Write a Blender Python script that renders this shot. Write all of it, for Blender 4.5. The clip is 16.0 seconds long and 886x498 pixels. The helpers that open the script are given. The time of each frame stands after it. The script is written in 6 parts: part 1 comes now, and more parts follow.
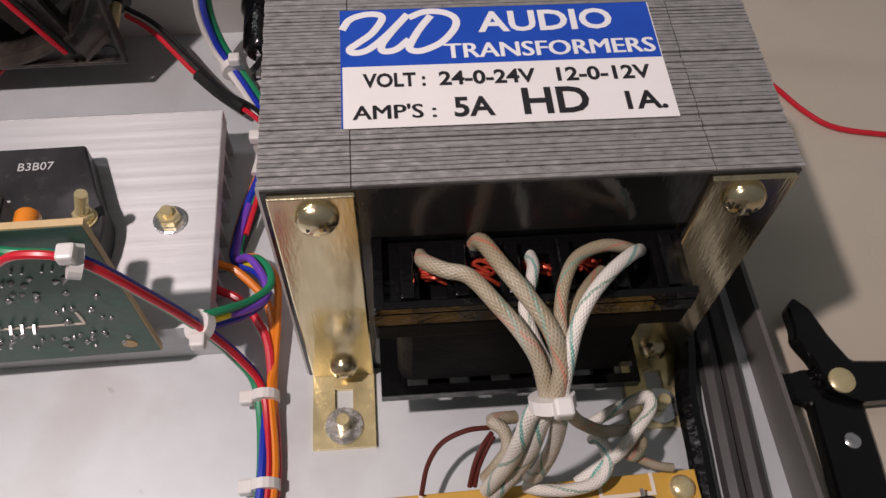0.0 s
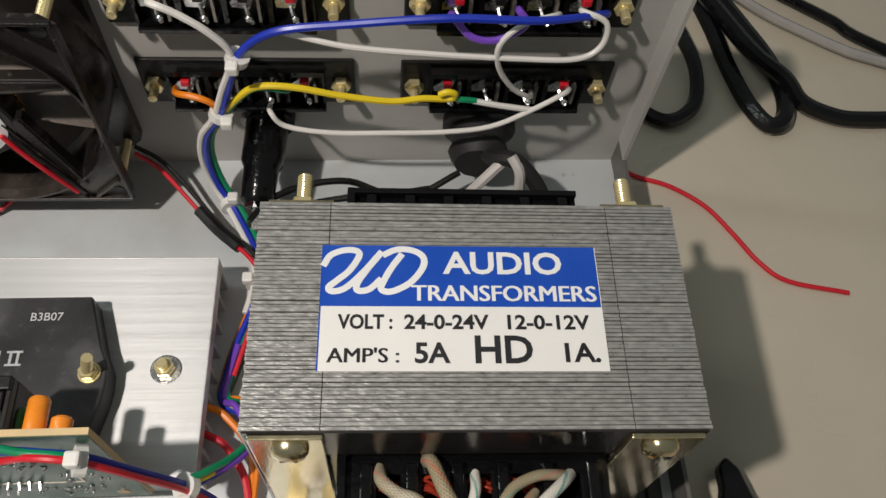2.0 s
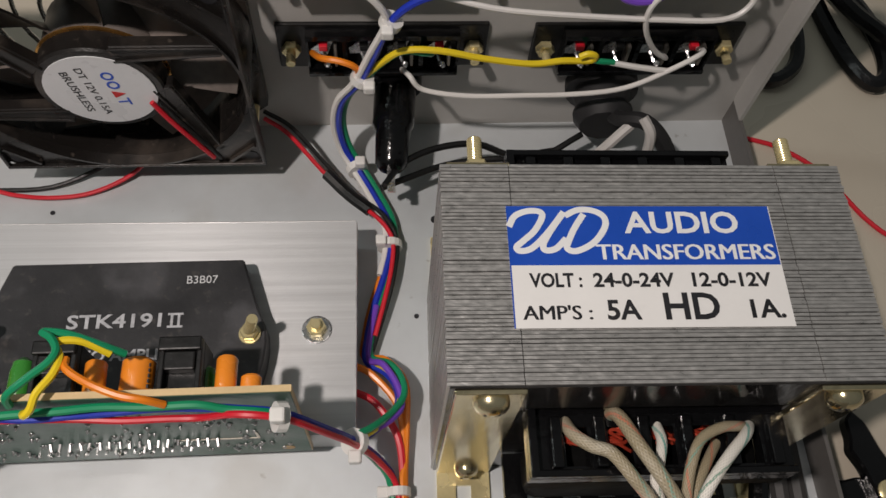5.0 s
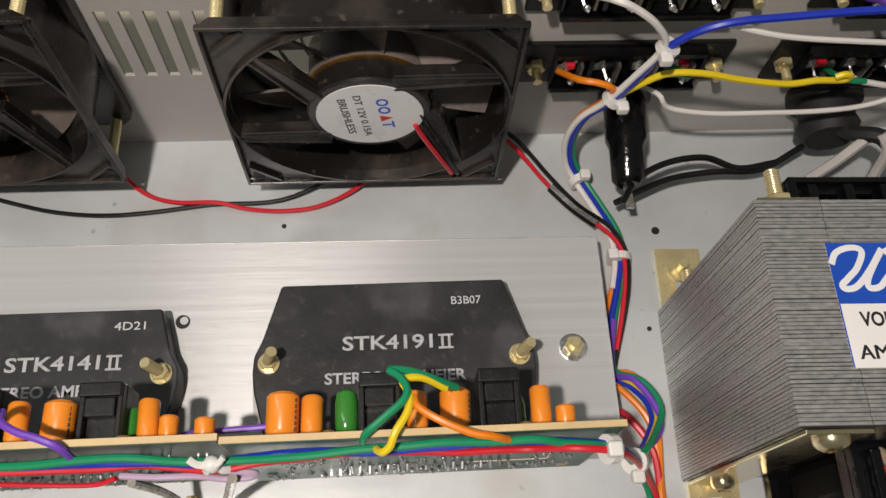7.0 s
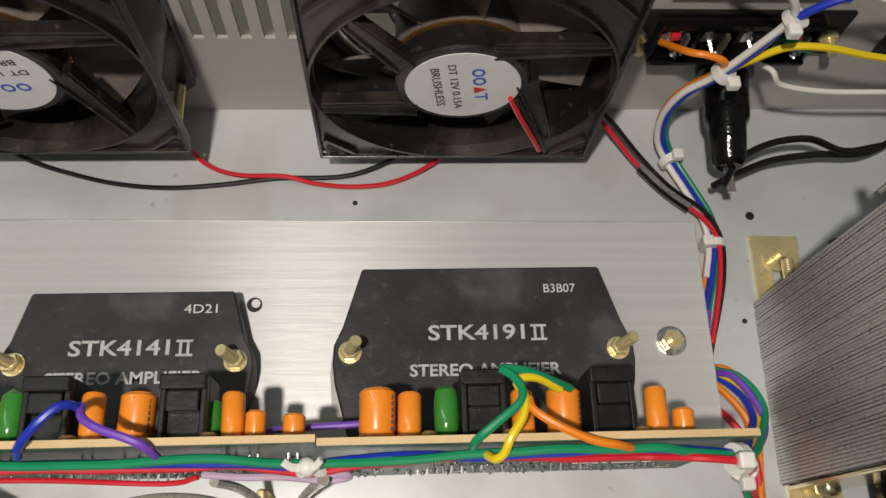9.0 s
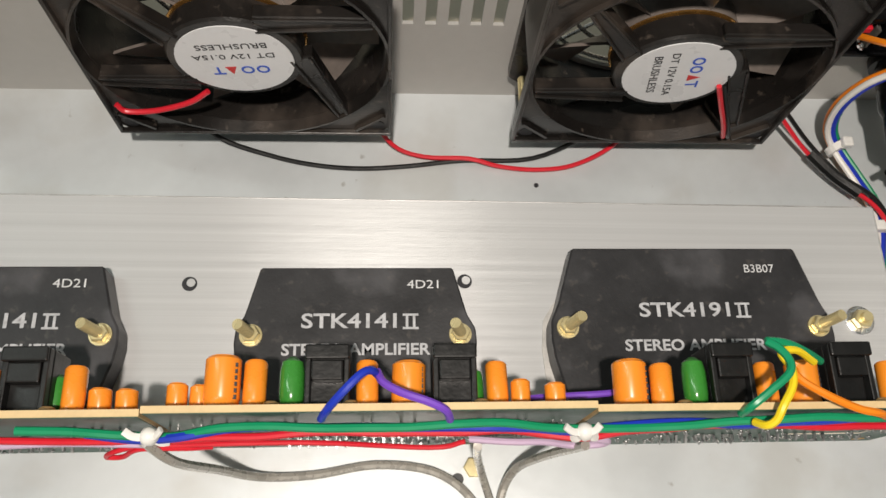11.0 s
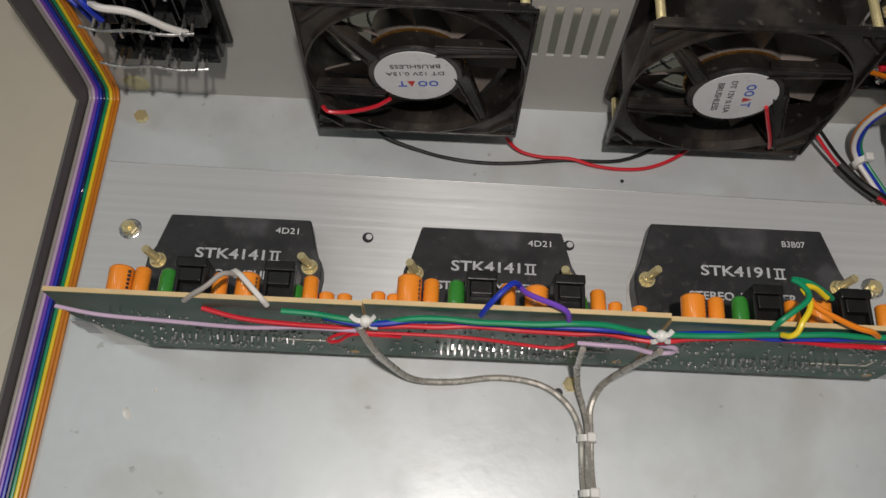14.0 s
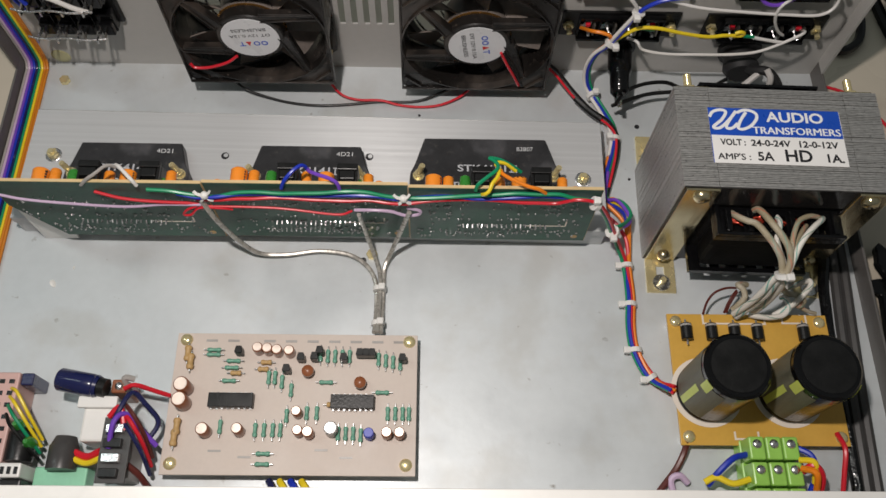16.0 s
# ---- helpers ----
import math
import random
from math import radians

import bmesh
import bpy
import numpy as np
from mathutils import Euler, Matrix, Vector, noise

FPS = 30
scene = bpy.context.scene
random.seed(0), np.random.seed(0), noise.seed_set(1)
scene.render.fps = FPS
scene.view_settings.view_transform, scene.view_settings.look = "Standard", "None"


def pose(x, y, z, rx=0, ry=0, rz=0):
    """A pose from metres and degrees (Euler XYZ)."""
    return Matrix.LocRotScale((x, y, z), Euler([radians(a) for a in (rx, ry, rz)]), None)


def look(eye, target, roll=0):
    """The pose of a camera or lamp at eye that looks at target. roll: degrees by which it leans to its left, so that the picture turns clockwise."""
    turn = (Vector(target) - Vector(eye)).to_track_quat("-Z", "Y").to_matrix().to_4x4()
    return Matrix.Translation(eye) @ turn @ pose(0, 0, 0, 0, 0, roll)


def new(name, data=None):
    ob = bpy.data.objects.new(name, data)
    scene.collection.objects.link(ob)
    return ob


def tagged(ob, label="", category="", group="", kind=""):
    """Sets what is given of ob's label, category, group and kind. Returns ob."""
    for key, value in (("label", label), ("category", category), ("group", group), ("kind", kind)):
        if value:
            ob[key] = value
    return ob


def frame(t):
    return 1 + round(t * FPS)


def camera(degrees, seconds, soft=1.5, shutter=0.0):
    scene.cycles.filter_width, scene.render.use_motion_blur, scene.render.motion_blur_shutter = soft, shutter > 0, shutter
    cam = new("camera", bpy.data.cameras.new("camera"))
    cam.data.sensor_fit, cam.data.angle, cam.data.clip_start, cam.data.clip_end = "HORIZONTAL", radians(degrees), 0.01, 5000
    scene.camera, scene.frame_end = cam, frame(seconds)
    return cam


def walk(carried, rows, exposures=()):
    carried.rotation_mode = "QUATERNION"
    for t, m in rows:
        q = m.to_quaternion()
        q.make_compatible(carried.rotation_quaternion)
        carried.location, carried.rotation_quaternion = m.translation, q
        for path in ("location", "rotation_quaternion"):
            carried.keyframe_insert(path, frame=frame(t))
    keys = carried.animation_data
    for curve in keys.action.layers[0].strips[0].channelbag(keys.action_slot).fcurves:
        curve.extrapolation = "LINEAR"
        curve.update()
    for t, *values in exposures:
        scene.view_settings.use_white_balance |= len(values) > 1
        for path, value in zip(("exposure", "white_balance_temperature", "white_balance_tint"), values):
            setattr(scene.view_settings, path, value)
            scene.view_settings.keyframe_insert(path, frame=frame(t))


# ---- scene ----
cam = camera(57.1, 16.0)
PATH = [
    (0, (0.035, 0.037, 0.191), (0.193, 1.066, -1.516), 3.4),
    (0.5, (0.034, 0.052, 0.205), (0.187, 1.065, -1.513), 4.7),
    (1, (0.037, 0.067, 0.214), (0.198, 1.061, -1.514), 6.5),
    (1.5, (0.039, 0.073, 0.228), (0.204, 1.057, -1.505), 7.2),
    (2, (0.043, 0.07, 0.237), (0.202, 1.046, -1.501), 7.4),
    (2.5, (0.04, 0.069, 0.239), (0.178, 1.086, -1.478), 5.8),
    (3, (0.039, 0.07, 0.234), (0.176, 1.108, -1.47), 5.5),
    (5.3, (-0.004, 0.069, 0.239), (0.146, 0.951, -1.55), 7.1),
    (5.5, (-0.009, 0.068, 0.24), (0.126, 0.943, -1.553), 6.1),
    (6, (-0.032, 0.069, 0.246), (0.104, 0.922, -1.558), 6.3),
    (6.5, (-0.049, 0.075, 0.247), (0.084, 0.911, -1.564), 6.2),
    (7, (-0.069, 0.088, 0.246), (0.059, 0.891, -1.581), 6.6),
    (7.5, (-0.079, 0.092, 0.246), (0.027, 0.864, -1.596), 6.2),
    (8, (-0.08, 0.097, 0.238), (0.021, 0.838, -1.617), 6.3),
    (8.2, (-0.079, 0.099, 0.231), (0.018, 0.841, -1.624), 6.3),
    (10.3, (-0.13, 0.098, 0.233), (0.013, 0.81, -1.63), 10.1),
    (10.5, (-0.135, 0.097, 0.235), (0.008, 0.807, -1.629), 10.3),
    (11, (-0.151, 0.095, 0.236), (-0.021, 0.8, -1.631), 9.8),
    (11.5, (-0.167, 0.094, 0.24), (-0.047, 0.797, -1.629), 9.7),
    (12, (-0.181, 0.094, 0.241), (-0.082, 0.795, -1.629), 8.9),
    (12.5, (-0.197, 0.091, 0.245), (-0.139, 0.797, -1.625), 7.2),
    (13, (-0.204, 0.078, 0.255), (-0.16, 0.797, -1.611), 6.5),
    (13.5, (-0.198, 0.059, 0.278), (-0.187, 0.814, -1.574), 4.0),
    (14, (-0.178, 0.042, 0.301), (-0.176, 0.832, -1.537), 2.8),
    (14.5, (-0.153, 0.018, 0.331), (-0.148, 0.833, -1.496), 2.1),
    (15, (-0.126, -0.007, 0.349), (-0.107, 0.837, -1.465), 1.8),
    (15.5, (-0.113, -0.028, 0.374), (-0.084, 0.815, -1.44), 2.4),
    (16, (-0.097, -0.057, 0.393), (-0.065, 0.773, -1.427), 2.7),
]
EXPOSURES = [(0, -0.36, 6500, 25), (0.5, 0.39, 6500, 19), (1, -0.5, 6500, 18), (1.5, -0.42, 6500, 16), (2, -0.29, 6500, 10), (2.5, -0.1, 6500, 10), (3, -0.0, 6500, 10), (5.5, -0.69, 6500, 15),
             (6, -0.67, 6500, 14), (6.5, -0.21, 6500, 12), (7, -0.36, 6650, 13), (7.5, -0.59, 6700, 14), (8, -0.69, 6750, 12), (10.5, -0.09, 6600, 10), (11, -0.1, 6650, 10), (11.5, -0.22, 6700, 10),
             (12, -0.73, 6750, 11), (12.5, -0.6, 6700, 10), (13, -0.37, 6700, 9), (13.5, -0.35, 6450, 11), (14, -0.79, 6380, 11), (14.5, -0.41, 6280, 10), (15, -0.24, 6250, 11), (15.5, -0.48, 6280, 9),
             (16, -0.56, 6350, 12)]
walk(cam, [(t, look(eye, target, roll)) for t, eye, target, roll in PATH], EXPOSURES)

# ---- world and light ----
world = bpy.data.worlds.new("room_light")
scene.world = world
world.use_nodes = True
world.node_tree.nodes["Background"].inputs["Color"].default_value = (0.92, 1.0, 0.95, 1)
world.node_tree.nodes["Background"].inputs["Strength"].default_value = 0.17

torch_data = bpy.data.lights.new("torch_lamp", "AREA")
torch_data.shape, torch_data.size, torch_data.energy = "DISK", 0.02, 2.75
torch_data.color = (1.0, 0.915, 0.835)
torch = new("torch_lamp", torch_data)
torch.matrix_basis = look((-0.165, 0.030, 0.49), (-0.11, 0.13, 0.0))
tagged(torch, "small white torch lamp above the open amplifier", "lamp")
tube_data = bpy.data.lights.new("room_tube_lamp", "AREA")
tube_data.shape, tube_data.size, tube_data.size_y, tube_data.energy = "RECTANGLE", 0.12, 1.2, 4.5
tube_data.color = (0.88, 1.0, 0.96)
room_tube = new("room_tube_lamp", tube_data)
room_tube.matrix_basis = look((-1.25, 0.45, 1.70), (-0.1, 0.12, 0.0))
tagged(room_tube, "long greenish-white tube lamp high over the table", "lamp")


# ---- materials ----
def mat(name, color, rough=0.5, metal=0.0, vary=0.12, scale=60.0, bump=0.0, bump_scale=900.0, stretch=(1, 1, 1),
        aniso=0.0, coat=0.0, random_piece=False, stain=None, speck=None, rough_vary=0.1, spec=0.5):
    m = bpy.data.materials.new(name)
    m.use_nodes = True
    nt = m.node_tree
    b = nt.nodes["Principled BSDF"]
    co = nt.nodes.new("ShaderNodeTexCoord")
    mp = nt.nodes.new("ShaderNodeMapping")
    mp.inputs["Scale"].default_value = stretch
    nt.links.new(co.outputs["Object"], mp.inputs["Vector"])

    def tex(s, detail=4.0):
        n = nt.nodes.new("ShaderNodeTexNoise")
        n.inputs["Scale"].default_value, n.inputs["Detail"].default_value = s, detail
        nt.links.new(mp.outputs["Vector"], n.inputs["Vector"])
        return n

    big, fine = tex(scale), tex(scale * 9, 3.0)
    mix = nt.nodes.new("ShaderNodeMath")
    mix.operation = "MULTIPLY_ADD"
    nt.links.new(fine.outputs["Fac"], mix.inputs[0])
    mix.inputs[1].default_value = 0.45
    nt.links.new(big.outputs["Fac"], mix.inputs[2])
    ramp = nt.nodes.new("ShaderNodeMapRange")
    ramp.inputs["From Min"].default_value, ramp.inputs["From Max"].default_value = 0.45, 1.0
    ramp.inputs["To Min"].default_value, ramp.inputs["To Max"].default_value = 1 - vary, 1 + vary
    nt.links.new(mix.outputs[0], ramp.inputs["Value"])
    hsv = nt.nodes.new("ShaderNodeHueSaturation")
    hsv.inputs["Color"].default_value = (*color, 1)
    nt.links.new(ramp.outputs[0], hsv.inputs["Value"])
    if random_piece:
        geo = nt.nodes.new("ShaderNodeNewGeometry")
        r2 = nt.nodes.new("ShaderNodeMapRange")
        r2.inputs["To Min"].default_value, r2.inputs["To Max"].default_value = 0.62, 1.30
        nt.links.new(geo.outputs["Random Per Island"], r2.inputs["Value"])
        mul = nt.nodes.new("ShaderNodeMath")
        mul.operation = "MULTIPLY"
        nt.links.new(r2.outputs[0], mul.inputs[0])
        nt.links.new(ramp.outputs[0], mul.inputs[1])
        nt.links.new(mul.outputs[0], hsv.inputs["Value"])
    out = hsv.outputs["Color"]
    for stain in (stain, speck):
        if not stain:
            continue
        st = tex(stain[1], 5.0)
        sr = nt.nodes.new("ShaderNodeMapRange")
        sr.inputs["From Min"].default_value, sr.inputs["From Max"].default_value = stain[2], stain[2] + 0.12
        sr.inputs["To Max"].default_value = stain[3]
        nt.links.new(st.outputs["Fac"], sr.inputs["Value"])
        mx = nt.nodes.new("ShaderNodeMix")
        mx.data_type = "RGBA"
        nt.links.new(sr.outputs[0], mx.inputs["Factor"])
        nt.links.new(out, mx.inputs["A"])
        mx.inputs["B"].default_value = (*stain[0], 1)
        out = mx.outputs["Result"]
    nt.links.new(out, b.inputs["Base Color"])
    rr = nt.nodes.new("ShaderNodeMapRange")
    rr.inputs["From Min"].default_value, rr.inputs["From Max"].default_value = 0.3, 0.7
    rr.inputs["To Min"].default_value, rr.inputs["To Max"].default_value = max(0.03, rough - rough_vary), min(1, rough + rough_vary)
    nt.links.new(big.outputs["Fac"], rr.inputs["Value"])
    nt.links.new(rr.outputs[0], b.inputs["Roughness"])
    b.inputs["Metallic"].default_value = metal
    b.inputs["Coat Weight"].default_value = coat
    b.inputs["Specular IOR Level"].default_value = spec
    if aniso:
        b.inputs["Anisotropic"].default_value = aniso
        tg = nt.nodes.new("ShaderNodeCombineXYZ")
        tg.inputs["Y"].default_value = 1.0
        nt.links.new(tg.outputs[0], b.inputs["Tangent"])
    if bump:
        bt = tex(bump_scale, 2.0)
        bn = nt.nodes.new("ShaderNodeBump")
        bn.inputs["Strength"].default_value, bn.inputs["Distance"].default_value = bump, 0.0004
        nt.links.new(bt.outputs["Fac"], bn.inputs["Height"])
        nt.links.new(bn.outputs["Normal"], b.inputs["Normal"])
    return m


M_TABLE = mat("cream_table", (0.56, 0.50, 0.405), 0.28, vary=0.05, scale=8, bump=0.05, bump_scale=500, stain=((0.48, 0.41, 0.31), 14, 0.60, 0.35))
M_FLOOR = mat("chassis_sheet", (0.585, 0.62, 0.635), 0.42, 0.24, vary=0.06, scale=22, bump=0.08, bump_scale=260, rough_vary=0.12, stain=((0.42, 0.40, 0.35), 26, 0.57, 0.28), speck=((0.14, 0.11, 0.07), 150, 0.69, 0.8))
M_PANEL = mat("grey_paint", (0.43, 0.42, 0.40), 0.5, 0.0, vary=0.06, scale=25, bump=0.08, bump_scale=1800)
# Far darker than the panel grey: the lips' shade is put into the colour.
M_LIP = mat("shaded_lip_paint", (0.14, 0.132, 0.125), 0.5, 0.2, vary=0.12, scale=50, bump=0.06)
M_FRONT = mat("front_rim", (0.74, 0.73, 0.70), 0.4, 0.1, vary=0.05, scale=30)
M_ALU = mat("brushed_aluminium", (0.55, 0.56, 0.565), 0.36, 0.22, vary=0.10, scale=20, stretch=(0.06, 26, 26), aniso=0.95, bump=0.12, bump_scale=300, rough_vary=0.06, spec=0.25,
            stain=((0.40, 0.40, 0.40), 5, 0.60, 0.30))
M_IC = mat("moulded_black", (0.027, 0.027, 0.029), 0.42, spec=0.4, vary=0.35, scale=45, bump=0.1, bump_scale=1300, stain=((0.14, 0.14, 0.15), 55, 0.58, 0.28), speck=((0.10, 0.09, 0.08), 420, 0.60, 0.35))
M_FAN = mat("fan_black", (0.0125, 0.0109, 0.0100), 0.30, spec=0.45, vary=0.3, scale=40, bump=0.12, bump_scale=1400, stain=((0.085, 0.068, 0.056), 45, 0.53, 0.45), speck=((0.14, 0.115, 0.095), 260, 0.62, 0.5))
M_BLADE = mat("blade_brown", (0.17, 0.145, 0.13), 0.42, vary=0.3, scale=50, stain=((0.16, 0.13, 0.11), 40, 0.6, 0.4))
M_BLACK = mat("gloss_black", (0.004, 0.004, 0.0045), 0.16, spec=0.4, vary=0.3, scale=80, bump=0.5, bump_scale=420, rough_vary=0.05)
M_BLACKM = mat("matt_black", (0.008, 0.008, 0.008), 0.36, spec=0.4, vary=0.3, scale=90, bump=0.15)
M_STEEL = mat("lamination_steel", (0.45, 0.44, 0.425), 0.36, 0.7, vary=0.22, scale=900, stretch=(0.45, 1, 1), bump=0.32, bump_scale=1700, random_piece=True)
M_COIL = mat("coil_varnish", (0.004, 0.004, 0.004), 0.6, vary=0.3, scale=60, bump=0.3, bump_scale=420, spec=0.06)
M_YOKE = mat("varnished_steel", (0.035, 0.033, 0.032), 0.17, 0.4, vary=0.3, scale=60, stretch=(1, 1, 0.35), bump=0.35, bump_scale=380)
M_BRASS = mat("zinc_yellow", (0.84, 0.72, 0.40), 0.25, 0.62, vary=0.16, scale=90, bump=0.1, bump_scale=600, stain=((0.36, 0.24, 0.08), 110, 0.66, 0.4))
M_BRASSP = mat("zinc_plate", (0.66, 0.575, 0.37), 0.19, 0.95, vary=0.22, scale=40, stretch=(2, 2, 0.4), bump=0.10, stain=((0.22, 0.15, 0.06), 70, 0.56, 0.6))
M_SOLDER = mat("dull_solder", (0.42, 0.42, 0.42), 0.32, 0.95, vary=0.3, scale=500)
M_SILVER = mat("solder_tin", (0.70, 0.70, 0.70), 0.25, 0.95, vary=0.15, scale=500)
M_PAPER = mat("label_white", (0.82, 0.81, 0.79), 0.45, vary=0.03, scale=80, stain=((0.6, 0.58, 0.52), 60, 0.66, 0.3))
M_BLUEP = mat("label_blue", (0.012, 0.075, 0.46), 0.35, vary=0.06, scale=80)
M_INK = mat("black_ink", (0.015, 0.015, 0.018), 0.5, vary=0.05)
M_WINK = mat("white_ink", (0.82, 0.82, 0.82), 0.5, vary=0.04)
M_GINK = mat("grey_ink", (0.44, 0.45, 0.47), 0.55, vary=0.25, scale=600)
M_CINK = mat("code_ink", (0.60, 0.61, 0.62), 0.5, vary=0.2, scale=500)
M_EDGE = mat("edge_outline_aluminium", (0.55, 0.55, 0.55), 0.45, 0.6, vary=0.25, scale=200, stretch=(0.4, 1, 1), bump=0.2)
M_BINK = mat("blue_ink", (0.03, 0.10, 0.55), 0.5, vary=0.05)
M_RINK = mat("red_ink", (0.60, 0.03, 0.03), 0.5, vary=0.05)
M_FPAPER = mat("fan_label", (0.72, 0.73, 0.75), 0.3, vary=0.04, scale=80)
M_ORANGE = mat("orange_sleeve", (0.86, 0.27, 0.022), 0.3, vary=0.06, scale=60, coat=0.3)
M_GREENC = mat("green_film", (0.035, 0.22, 0.03), 0.25, vary=0.15, scale=150, coat=0.4, bump=0.1)
M_PCBG = mat("green_mask", (0.042, 0.100, 0.074), 0.41, vary=0.3, scale=70, bump=0.12, bump_scale=350, spec=0.32)
M_PCBT = mat("tan_laminate", (0.62, 0.46, 0.24), 0.5, vary=0.1, scale=120)
M_PCBP = mat("pink_laminate", (0.58, 0.50, 0.44), 0.5, vary=0.05, scale=60)
M_PCBY = mat("yellow_laminate", (0.62, 0.36, 0.06), 0.42, vary=0.08, scale=50)
M_SILK = mat("silk_white", (0.78, 0.70, 0.60), 0.5, vary=0.05)
M_TIE = mat("nylon_white", (0.74, 0.73, 0.70), 0.4, vary=0.04, scale=100)
M_CERAM = mat("disc_tan", (0.50, 0.32, 0.13), 0.5, vary=0.1, scale=200)
M_COPPER = mat("enamel_red", (0.50, 0.06, 0.03), 0.3, 0.5, vary=0.3, scale=300)
M_RESG = mat("resistor_green", (0.15, 0.36, 0.26), 0.4, vary=0.2, scale=300)
M_RED = mat("pvc_red", (0.62, 0.015, 0.03), 0.35, vary=0.06)
M_GREEN = mat("pvc_green", (0.005, 0.25, 0.11), 0.35, vary=0.06)
M_BLUE = mat("pvc_blue", (0.012, 0.035, 0.42), 0.35, vary=0.06)
M_WHITE = mat("pvc_white", (0.74, 0.72, 0.69), 0.4, vary=0.05)
M_YELLOW = mat("pvc_yellow", (0.80, 0.60, 0.02), 0.35, vary=0.05)
M_ORANGEW = mat("pvc_orange", (0.80, 0.22, 0.01), 0.35, vary=0.05)
M_AMBER = mat("pvc_amber", (0.56, 0.19, 0.012), 0.4, vary=0.08)
M_PURPLE = mat("pvc_purple", (0.17, 0.06, 0.48), 0.35, vary=0.06)
M_LILAC = mat("pvc_lilac", (0.56, 0.42, 0.58), 0.4, vary=0.06)
M_GREY = mat("pvc_grey", (0.36, 0.34, 0.32), 0.35, vary=0.08)
M_BROWN = mat("pvc_brown", (0.10, 0.02, 0.015), 0.35, vary=0.08)
M_SHIELD = mat("shielded_grey", (0.42, 0.40, 0.36), 0.28, 0.35, vary=0.15, scale=300)
M_LGREY = mat("pvc_light_grey", (0.50, 0.48, 0.46), 0.35, vary=0.08)
M_DGREY = mat("dark_cable", (0.055, 0.053, 0.052), 0.4, vary=0.15)


def braid_mat(name, color, tracer):
    """Woven cotton sleeving: two crossing sets of threads over the tube's own coordinates, some of them coloured."""
    m = bpy.data.materials.new(name)
    m.use_nodes = True
    nt = m.node_tree
    b = nt.nodes["Principled BSDF"]
    uv = nt.nodes.new("ShaderNodeUVMap")
    sep = nt.nodes.new("ShaderNodeSeparateXYZ")
    nt.links.new(uv.outputs[0], sep.inputs[0])

    def math_node(op, p, q):
        n = nt.nodes.new("ShaderNodeMath")
        n.operation = op
        for i, v in enumerate((p, q)):
            if isinstance(v, (int, float)):
                n.inputs[i].default_value = v
            elif v is not None:
                nt.links.new(v, n.inputs[i])
        return n.outputs[0]

    def threads(sign, count, along):
        a = math_node("MULTIPLY", sep.outputs[0], 6.2832 * count)
        v = math_node("MULTIPLY", sep.outputs[1], sign * 6.2832 * along)
        return math_node("SINE", math_node("ADD", a, v), None)

    s1, s2 = threads(1, 12, 7.0), threads(-1, 12, 7.0)
    weave = math_node("MAXIMUM", s1, s2)
    mark = math_node("GREATER_THAN", threads(1, 1, 0.35), 0.965)
    cross = math_node("MULTIPLY", mark, math_node("GREATER_THAN", weave, -0.2))
    mix = nt.nodes.new("ShaderNodeMix")
    mix.data_type = "RGBA"
    nt.links.new(cross, mix.inputs["Factor"])
    mix.inputs["A"].default_value, mix.inputs["B"].default_value = (*color, 1), (*tracer, 1)
    hsv = nt.nodes.new("ShaderNodeHueSaturation")
    shade = nt.nodes.new("ShaderNodeMapRange")
    shade.inputs["From Min"].default_value, shade.inputs["To Min"].default_value, shade.inputs["To Max"].default_value = -1, 0.78, 1.08
    nt.links.new(weave, shade.inputs["Value"])
    nt.links.new(shade.outputs[0], hsv.inputs["Value"])
    # a second, thinner tracer and uneven varnish that leaves paler stretches
    mark = math_node("GREATER_THAN", threads(-1, 1, 0.31), 0.975)
    second = nt.nodes.new("ShaderNodeMix")
    second.data_type = "RGBA"
    nt.links.new(math_node("MULTIPLY", mark, math_node("GREATER_THAN", weave, 0.1)), second.inputs["Factor"])
    nt.links.new(mix.outputs["Result"], second.inputs["A"])
    second.inputs["B"].default_value = (0.20, 0.34, 0.26, 1)
    soak = nt.nodes.new("ShaderNodeTexNoise")
    soak.inputs["Scale"].default_value, soak.inputs["Detail"].default_value = 95, 5
    nt.links.new(nt.nodes.new("ShaderNodeTexCoord").outputs["Object"], soak.inputs["Vector"])
    dry = nt.nodes.new("ShaderNodeMapRange")
    dry.inputs["From Min"].default_value, dry.inputs["From Max"].default_value, dry.inputs["To Max"].default_value = 0.46, 0.70, 0.5
    nt.links.new(soak.outputs["Fac"], dry.inputs["Value"])
    pale = nt.nodes.new("ShaderNodeMix")
    pale.data_type = "RGBA"
    nt.links.new(dry.outputs[0], pale.inputs["Factor"])
    nt.links.new(second.outputs["Result"], pale.inputs["A"])
    pale.inputs["B"].default_value = (0.66, 0.62, 0.53, 1)
    nt.links.new(pale.outputs["Result"], hsv.inputs["Color"])
    nt.links.new(hsv.outputs["Color"], b.inputs["Base Color"])
    b.inputs["Roughness"].default_value = 0.42
    bump = nt.nodes.new("ShaderNodeBump")
    bump.inputs["Strength"].default_value, bump.inputs["Distance"].default_value = 0.4, 0.0002
    nt.links.new(weave, bump.inputs["Height"])
    nt.links.new(bump.outputs["Normal"], b.inputs["Normal"])
    return m


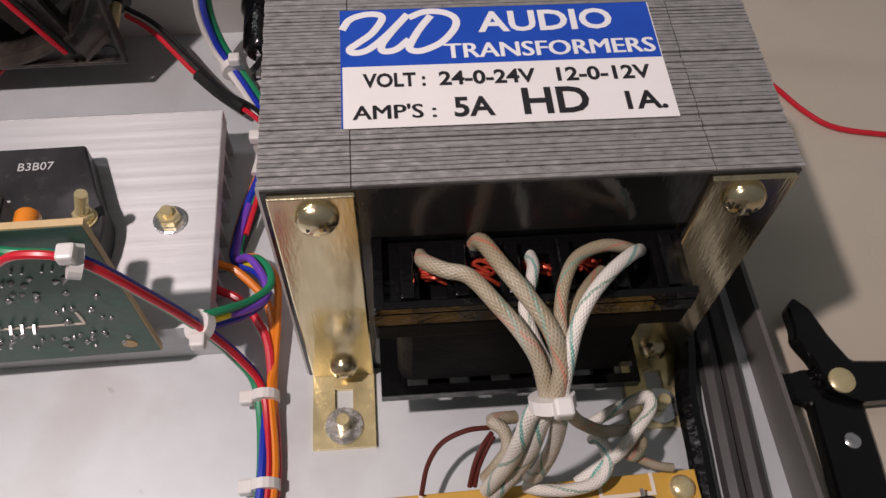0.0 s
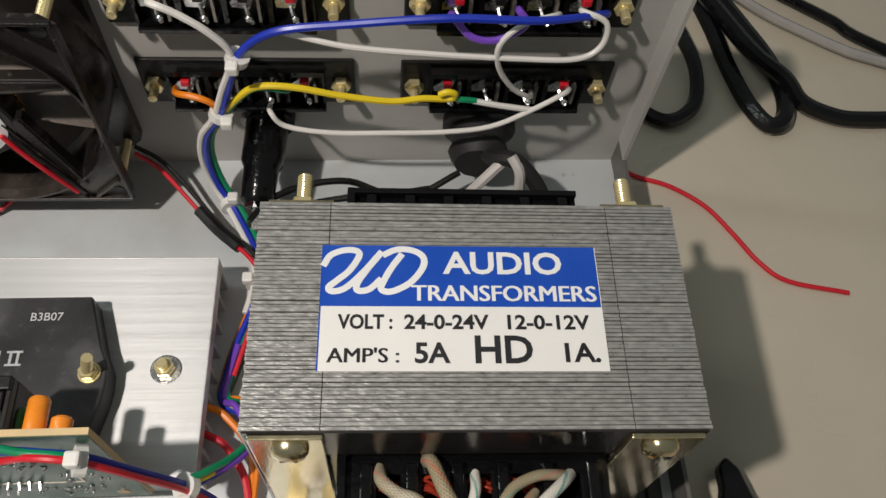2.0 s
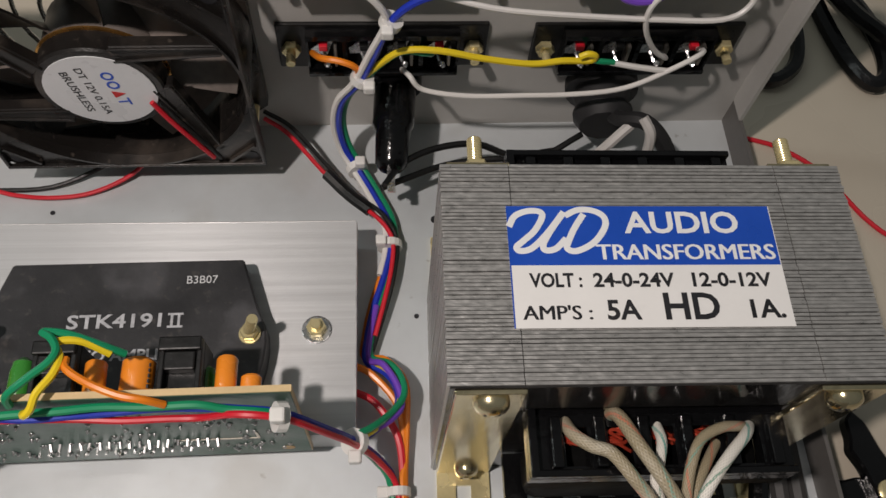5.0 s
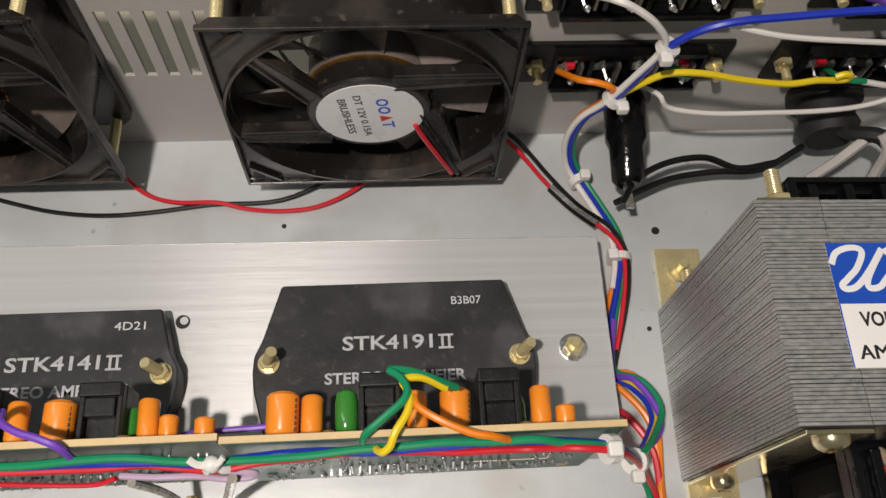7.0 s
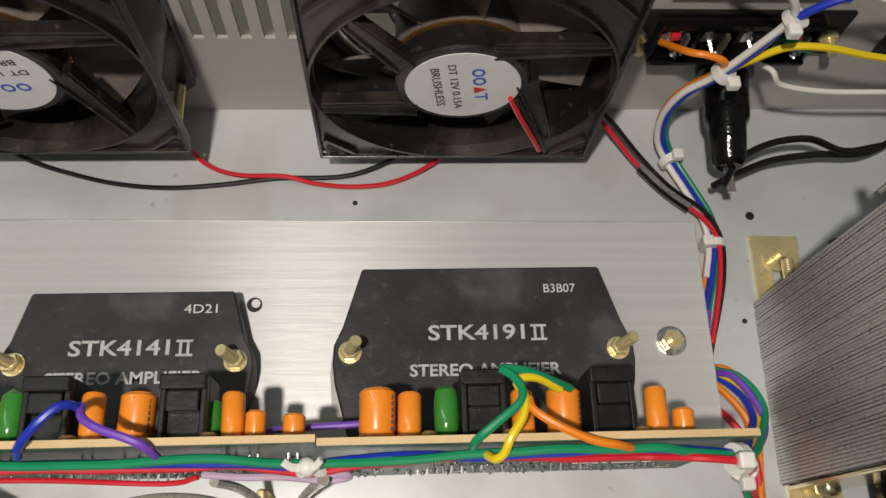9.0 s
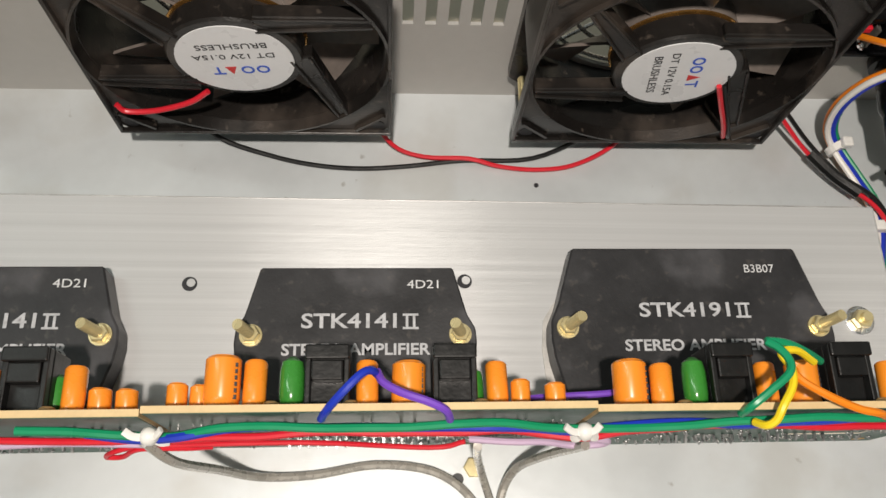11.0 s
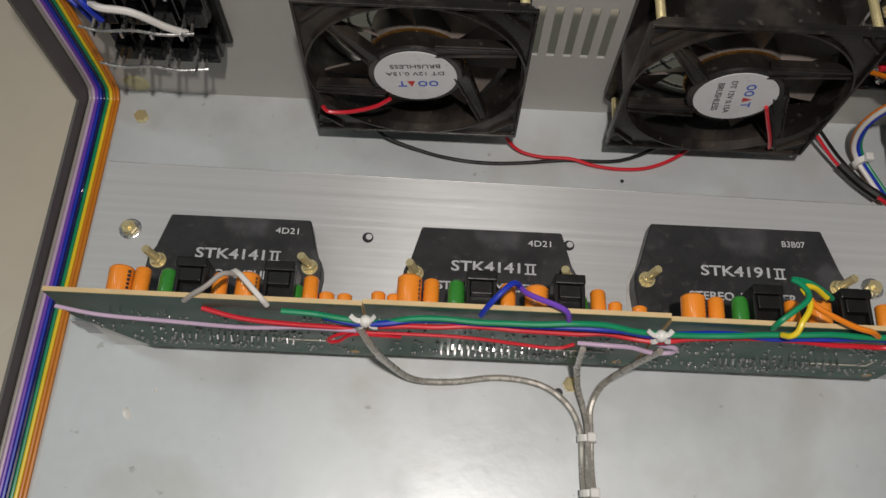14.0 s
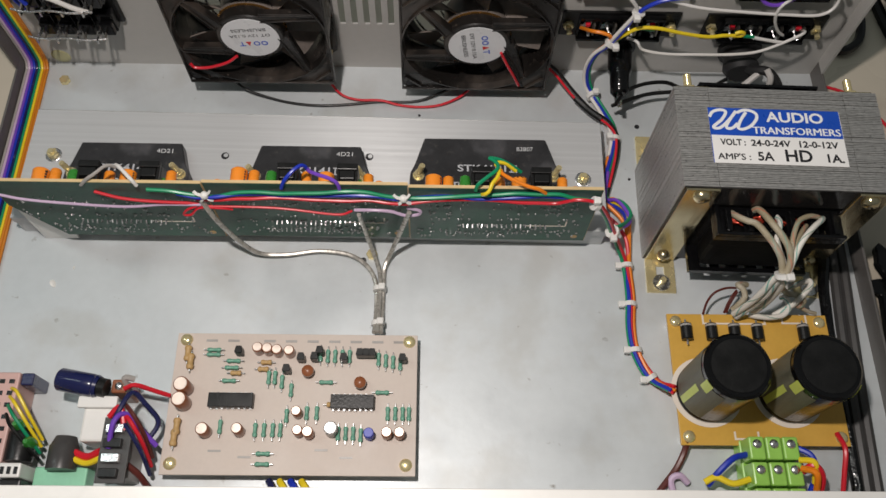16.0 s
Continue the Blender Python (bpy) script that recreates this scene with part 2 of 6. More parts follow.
M_BRAID = braid_mat("cotton_braid", (0.78, 0.75, 0.68), (0.10, 0.38, 0.33))
M_BRAIDB = braid_mat("varnished_braid", (0.34, 0.285, 0.185), (0.50, 0.20, 0.12))
M_WIND = mat("winding_copper", (0.80, 0.42, 0.12), 0.25, 0.9, vary=0.3, scale=300, bump=0.3, bump_scale=1500)
M_NAVY = mat("navy_sleeve", (0.012, 0.015, 0.075), 0.25, vary=0.1, coat=0.4)
M_LIME = mat("lime_stripe", (0.55, 0.62, 0.12), 0.4, vary=0.08)
M_OLIVE = mat("olive_wrap", (0.13, 0.125, 0.09), 0.5, vary=0.35, scale=90, stretch=(3, 3, 0.25), spec=0.3)
# Pale pinkish tone puts the torch's reflection on the can tops into the colour.
M_TOP = mat("torch_lit_can_top", (0.90, 0.76, 0.66), 0.36, 0.45, vary=0.08, scale=300)
M_RUST = mat("brown_sleeve", (0.27, 0.09, 0.035), 0.35, vary=0.12, coat=0.3)
M_PASTE = mat("thermal_paste", (0.46, 0.45, 0.43), 0.5, vary=0.2, scale=200)
M_GLUE = mat("yellow_glue", (0.42, 0.40, 0.22), 0.35, vary=0.2, scale=200)
M_MINT = mat("mint_block", (0.28, 0.62, 0.42), 0.45, vary=0.08)
M_LGREEN = mat("terminal_green", (0.30, 0.58, 0.10), 0.4, vary=0.1)
M_PINKC = mat("pink_block", (0.62, 0.40, 0.36), 0.5, vary=0.08)
M_PWHITE = mat("plastic_white", (0.80, 0.79, 0.76), 0.4, vary=0.04)
M_CONTACT = mat("dull_contact", (0.30, 0.28, 0.25), 0.35, 0.8, vary=0.3, scale=400)
M_RUBBER = mat("rubber", (0.012, 0.012, 0.013), 0.7, vary=0.1)


# ---- mesh helpers ----
BASE = {}


def thing(name, loc, label, category, group="", kind=""):
    ob = new(name)
    ob.empty_display_size = 0.005
    ob.matrix_basis = Matrix.Translation(loc)
    BASE[ob] = Vector(loc)
    return tagged(ob, label, category, group, kind)


def part(name, bm, material, parent=None, label="", smooth=False):
    me = bpy.data.meshes.new(name)
    if parent is not None:
        bmesh.ops.translate(bm, verts=bm.verts, vec=-BASE[parent])
    bm.to_mesh(me)
    bm.free()
    me.materials.append(material)
    if smooth:
        for p in me.polygons:
            p.use_smooth = True
        me.set_sharp_from_angle(angle=radians(40))
    ob = new(name, me)
    if parent is not None:
        ob.parent = parent
        BASE[ob] = BASE[parent]
    if label:
        ob["label"] = label
    return ob


def solo(name, bm, material, label, category, group="", kind="", smooth=False):
    """A thing that is one mesh, with its origin at its base."""
    lo = [min(v.co[i] for v in bm.verts) for i in range(3)]
    hi = [max(v.co[i] for v in bm.verts) for i in range(3)]
    base = Vector(((lo[0] + hi[0]) / 2, (lo[1] + hi[1]) / 2, lo[2]))
    bmesh.ops.translate(bm, verts=bm.verts, vec=-base)
    ob = part(name, bm, material, None, "", smooth)
    ob.matrix_basis = Matrix.Translation(base)
    BASE[ob] = base
    return tagged(ob, label, category, group, kind)


def box(x0, x1, y0, y1, z0, z1, bevel=0.0, bm=None):
    made = bm is None
    b = bmesh.new()
    bmesh.ops.create_cube(b, size=1)
    bmesh.ops.scale(b, verts=b.verts, vec=(x1 - x0, y1 - y0, z1 - z0))
    bmesh.ops.translate(b, verts=b.verts, vec=((x0 + x1) / 2, (y0 + y1) / 2, (z0 + z1) / 2))
    if bevel:
        bmesh.ops.bevel(b, geom=list(b.edges), offset=bevel, segments=2, affect="EDGES", profile=0.5)
    return b if made else join(bm, b)


def join(a, b):
    me = bpy.data.meshes.new("tmp")
    b.to_mesh(me)
    b.free()
    a.from_mesh(me)
    bpy.data.meshes.remove(me)
    return a


def spin(p, q, profile, n=20):
    """A turned body along the axis p to q; profile rows: share of the way, radius."""
    p, q = Vector(p), Vector(q)
    turn = (q - p).to_track_quat("Z", "Y").to_matrix()
    b = bmesh.new()
    rings = []
    for s, r in profile:
        c = p + (q - p) * s
        rings.append([b.verts.new(c + turn @ Vector((r * math.cos(2 * math.pi * k / n), r * math.sin(2 * math.pi * k / n), 0))) for k in range(n)])
    for u, v in zip(rings, rings[1:]):
        for k in range(n):
            b.faces.new((u[k], u[(k + 1) % n], v[(k + 1) % n], v[k]))
    b.faces.new(list(reversed(rings[0])))
    b.faces.new(rings[-1])
    return b


def rod(p, q, r, n=16, round_=0.12):
    length = (Vector(q) - Vector(p)).length
    e = min(0.3, r * round_ / length)
    return spin(p, q, [(0, r * (1 - round_)), (e, r), (1 - e, r), (1, r * (1 - round_))], n)


def prism(points, z0, z1, bevel=0.0, axis="z"):
    """A flat outline in x and y (or x and z, facing y) drawn out between two levels."""
    b = bmesh.new()
    place = (lambda p, h: (p[0], p[1], h)) if axis == "z" else (lambda p, h: (p[0], h, p[1])) if axis == "y" else (lambda p, h: (h, p[0], p[1]))
    lo = [b.verts.new(place(p, z0)) for p in points]
    hi = [b.verts.new(place(p, z1)) for p in points]
    n = len(points)
    b.faces.new(lo)
    b.faces.new(hi)
    for k in range(n):
        b.faces.new((lo[k], lo[(k + 1) % n], hi[(k + 1) % n], hi[k]))
    bmesh.ops.recalc_face_normals(b, faces=b.faces)
    if bevel:
        bmesh.ops.bevel(b, geom=list(b.edges), offset=bevel, segments=1, affect="EDGES")
    return b


def smooth_path(points, step=5):
    """Catmull-Rom through the points."""
    p = [Vector(q) for q in points]
    p = [p[0] * 2 - p[1]] + p + [p[-1] * 2 - p[-2]]
    out = []
    for i in range(1, len(p) - 2):
        for k in range(step):
            t = k / step
            a, b, c, d = p[i - 1], p[i], p[i + 1], p[i + 2]
            out.append(0.5 * (2 * b + (c - a) * t + (2 * a - 5 * b + 4 * c - d) * t * t + (3 * b - a - 3 * c + d) * t ** 3))
    return out + [p[-2]]


def tube(points, r, n=8, step=5, flat=1.0):
    path = smooth_path(points, step)
    b = bmesh.new()
    side = Vector((0, 0, 1))
    rings = []
    for i, c in enumerate(path):
        ahead = (path[min(i + 1, len(path) - 1)] - path[max(i - 1, 0)]).normalized()
        u = side - ahead * side.dot(ahead)
        if u.length < 1e-4:
            u = Vector((1, 0, 0)) - ahead * ahead.x
        u.normalize()
        side = u
        w = ahead.cross(u)
        rings.append([b.verts.new(c + r * (flat * math.cos(2 * math.pi * k / n) * u + math.sin(2 * math.pi * k / n) * w)) for k in range(n)])
    uv = b.loops.layers.uv.new("UVMap")
    far = 0.0
    for i, (s, t) in enumerate(zip(rings, rings[1:])):
        step_len = (path[i + 1] - path[i]).length / (6.2832 * r)
        for k in range(n):
            f = b.faces.new((s[k], s[(k + 1) % n], t[(k + 1) % n], t[k]))
            for loop, c in zip(f.loops, ((k, 0), (k + 1, 0), (k + 1, 1), (k, 1))):
                loop[uv].uv = (c[0] / n, far + c[1] * step_len)
        far += step_len
    b.faces.new(list(reversed(rings[0])))
    b.faces.new(rings[-1])
    return b


def repeat(name, me, place, parent, scale=(1, 1, 1)):
    """Another part on a mesh that is already there."""
    ob = new(name, me)
    ob.parent = parent
    ob.matrix_basis = Matrix.LocRotScale(Vector(place) - BASE[parent], None, scale)
    BASE[ob] = BASE[parent]
    return ob


def shifted(points, dx=0, dy=0, dz=0):
    return [(x + dx, y + dy, z + dz) for x, y, z in points]


def plate_with_holes(xs, zs, holes, y0, y1, axis="y"):
    """A sheet on a grid of break lines in x and z, left open where a cell lies in a hole."""
    b = bmesh.new()
    made = {}

    def v(x, z, y):
        key = (round(x, 5), round(z, 5), y)
        if key not in made:
            made[key] = b.verts.new((x, y, z) if axis == "y" else (x, z, y))
        return made[key]

    xs, zs = sorted(set(xs)), sorted(set(zs))
    open_ = lambda x, z: any(h[0] < x < h[1] and h[2] < z < h[3] for h in holes)
    solid = {(i, k): not open_((xs[i] + xs[i + 1]) / 2, (zs[k] + zs[k + 1]) / 2) for i in range(len(xs) - 1) for k in range(len(zs) - 1)}
    for (i, k), s in solid.items():
        if not s:
            continue
        xa, xb, za, zb = xs[i], xs[i + 1], zs[k], zs[k + 1]
        b.faces.new((v(xa, za, y0), v(xb, za, y0), v(xb, zb, y0), v(xa, zb, y0)))
        b.faces.new((v(xa, zb, y1), v(xb, zb, y1), v(xb, za, y1), v(xa, za, y1)))
        for (di, dk), (p, q) in {(-1, 0): ((xa, zb), (xa, za)), (1, 0): ((xb, za), (xb, zb)), (0, -1): ((xa, za), (xb, za)), (0, 1): ((xb, zb), (xa, zb))}.items():
            if not solid.get((i + di, k + dk), False):
                b.faces.new((v(*p, y0), v(*p, y1), v(*q, y1), v(*q, y0)))
    bmesh.ops.recalc_face_normals(b, faces=b.faces)
    return b


def lettering(text, size, place, material, parent, name="lettering", width=None, label="", bold=0.0):
    """Words as a thin mesh; place is the pose of the words' left foot."""
    cu = bpy.data.curves.new("tmp", "FONT")
    cu.body, cu.size, cu.extrude, cu.offset, cu.resolution_u = text, 1.0, 0.00003 / size, bold / size, 3
    ob = bpy.data.objects.new("tmp", cu)
    scene.collection.objects.link(ob)
    bpy.context.view_layer.update()
    me = bpy.data.meshes.new_from_object(ob.evaluated_get(bpy.context.evaluated_depsgraph_get()))
    bpy.data.objects.remove(ob)
    bpy.data.curves.remove(cu)
    b = bmesh.new()
    b.from_mesh(me)
    bpy.data.meshes.remove(me)
    bmesh.ops.scale(b, verts=b.verts, vec=(size, size, size))
    if width:
        x0, x1 = min(v.co.x for v in b.verts), max(v.co.x for v in b.verts)
        bmesh.ops.translate(b, verts=b.verts, vec=(-x0, 0, 0))
        bmesh.ops.scale(b, verts=b.verts, vec=(width / (x1 - x0), 1, 1))
    bmesh.ops.transform(b, matrix=place, verts=b.verts)
    return part(name, b, material, parent, label)


def screw_head(p, d, r, h):
    """A domed head at p that points along d."""
    p, d = Vector(p), Vector(d).normalized()
    return spin(p, p + d * h, [(0, r), (0.35, r * 0.97), (0.7, r * 0.78), (0.93, r * 0.45), (1, r * 0.15)], 18)


def hexnut(p, d, r, h):
    p, d = Vector(p), Vector(d).normalized()
    return spin(p, p + d * h, [(0, r * 0.96), (0.12, r), (0.85, r), (1, r * 0.9)], 6)


def thread(p, q, r):
    turns = max(4, int((Vector(q) - Vector(p)).length / 0.0007))
    return spin(p, q, [(k / (2 * turns), r * (1.0 if k % 2 else 0.91)) for k in range(2 * turns + 1)], 12)


def tie_ring(p, d, r, parent, head=(0, 0, 1)):
    """A cable tie's band round p with its locking head."""
    p, d, h = Vector(p), Vector(d).normalized(), Vector(head).normalized()
    b = spin(p - d * 0.0012, p + d * 0.0012, [(0, r), (0, r + 0.0006), (1, r + 0.0006), (1, r)], 16)
    c = p + h * (r + 0.0012)
    e = 0.0017
    join(b, box(c.x - e, c.x + e, c.y - e, c.y + e, c.z - 0.0015, c.z + 0.0015, 0.0006))
    return part("cable_tie", b, M_TIE, parent, "white nylon cable tie")


# ---- setting: table and chassis sheet ----
TZ = -0.015
tagged(part("tabletop", box(-0.9, 0.9, -0.7, 0.95, TZ - 0.03, TZ, 0.004), M_TABLE), "smooth cream-coloured tabletop under the amplifier", "table", kind="structure")

FX0, FX1, FY0, FY1 = -0.3335, 0.1275, -0.0155, 0.2395
chassis = thing("amplifier_chassis", ((FX0 + FX1) / 2, 0.11, TZ), "open grey sheet-metal amplifier chassis without its cover", "chassis")
part("base_sheet", box(FX0, FX1, FY0, FY1, -0.0012, 0.0), M_FLOOR, chassis, "light satin sheet-metal base")
slots = [(-0.1475 + 0.0066 * k, -0.1475 + 0.0066 * k + 0.0032, 0.038, 0.067) for k in range(5)]
for cx, cz in ((-0.1905, 0.0550), (-0.0737, 0.0525)):
    slots.append((cx - 0.0365, cx + 0.0365, cz - 0.0365, cz + 0.0365))
PX = [FX0, FX1] + [v for s in slots for v in s[:2]]
PZ = [-0.0012, 0.105] + [v for s in slots for v in s[2:]]
part("back_panel", plate_with_holes(PX, PZ, slots, FY1, FY1 + 0.0012), M_PANEL, chassis, "grey painted back panel with upright vent slots")
part("front_panel", box(FX0, FX1, FY0 - 0.002, FY0, -0.0012, 0.098), M_PANEL, chassis)
part("front_rim", box(FX0, FX1, FY0 - 0.006, FY0 + 0.0005, 0.0982, 0.0995, 0.0004), M_FRONT, chassis, "white front rim")
part("side_lip", box(FX0 - 0.0012, FX0, FY0, FY1, -0.0012, 0.008), M_LIP, chassis)
part("side_lip", box(FX1, FX1 + 0.0012, FY0, FY1, -0.0012, 0.012), M_LIP, chassis)
part("panel_flange", box(FX0 - 0.0012, FX0, FY1 - 0.011, FY1 + 0.0012, 0.0082, 0.105), M_LIP, chassis)
part("panel_flange", box(FX1 - 0.0002, FX1 + 0.001, FY1 - 0.009, FY1, 0.0122, 0.105), M_PANEL, chassis)
for fx in (FX0 + 0.03, FX1 - 0.03):
    for fy in (0.02, 0.21):
        part("foot", rod((fx, fy, TZ), (fx, fy, -0.0012), 0.009), M_RUBBER, chassis)

# ---- heatsink with the three power modules ----
HX0, HX1, HY0, HY1, HZ = -0.3110, -0.0055, 0.127, 0.1927, 0.0175
sink = thing("heatsink", ((HX0 + HX1) / 2, 0.16, 0), "long brushed aluminium heatsink plate on the chassis base", "heatsink")
part("plate", plate_with_holes([HX0, HX1], [HY0, HY1], [], HZ - 0.005, HZ, "z"), M_ALU, sink)
sink.rotation_euler.z = radians(-0.7)
# thin strips added for the line that light and shade draw along the edges
part("edge_outline", box(HX0, HX1, HY1, HY1 + 0.0004, HZ - 0.0050, HZ + 0.0002, 0.0001), M_EDGE, sink, "bright strip added to outline the plate edge")
part("edge_outline", box(HX1, HX1 + 0.0004, HY0, HY1, HZ - 0.0050, HZ + 0.0002, 0.0001), M_EDGE, sink, "bright strip added to outline the plate edge")
for k in range(9):
    y = HY0 + 0.0008 + k * (HY1 - HY0 - 0.0025) / 8
    part("fin", box(HX0, HX1, y, y + 0.0014, 0.0002, HZ - 0.0052), M_ALU, sink)


def bolt(x, y, z, length, lean=0.0, name="mounting_bolt", nut=0.0025, group="module bolts"):
    """A threaded stud that stands out of a nut and washer."""
    t = thing(name, (x, y, z), "yellow zinc-plated bolt with a nut and washer", "bolt", group)
    part("washer", spin((x, y, z), (x, y, z + 0.0006), [(0, nut * 1.2), (1, nut * 1.2)], 20), M_BRASS, t)
    part("nut", hexnut((x, y, z + 0.0007), (0, 0, 1), nut, 0.0022), M_BRASS, t)
    part("stud", thread((x, y, z + 0.0025), (x + lean, y + 0.0006, z + length), nut * 0.62), M_BRASS, t, smooth=True)
    return t


def module(cx, top, width, depth, thick, big, small, code):
    """A flat moulded power module with slanting shoulders."""
    z0, z1 = HZ + 0.0001, HZ + thick
    t = thing("power_module", (cx, top - depth / 2, z0), "flat black moulded stereo amplifier module on the heatsink", "electronic module", "power modules")
    w, s = width / 2, width * 0.094
    outline = [(-w + s, top), (w - s, top), (w - 0.0025, top - depth * 0.36), (w - 0.0003, top - depth * 0.47), (w, top - depth * 0.58),
               (w - 0.0006, top - depth * 0.7), (w - 0.004, top - depth), (-w + 0.004, top - depth), (-w + 0.0006, top - depth * 0.7), (-w, top - depth * 0.58),
               (-w + 0.0003, top - depth * 0.47), (-w + 0.0025, top - depth * 0.36)]
    case = part("case", prism([(cx + x, y) for x, y in outline], z0, z1, 0.0005), M_IC, t)
    flat = lambda x, y: pose(x, y, z1 + 0.0001)
    ty = top - depth * (0.475 if width < 0.07 else 0.46)
    lettering(big, 0.0056, flat(cx - 0.0146, ty + 0.0004), M_GINK, case, width=0.0252, label="grey printed type number", bold=0.00010)
    for x0, x1, y0, y1 in ((0.0122, 0.0164, -0.0001, 0.0005), (0.0122, 0.0164, 0.0036, 0.0042), (0.0130, 0.0137, 0.0005, 0.0036), (0.0149, 0.0156, 0.0005, 0.0036)):
        part("numeral_stroke", box(cx + x0, cx + x1, ty + y0, ty + y1, z1 + 0.00007, z1 + 0.00013), M_GINK, case)
    lettering(small, 0.0043, flat(cx - 0.0195, top - depth * 0.665), M_GINK, case, width=0.039, bold=0.0001)
    lettering(code, 0.0034, flat(cx + w * 0.42, top - depth * 0.165), M_CINK, case, width=0.0085)
    part("thermal_paste", prism([(cx - w + 0.0035, top - depth * 0.98), (cx - w - 0.0006, top - depth * 0.8), (cx - w - 0.0012, top - depth * 0.6), (cx - w - 0.0004, top - depth * 0.42), (cx - w + 0.003, top - depth * 0.3), (cx, top - depth * 0.5)], HZ + 0.00005, HZ + 0.0005), M_PASTE, t, "smear of white thermal paste")
    pins = 18 if width > 0.07 else 15
    for k in range(pins):
        px = cx - 0.0024 * (pins - 1) / 2 + 0.0024 * k
        part("pin", box(px - 0.0003, px + 0.0003, 0.1215, top - depth + 0.0006, z0 + 0.0032, z0 + 0.0037), M_SILVER, t)
    for sx in (-1, 1):
        bolt(cx + sx * (w - 0.0045), top - depth * 0.52, z1 + 0.0001, 0.0095, 0.002 * (1 if width > 0.07 else -1))
    return t


module(-0.2532, 0.1695, 0.064, 0.0365, 0.0083, "STK4141", "STEREO AMPLIFIER", "4D21")
module(-0.1598, 0.1690, 0.064, 0.0365, 0.0083, "STK4141", "STEREO AMPLIFIER", "4D21")
module(-0.0686, 0.1745, 0.0785, 0.0441, 0.0088, "STK4191", "STEREO AMPLIFIER", "B3B07")
for x, y in ((-0.2065, 0.1665), (-0.1300, 0.1680)):
    # flat black disc paints the hole's shade, the offset grey one its lit wall
    h = spin((x, y, HZ + 0.00002), (x, y, HZ + 0.0002), [(0, 0.0021), (1, 0.0021)], 20)
    part("drilled_hole", h, M_INK, sink, "drilled hole")
    h = spin((x + 0.0004, y + 0.0003, HZ + 0.0002), (x + 0.0004, y + 0.0003, HZ + 0.0003), [(0, 0.0012), (1, 0.0012)], 16)
    part("hole_lit_disc", h, M_ALU, sink)
for x, y in ((-0.0165, 0.1555), (-0.2965, 0.1660)):
    t = thing("heatsink_screw", (x, y, HZ), "yellow zinc screw with a washer holding the heatsink", "screw", "heatsink screws")
    part("washer", spin((x, y, HZ + 0.0001), (x, y, HZ + 0.0008), [(0, 0.0042), (0.8, 0.0042), (1, 0.0039)], 24), M_SILVER, t)
    part("nut", hexnut((x, y, HZ + 0.0009), (0, 0, 1), 0.0029, 0.0024), M_BRASS, t)
    part("tip", rod((x, y, HZ + 0.003), (x, y, HZ + 0.0052), 0.0015), M_BRASS, t)

# ---- upright amplifier boards in front of the modules ----
BY = 0.1233


def can(parent_list, x, z, r, length, material, y0=BY + 0.0008, lean=0.0, label="", group=""):
    """A capacitor that lies out from the upright board towards the back."""
    t = thing("capacitor", (x, y0 + length / 2, z - r), label, "capacitor", group)
    q = (x + lean, y0 + length, z + lean * 0.3)
    if material is M_GREENC:
        part("body", spin((x, y0 + 0.001, z), q, [(0, r * 0.35), (0.12, r * 0.9), (0.3, r), (0.7, r), (0.9, r * 0.85), (1, r * 0.3)], 16), material, t, smooth=True)
    else:
        sleeve = part("sleeve", spin((x, y0 + 0.0006, z), q, [(0, r * 0.9), (0.04, r), (0.16, r * 0.99), (0.2, r * 0.95), (0.25, r), (0.95, r), (1, r * 0.86)], 20), material, t, smooth=True)
        part("top_disc", spin((q[0], q[1] - 0.0002, q[2]), (q[0], q[1] + 0.0002, q[2]), [(0, r * 0.8), (1, r * 0.76)], 20), material, t)
        if r > 0.0035:
            for k in range(6):
                a = 0.6
                yy = y0 + length * (0.25 + 0.11 * k)
                part("print_bar", box(x + r * math.cos(a) * 0.96 - 0.0006, x + r * math.cos(a) * 0.96 + 0.0004, yy, yy + 0.0009, z + r * math.sin(a) - 0.0002, z + r * math.sin(a) + 0.0003), M_INK, sleeve)
    for dx in (-r * 0.4, r * 0.4):
        part("lead", rod((x + dx, BY - 0.002, z), (x + dx, y0 + 0.0012, z), 0.0003, 6), M_SILVER, t)
    return t


def clip_block(x, z):
    """A black plastic transistor block with a stepped front, out from the board."""
    t = thing("black_transistor_block", (x, BY + 0.009, z - 0.006), "black plastic stepped block on the amplifier board", "component", "transistor blocks")
    y0 = BY + 0.0009
    part("body", box(x - 0.0049, x + 0.0049, y0, y0 + 0.0155, z - 0.008, z + 0.0015, 0.0004), M_BLACKM, t)
    part("rail", box(x - 0.0049, x - 0.0036, y0 + 0.0002, y0 + 0.0153, z + 0.0016, z + 0.0042, 0.0003), M_BLACKM, t)
    part("rail", box(x + 0.0036, x + 0.0049, y0 + 0.0002, y0 + 0.0153, z + 0.0016, z + 0.0042, 0.0003), M_BLACKM, t)
    part("step", box(x - 0.0035, x + 0.0035, y0 + 0.0075, y0 + 0.0120, z + 0.0016, z + 0.0048, 0.0004), M_BLACKM, t)
    part("cap_piece", box(x - 0.0049, x + 0.0049, y0 + 0.0121, y0 + 0.0154, z + 0.0043, z + 0.0055, 0.0004), M_BLACKM, t)
    return t


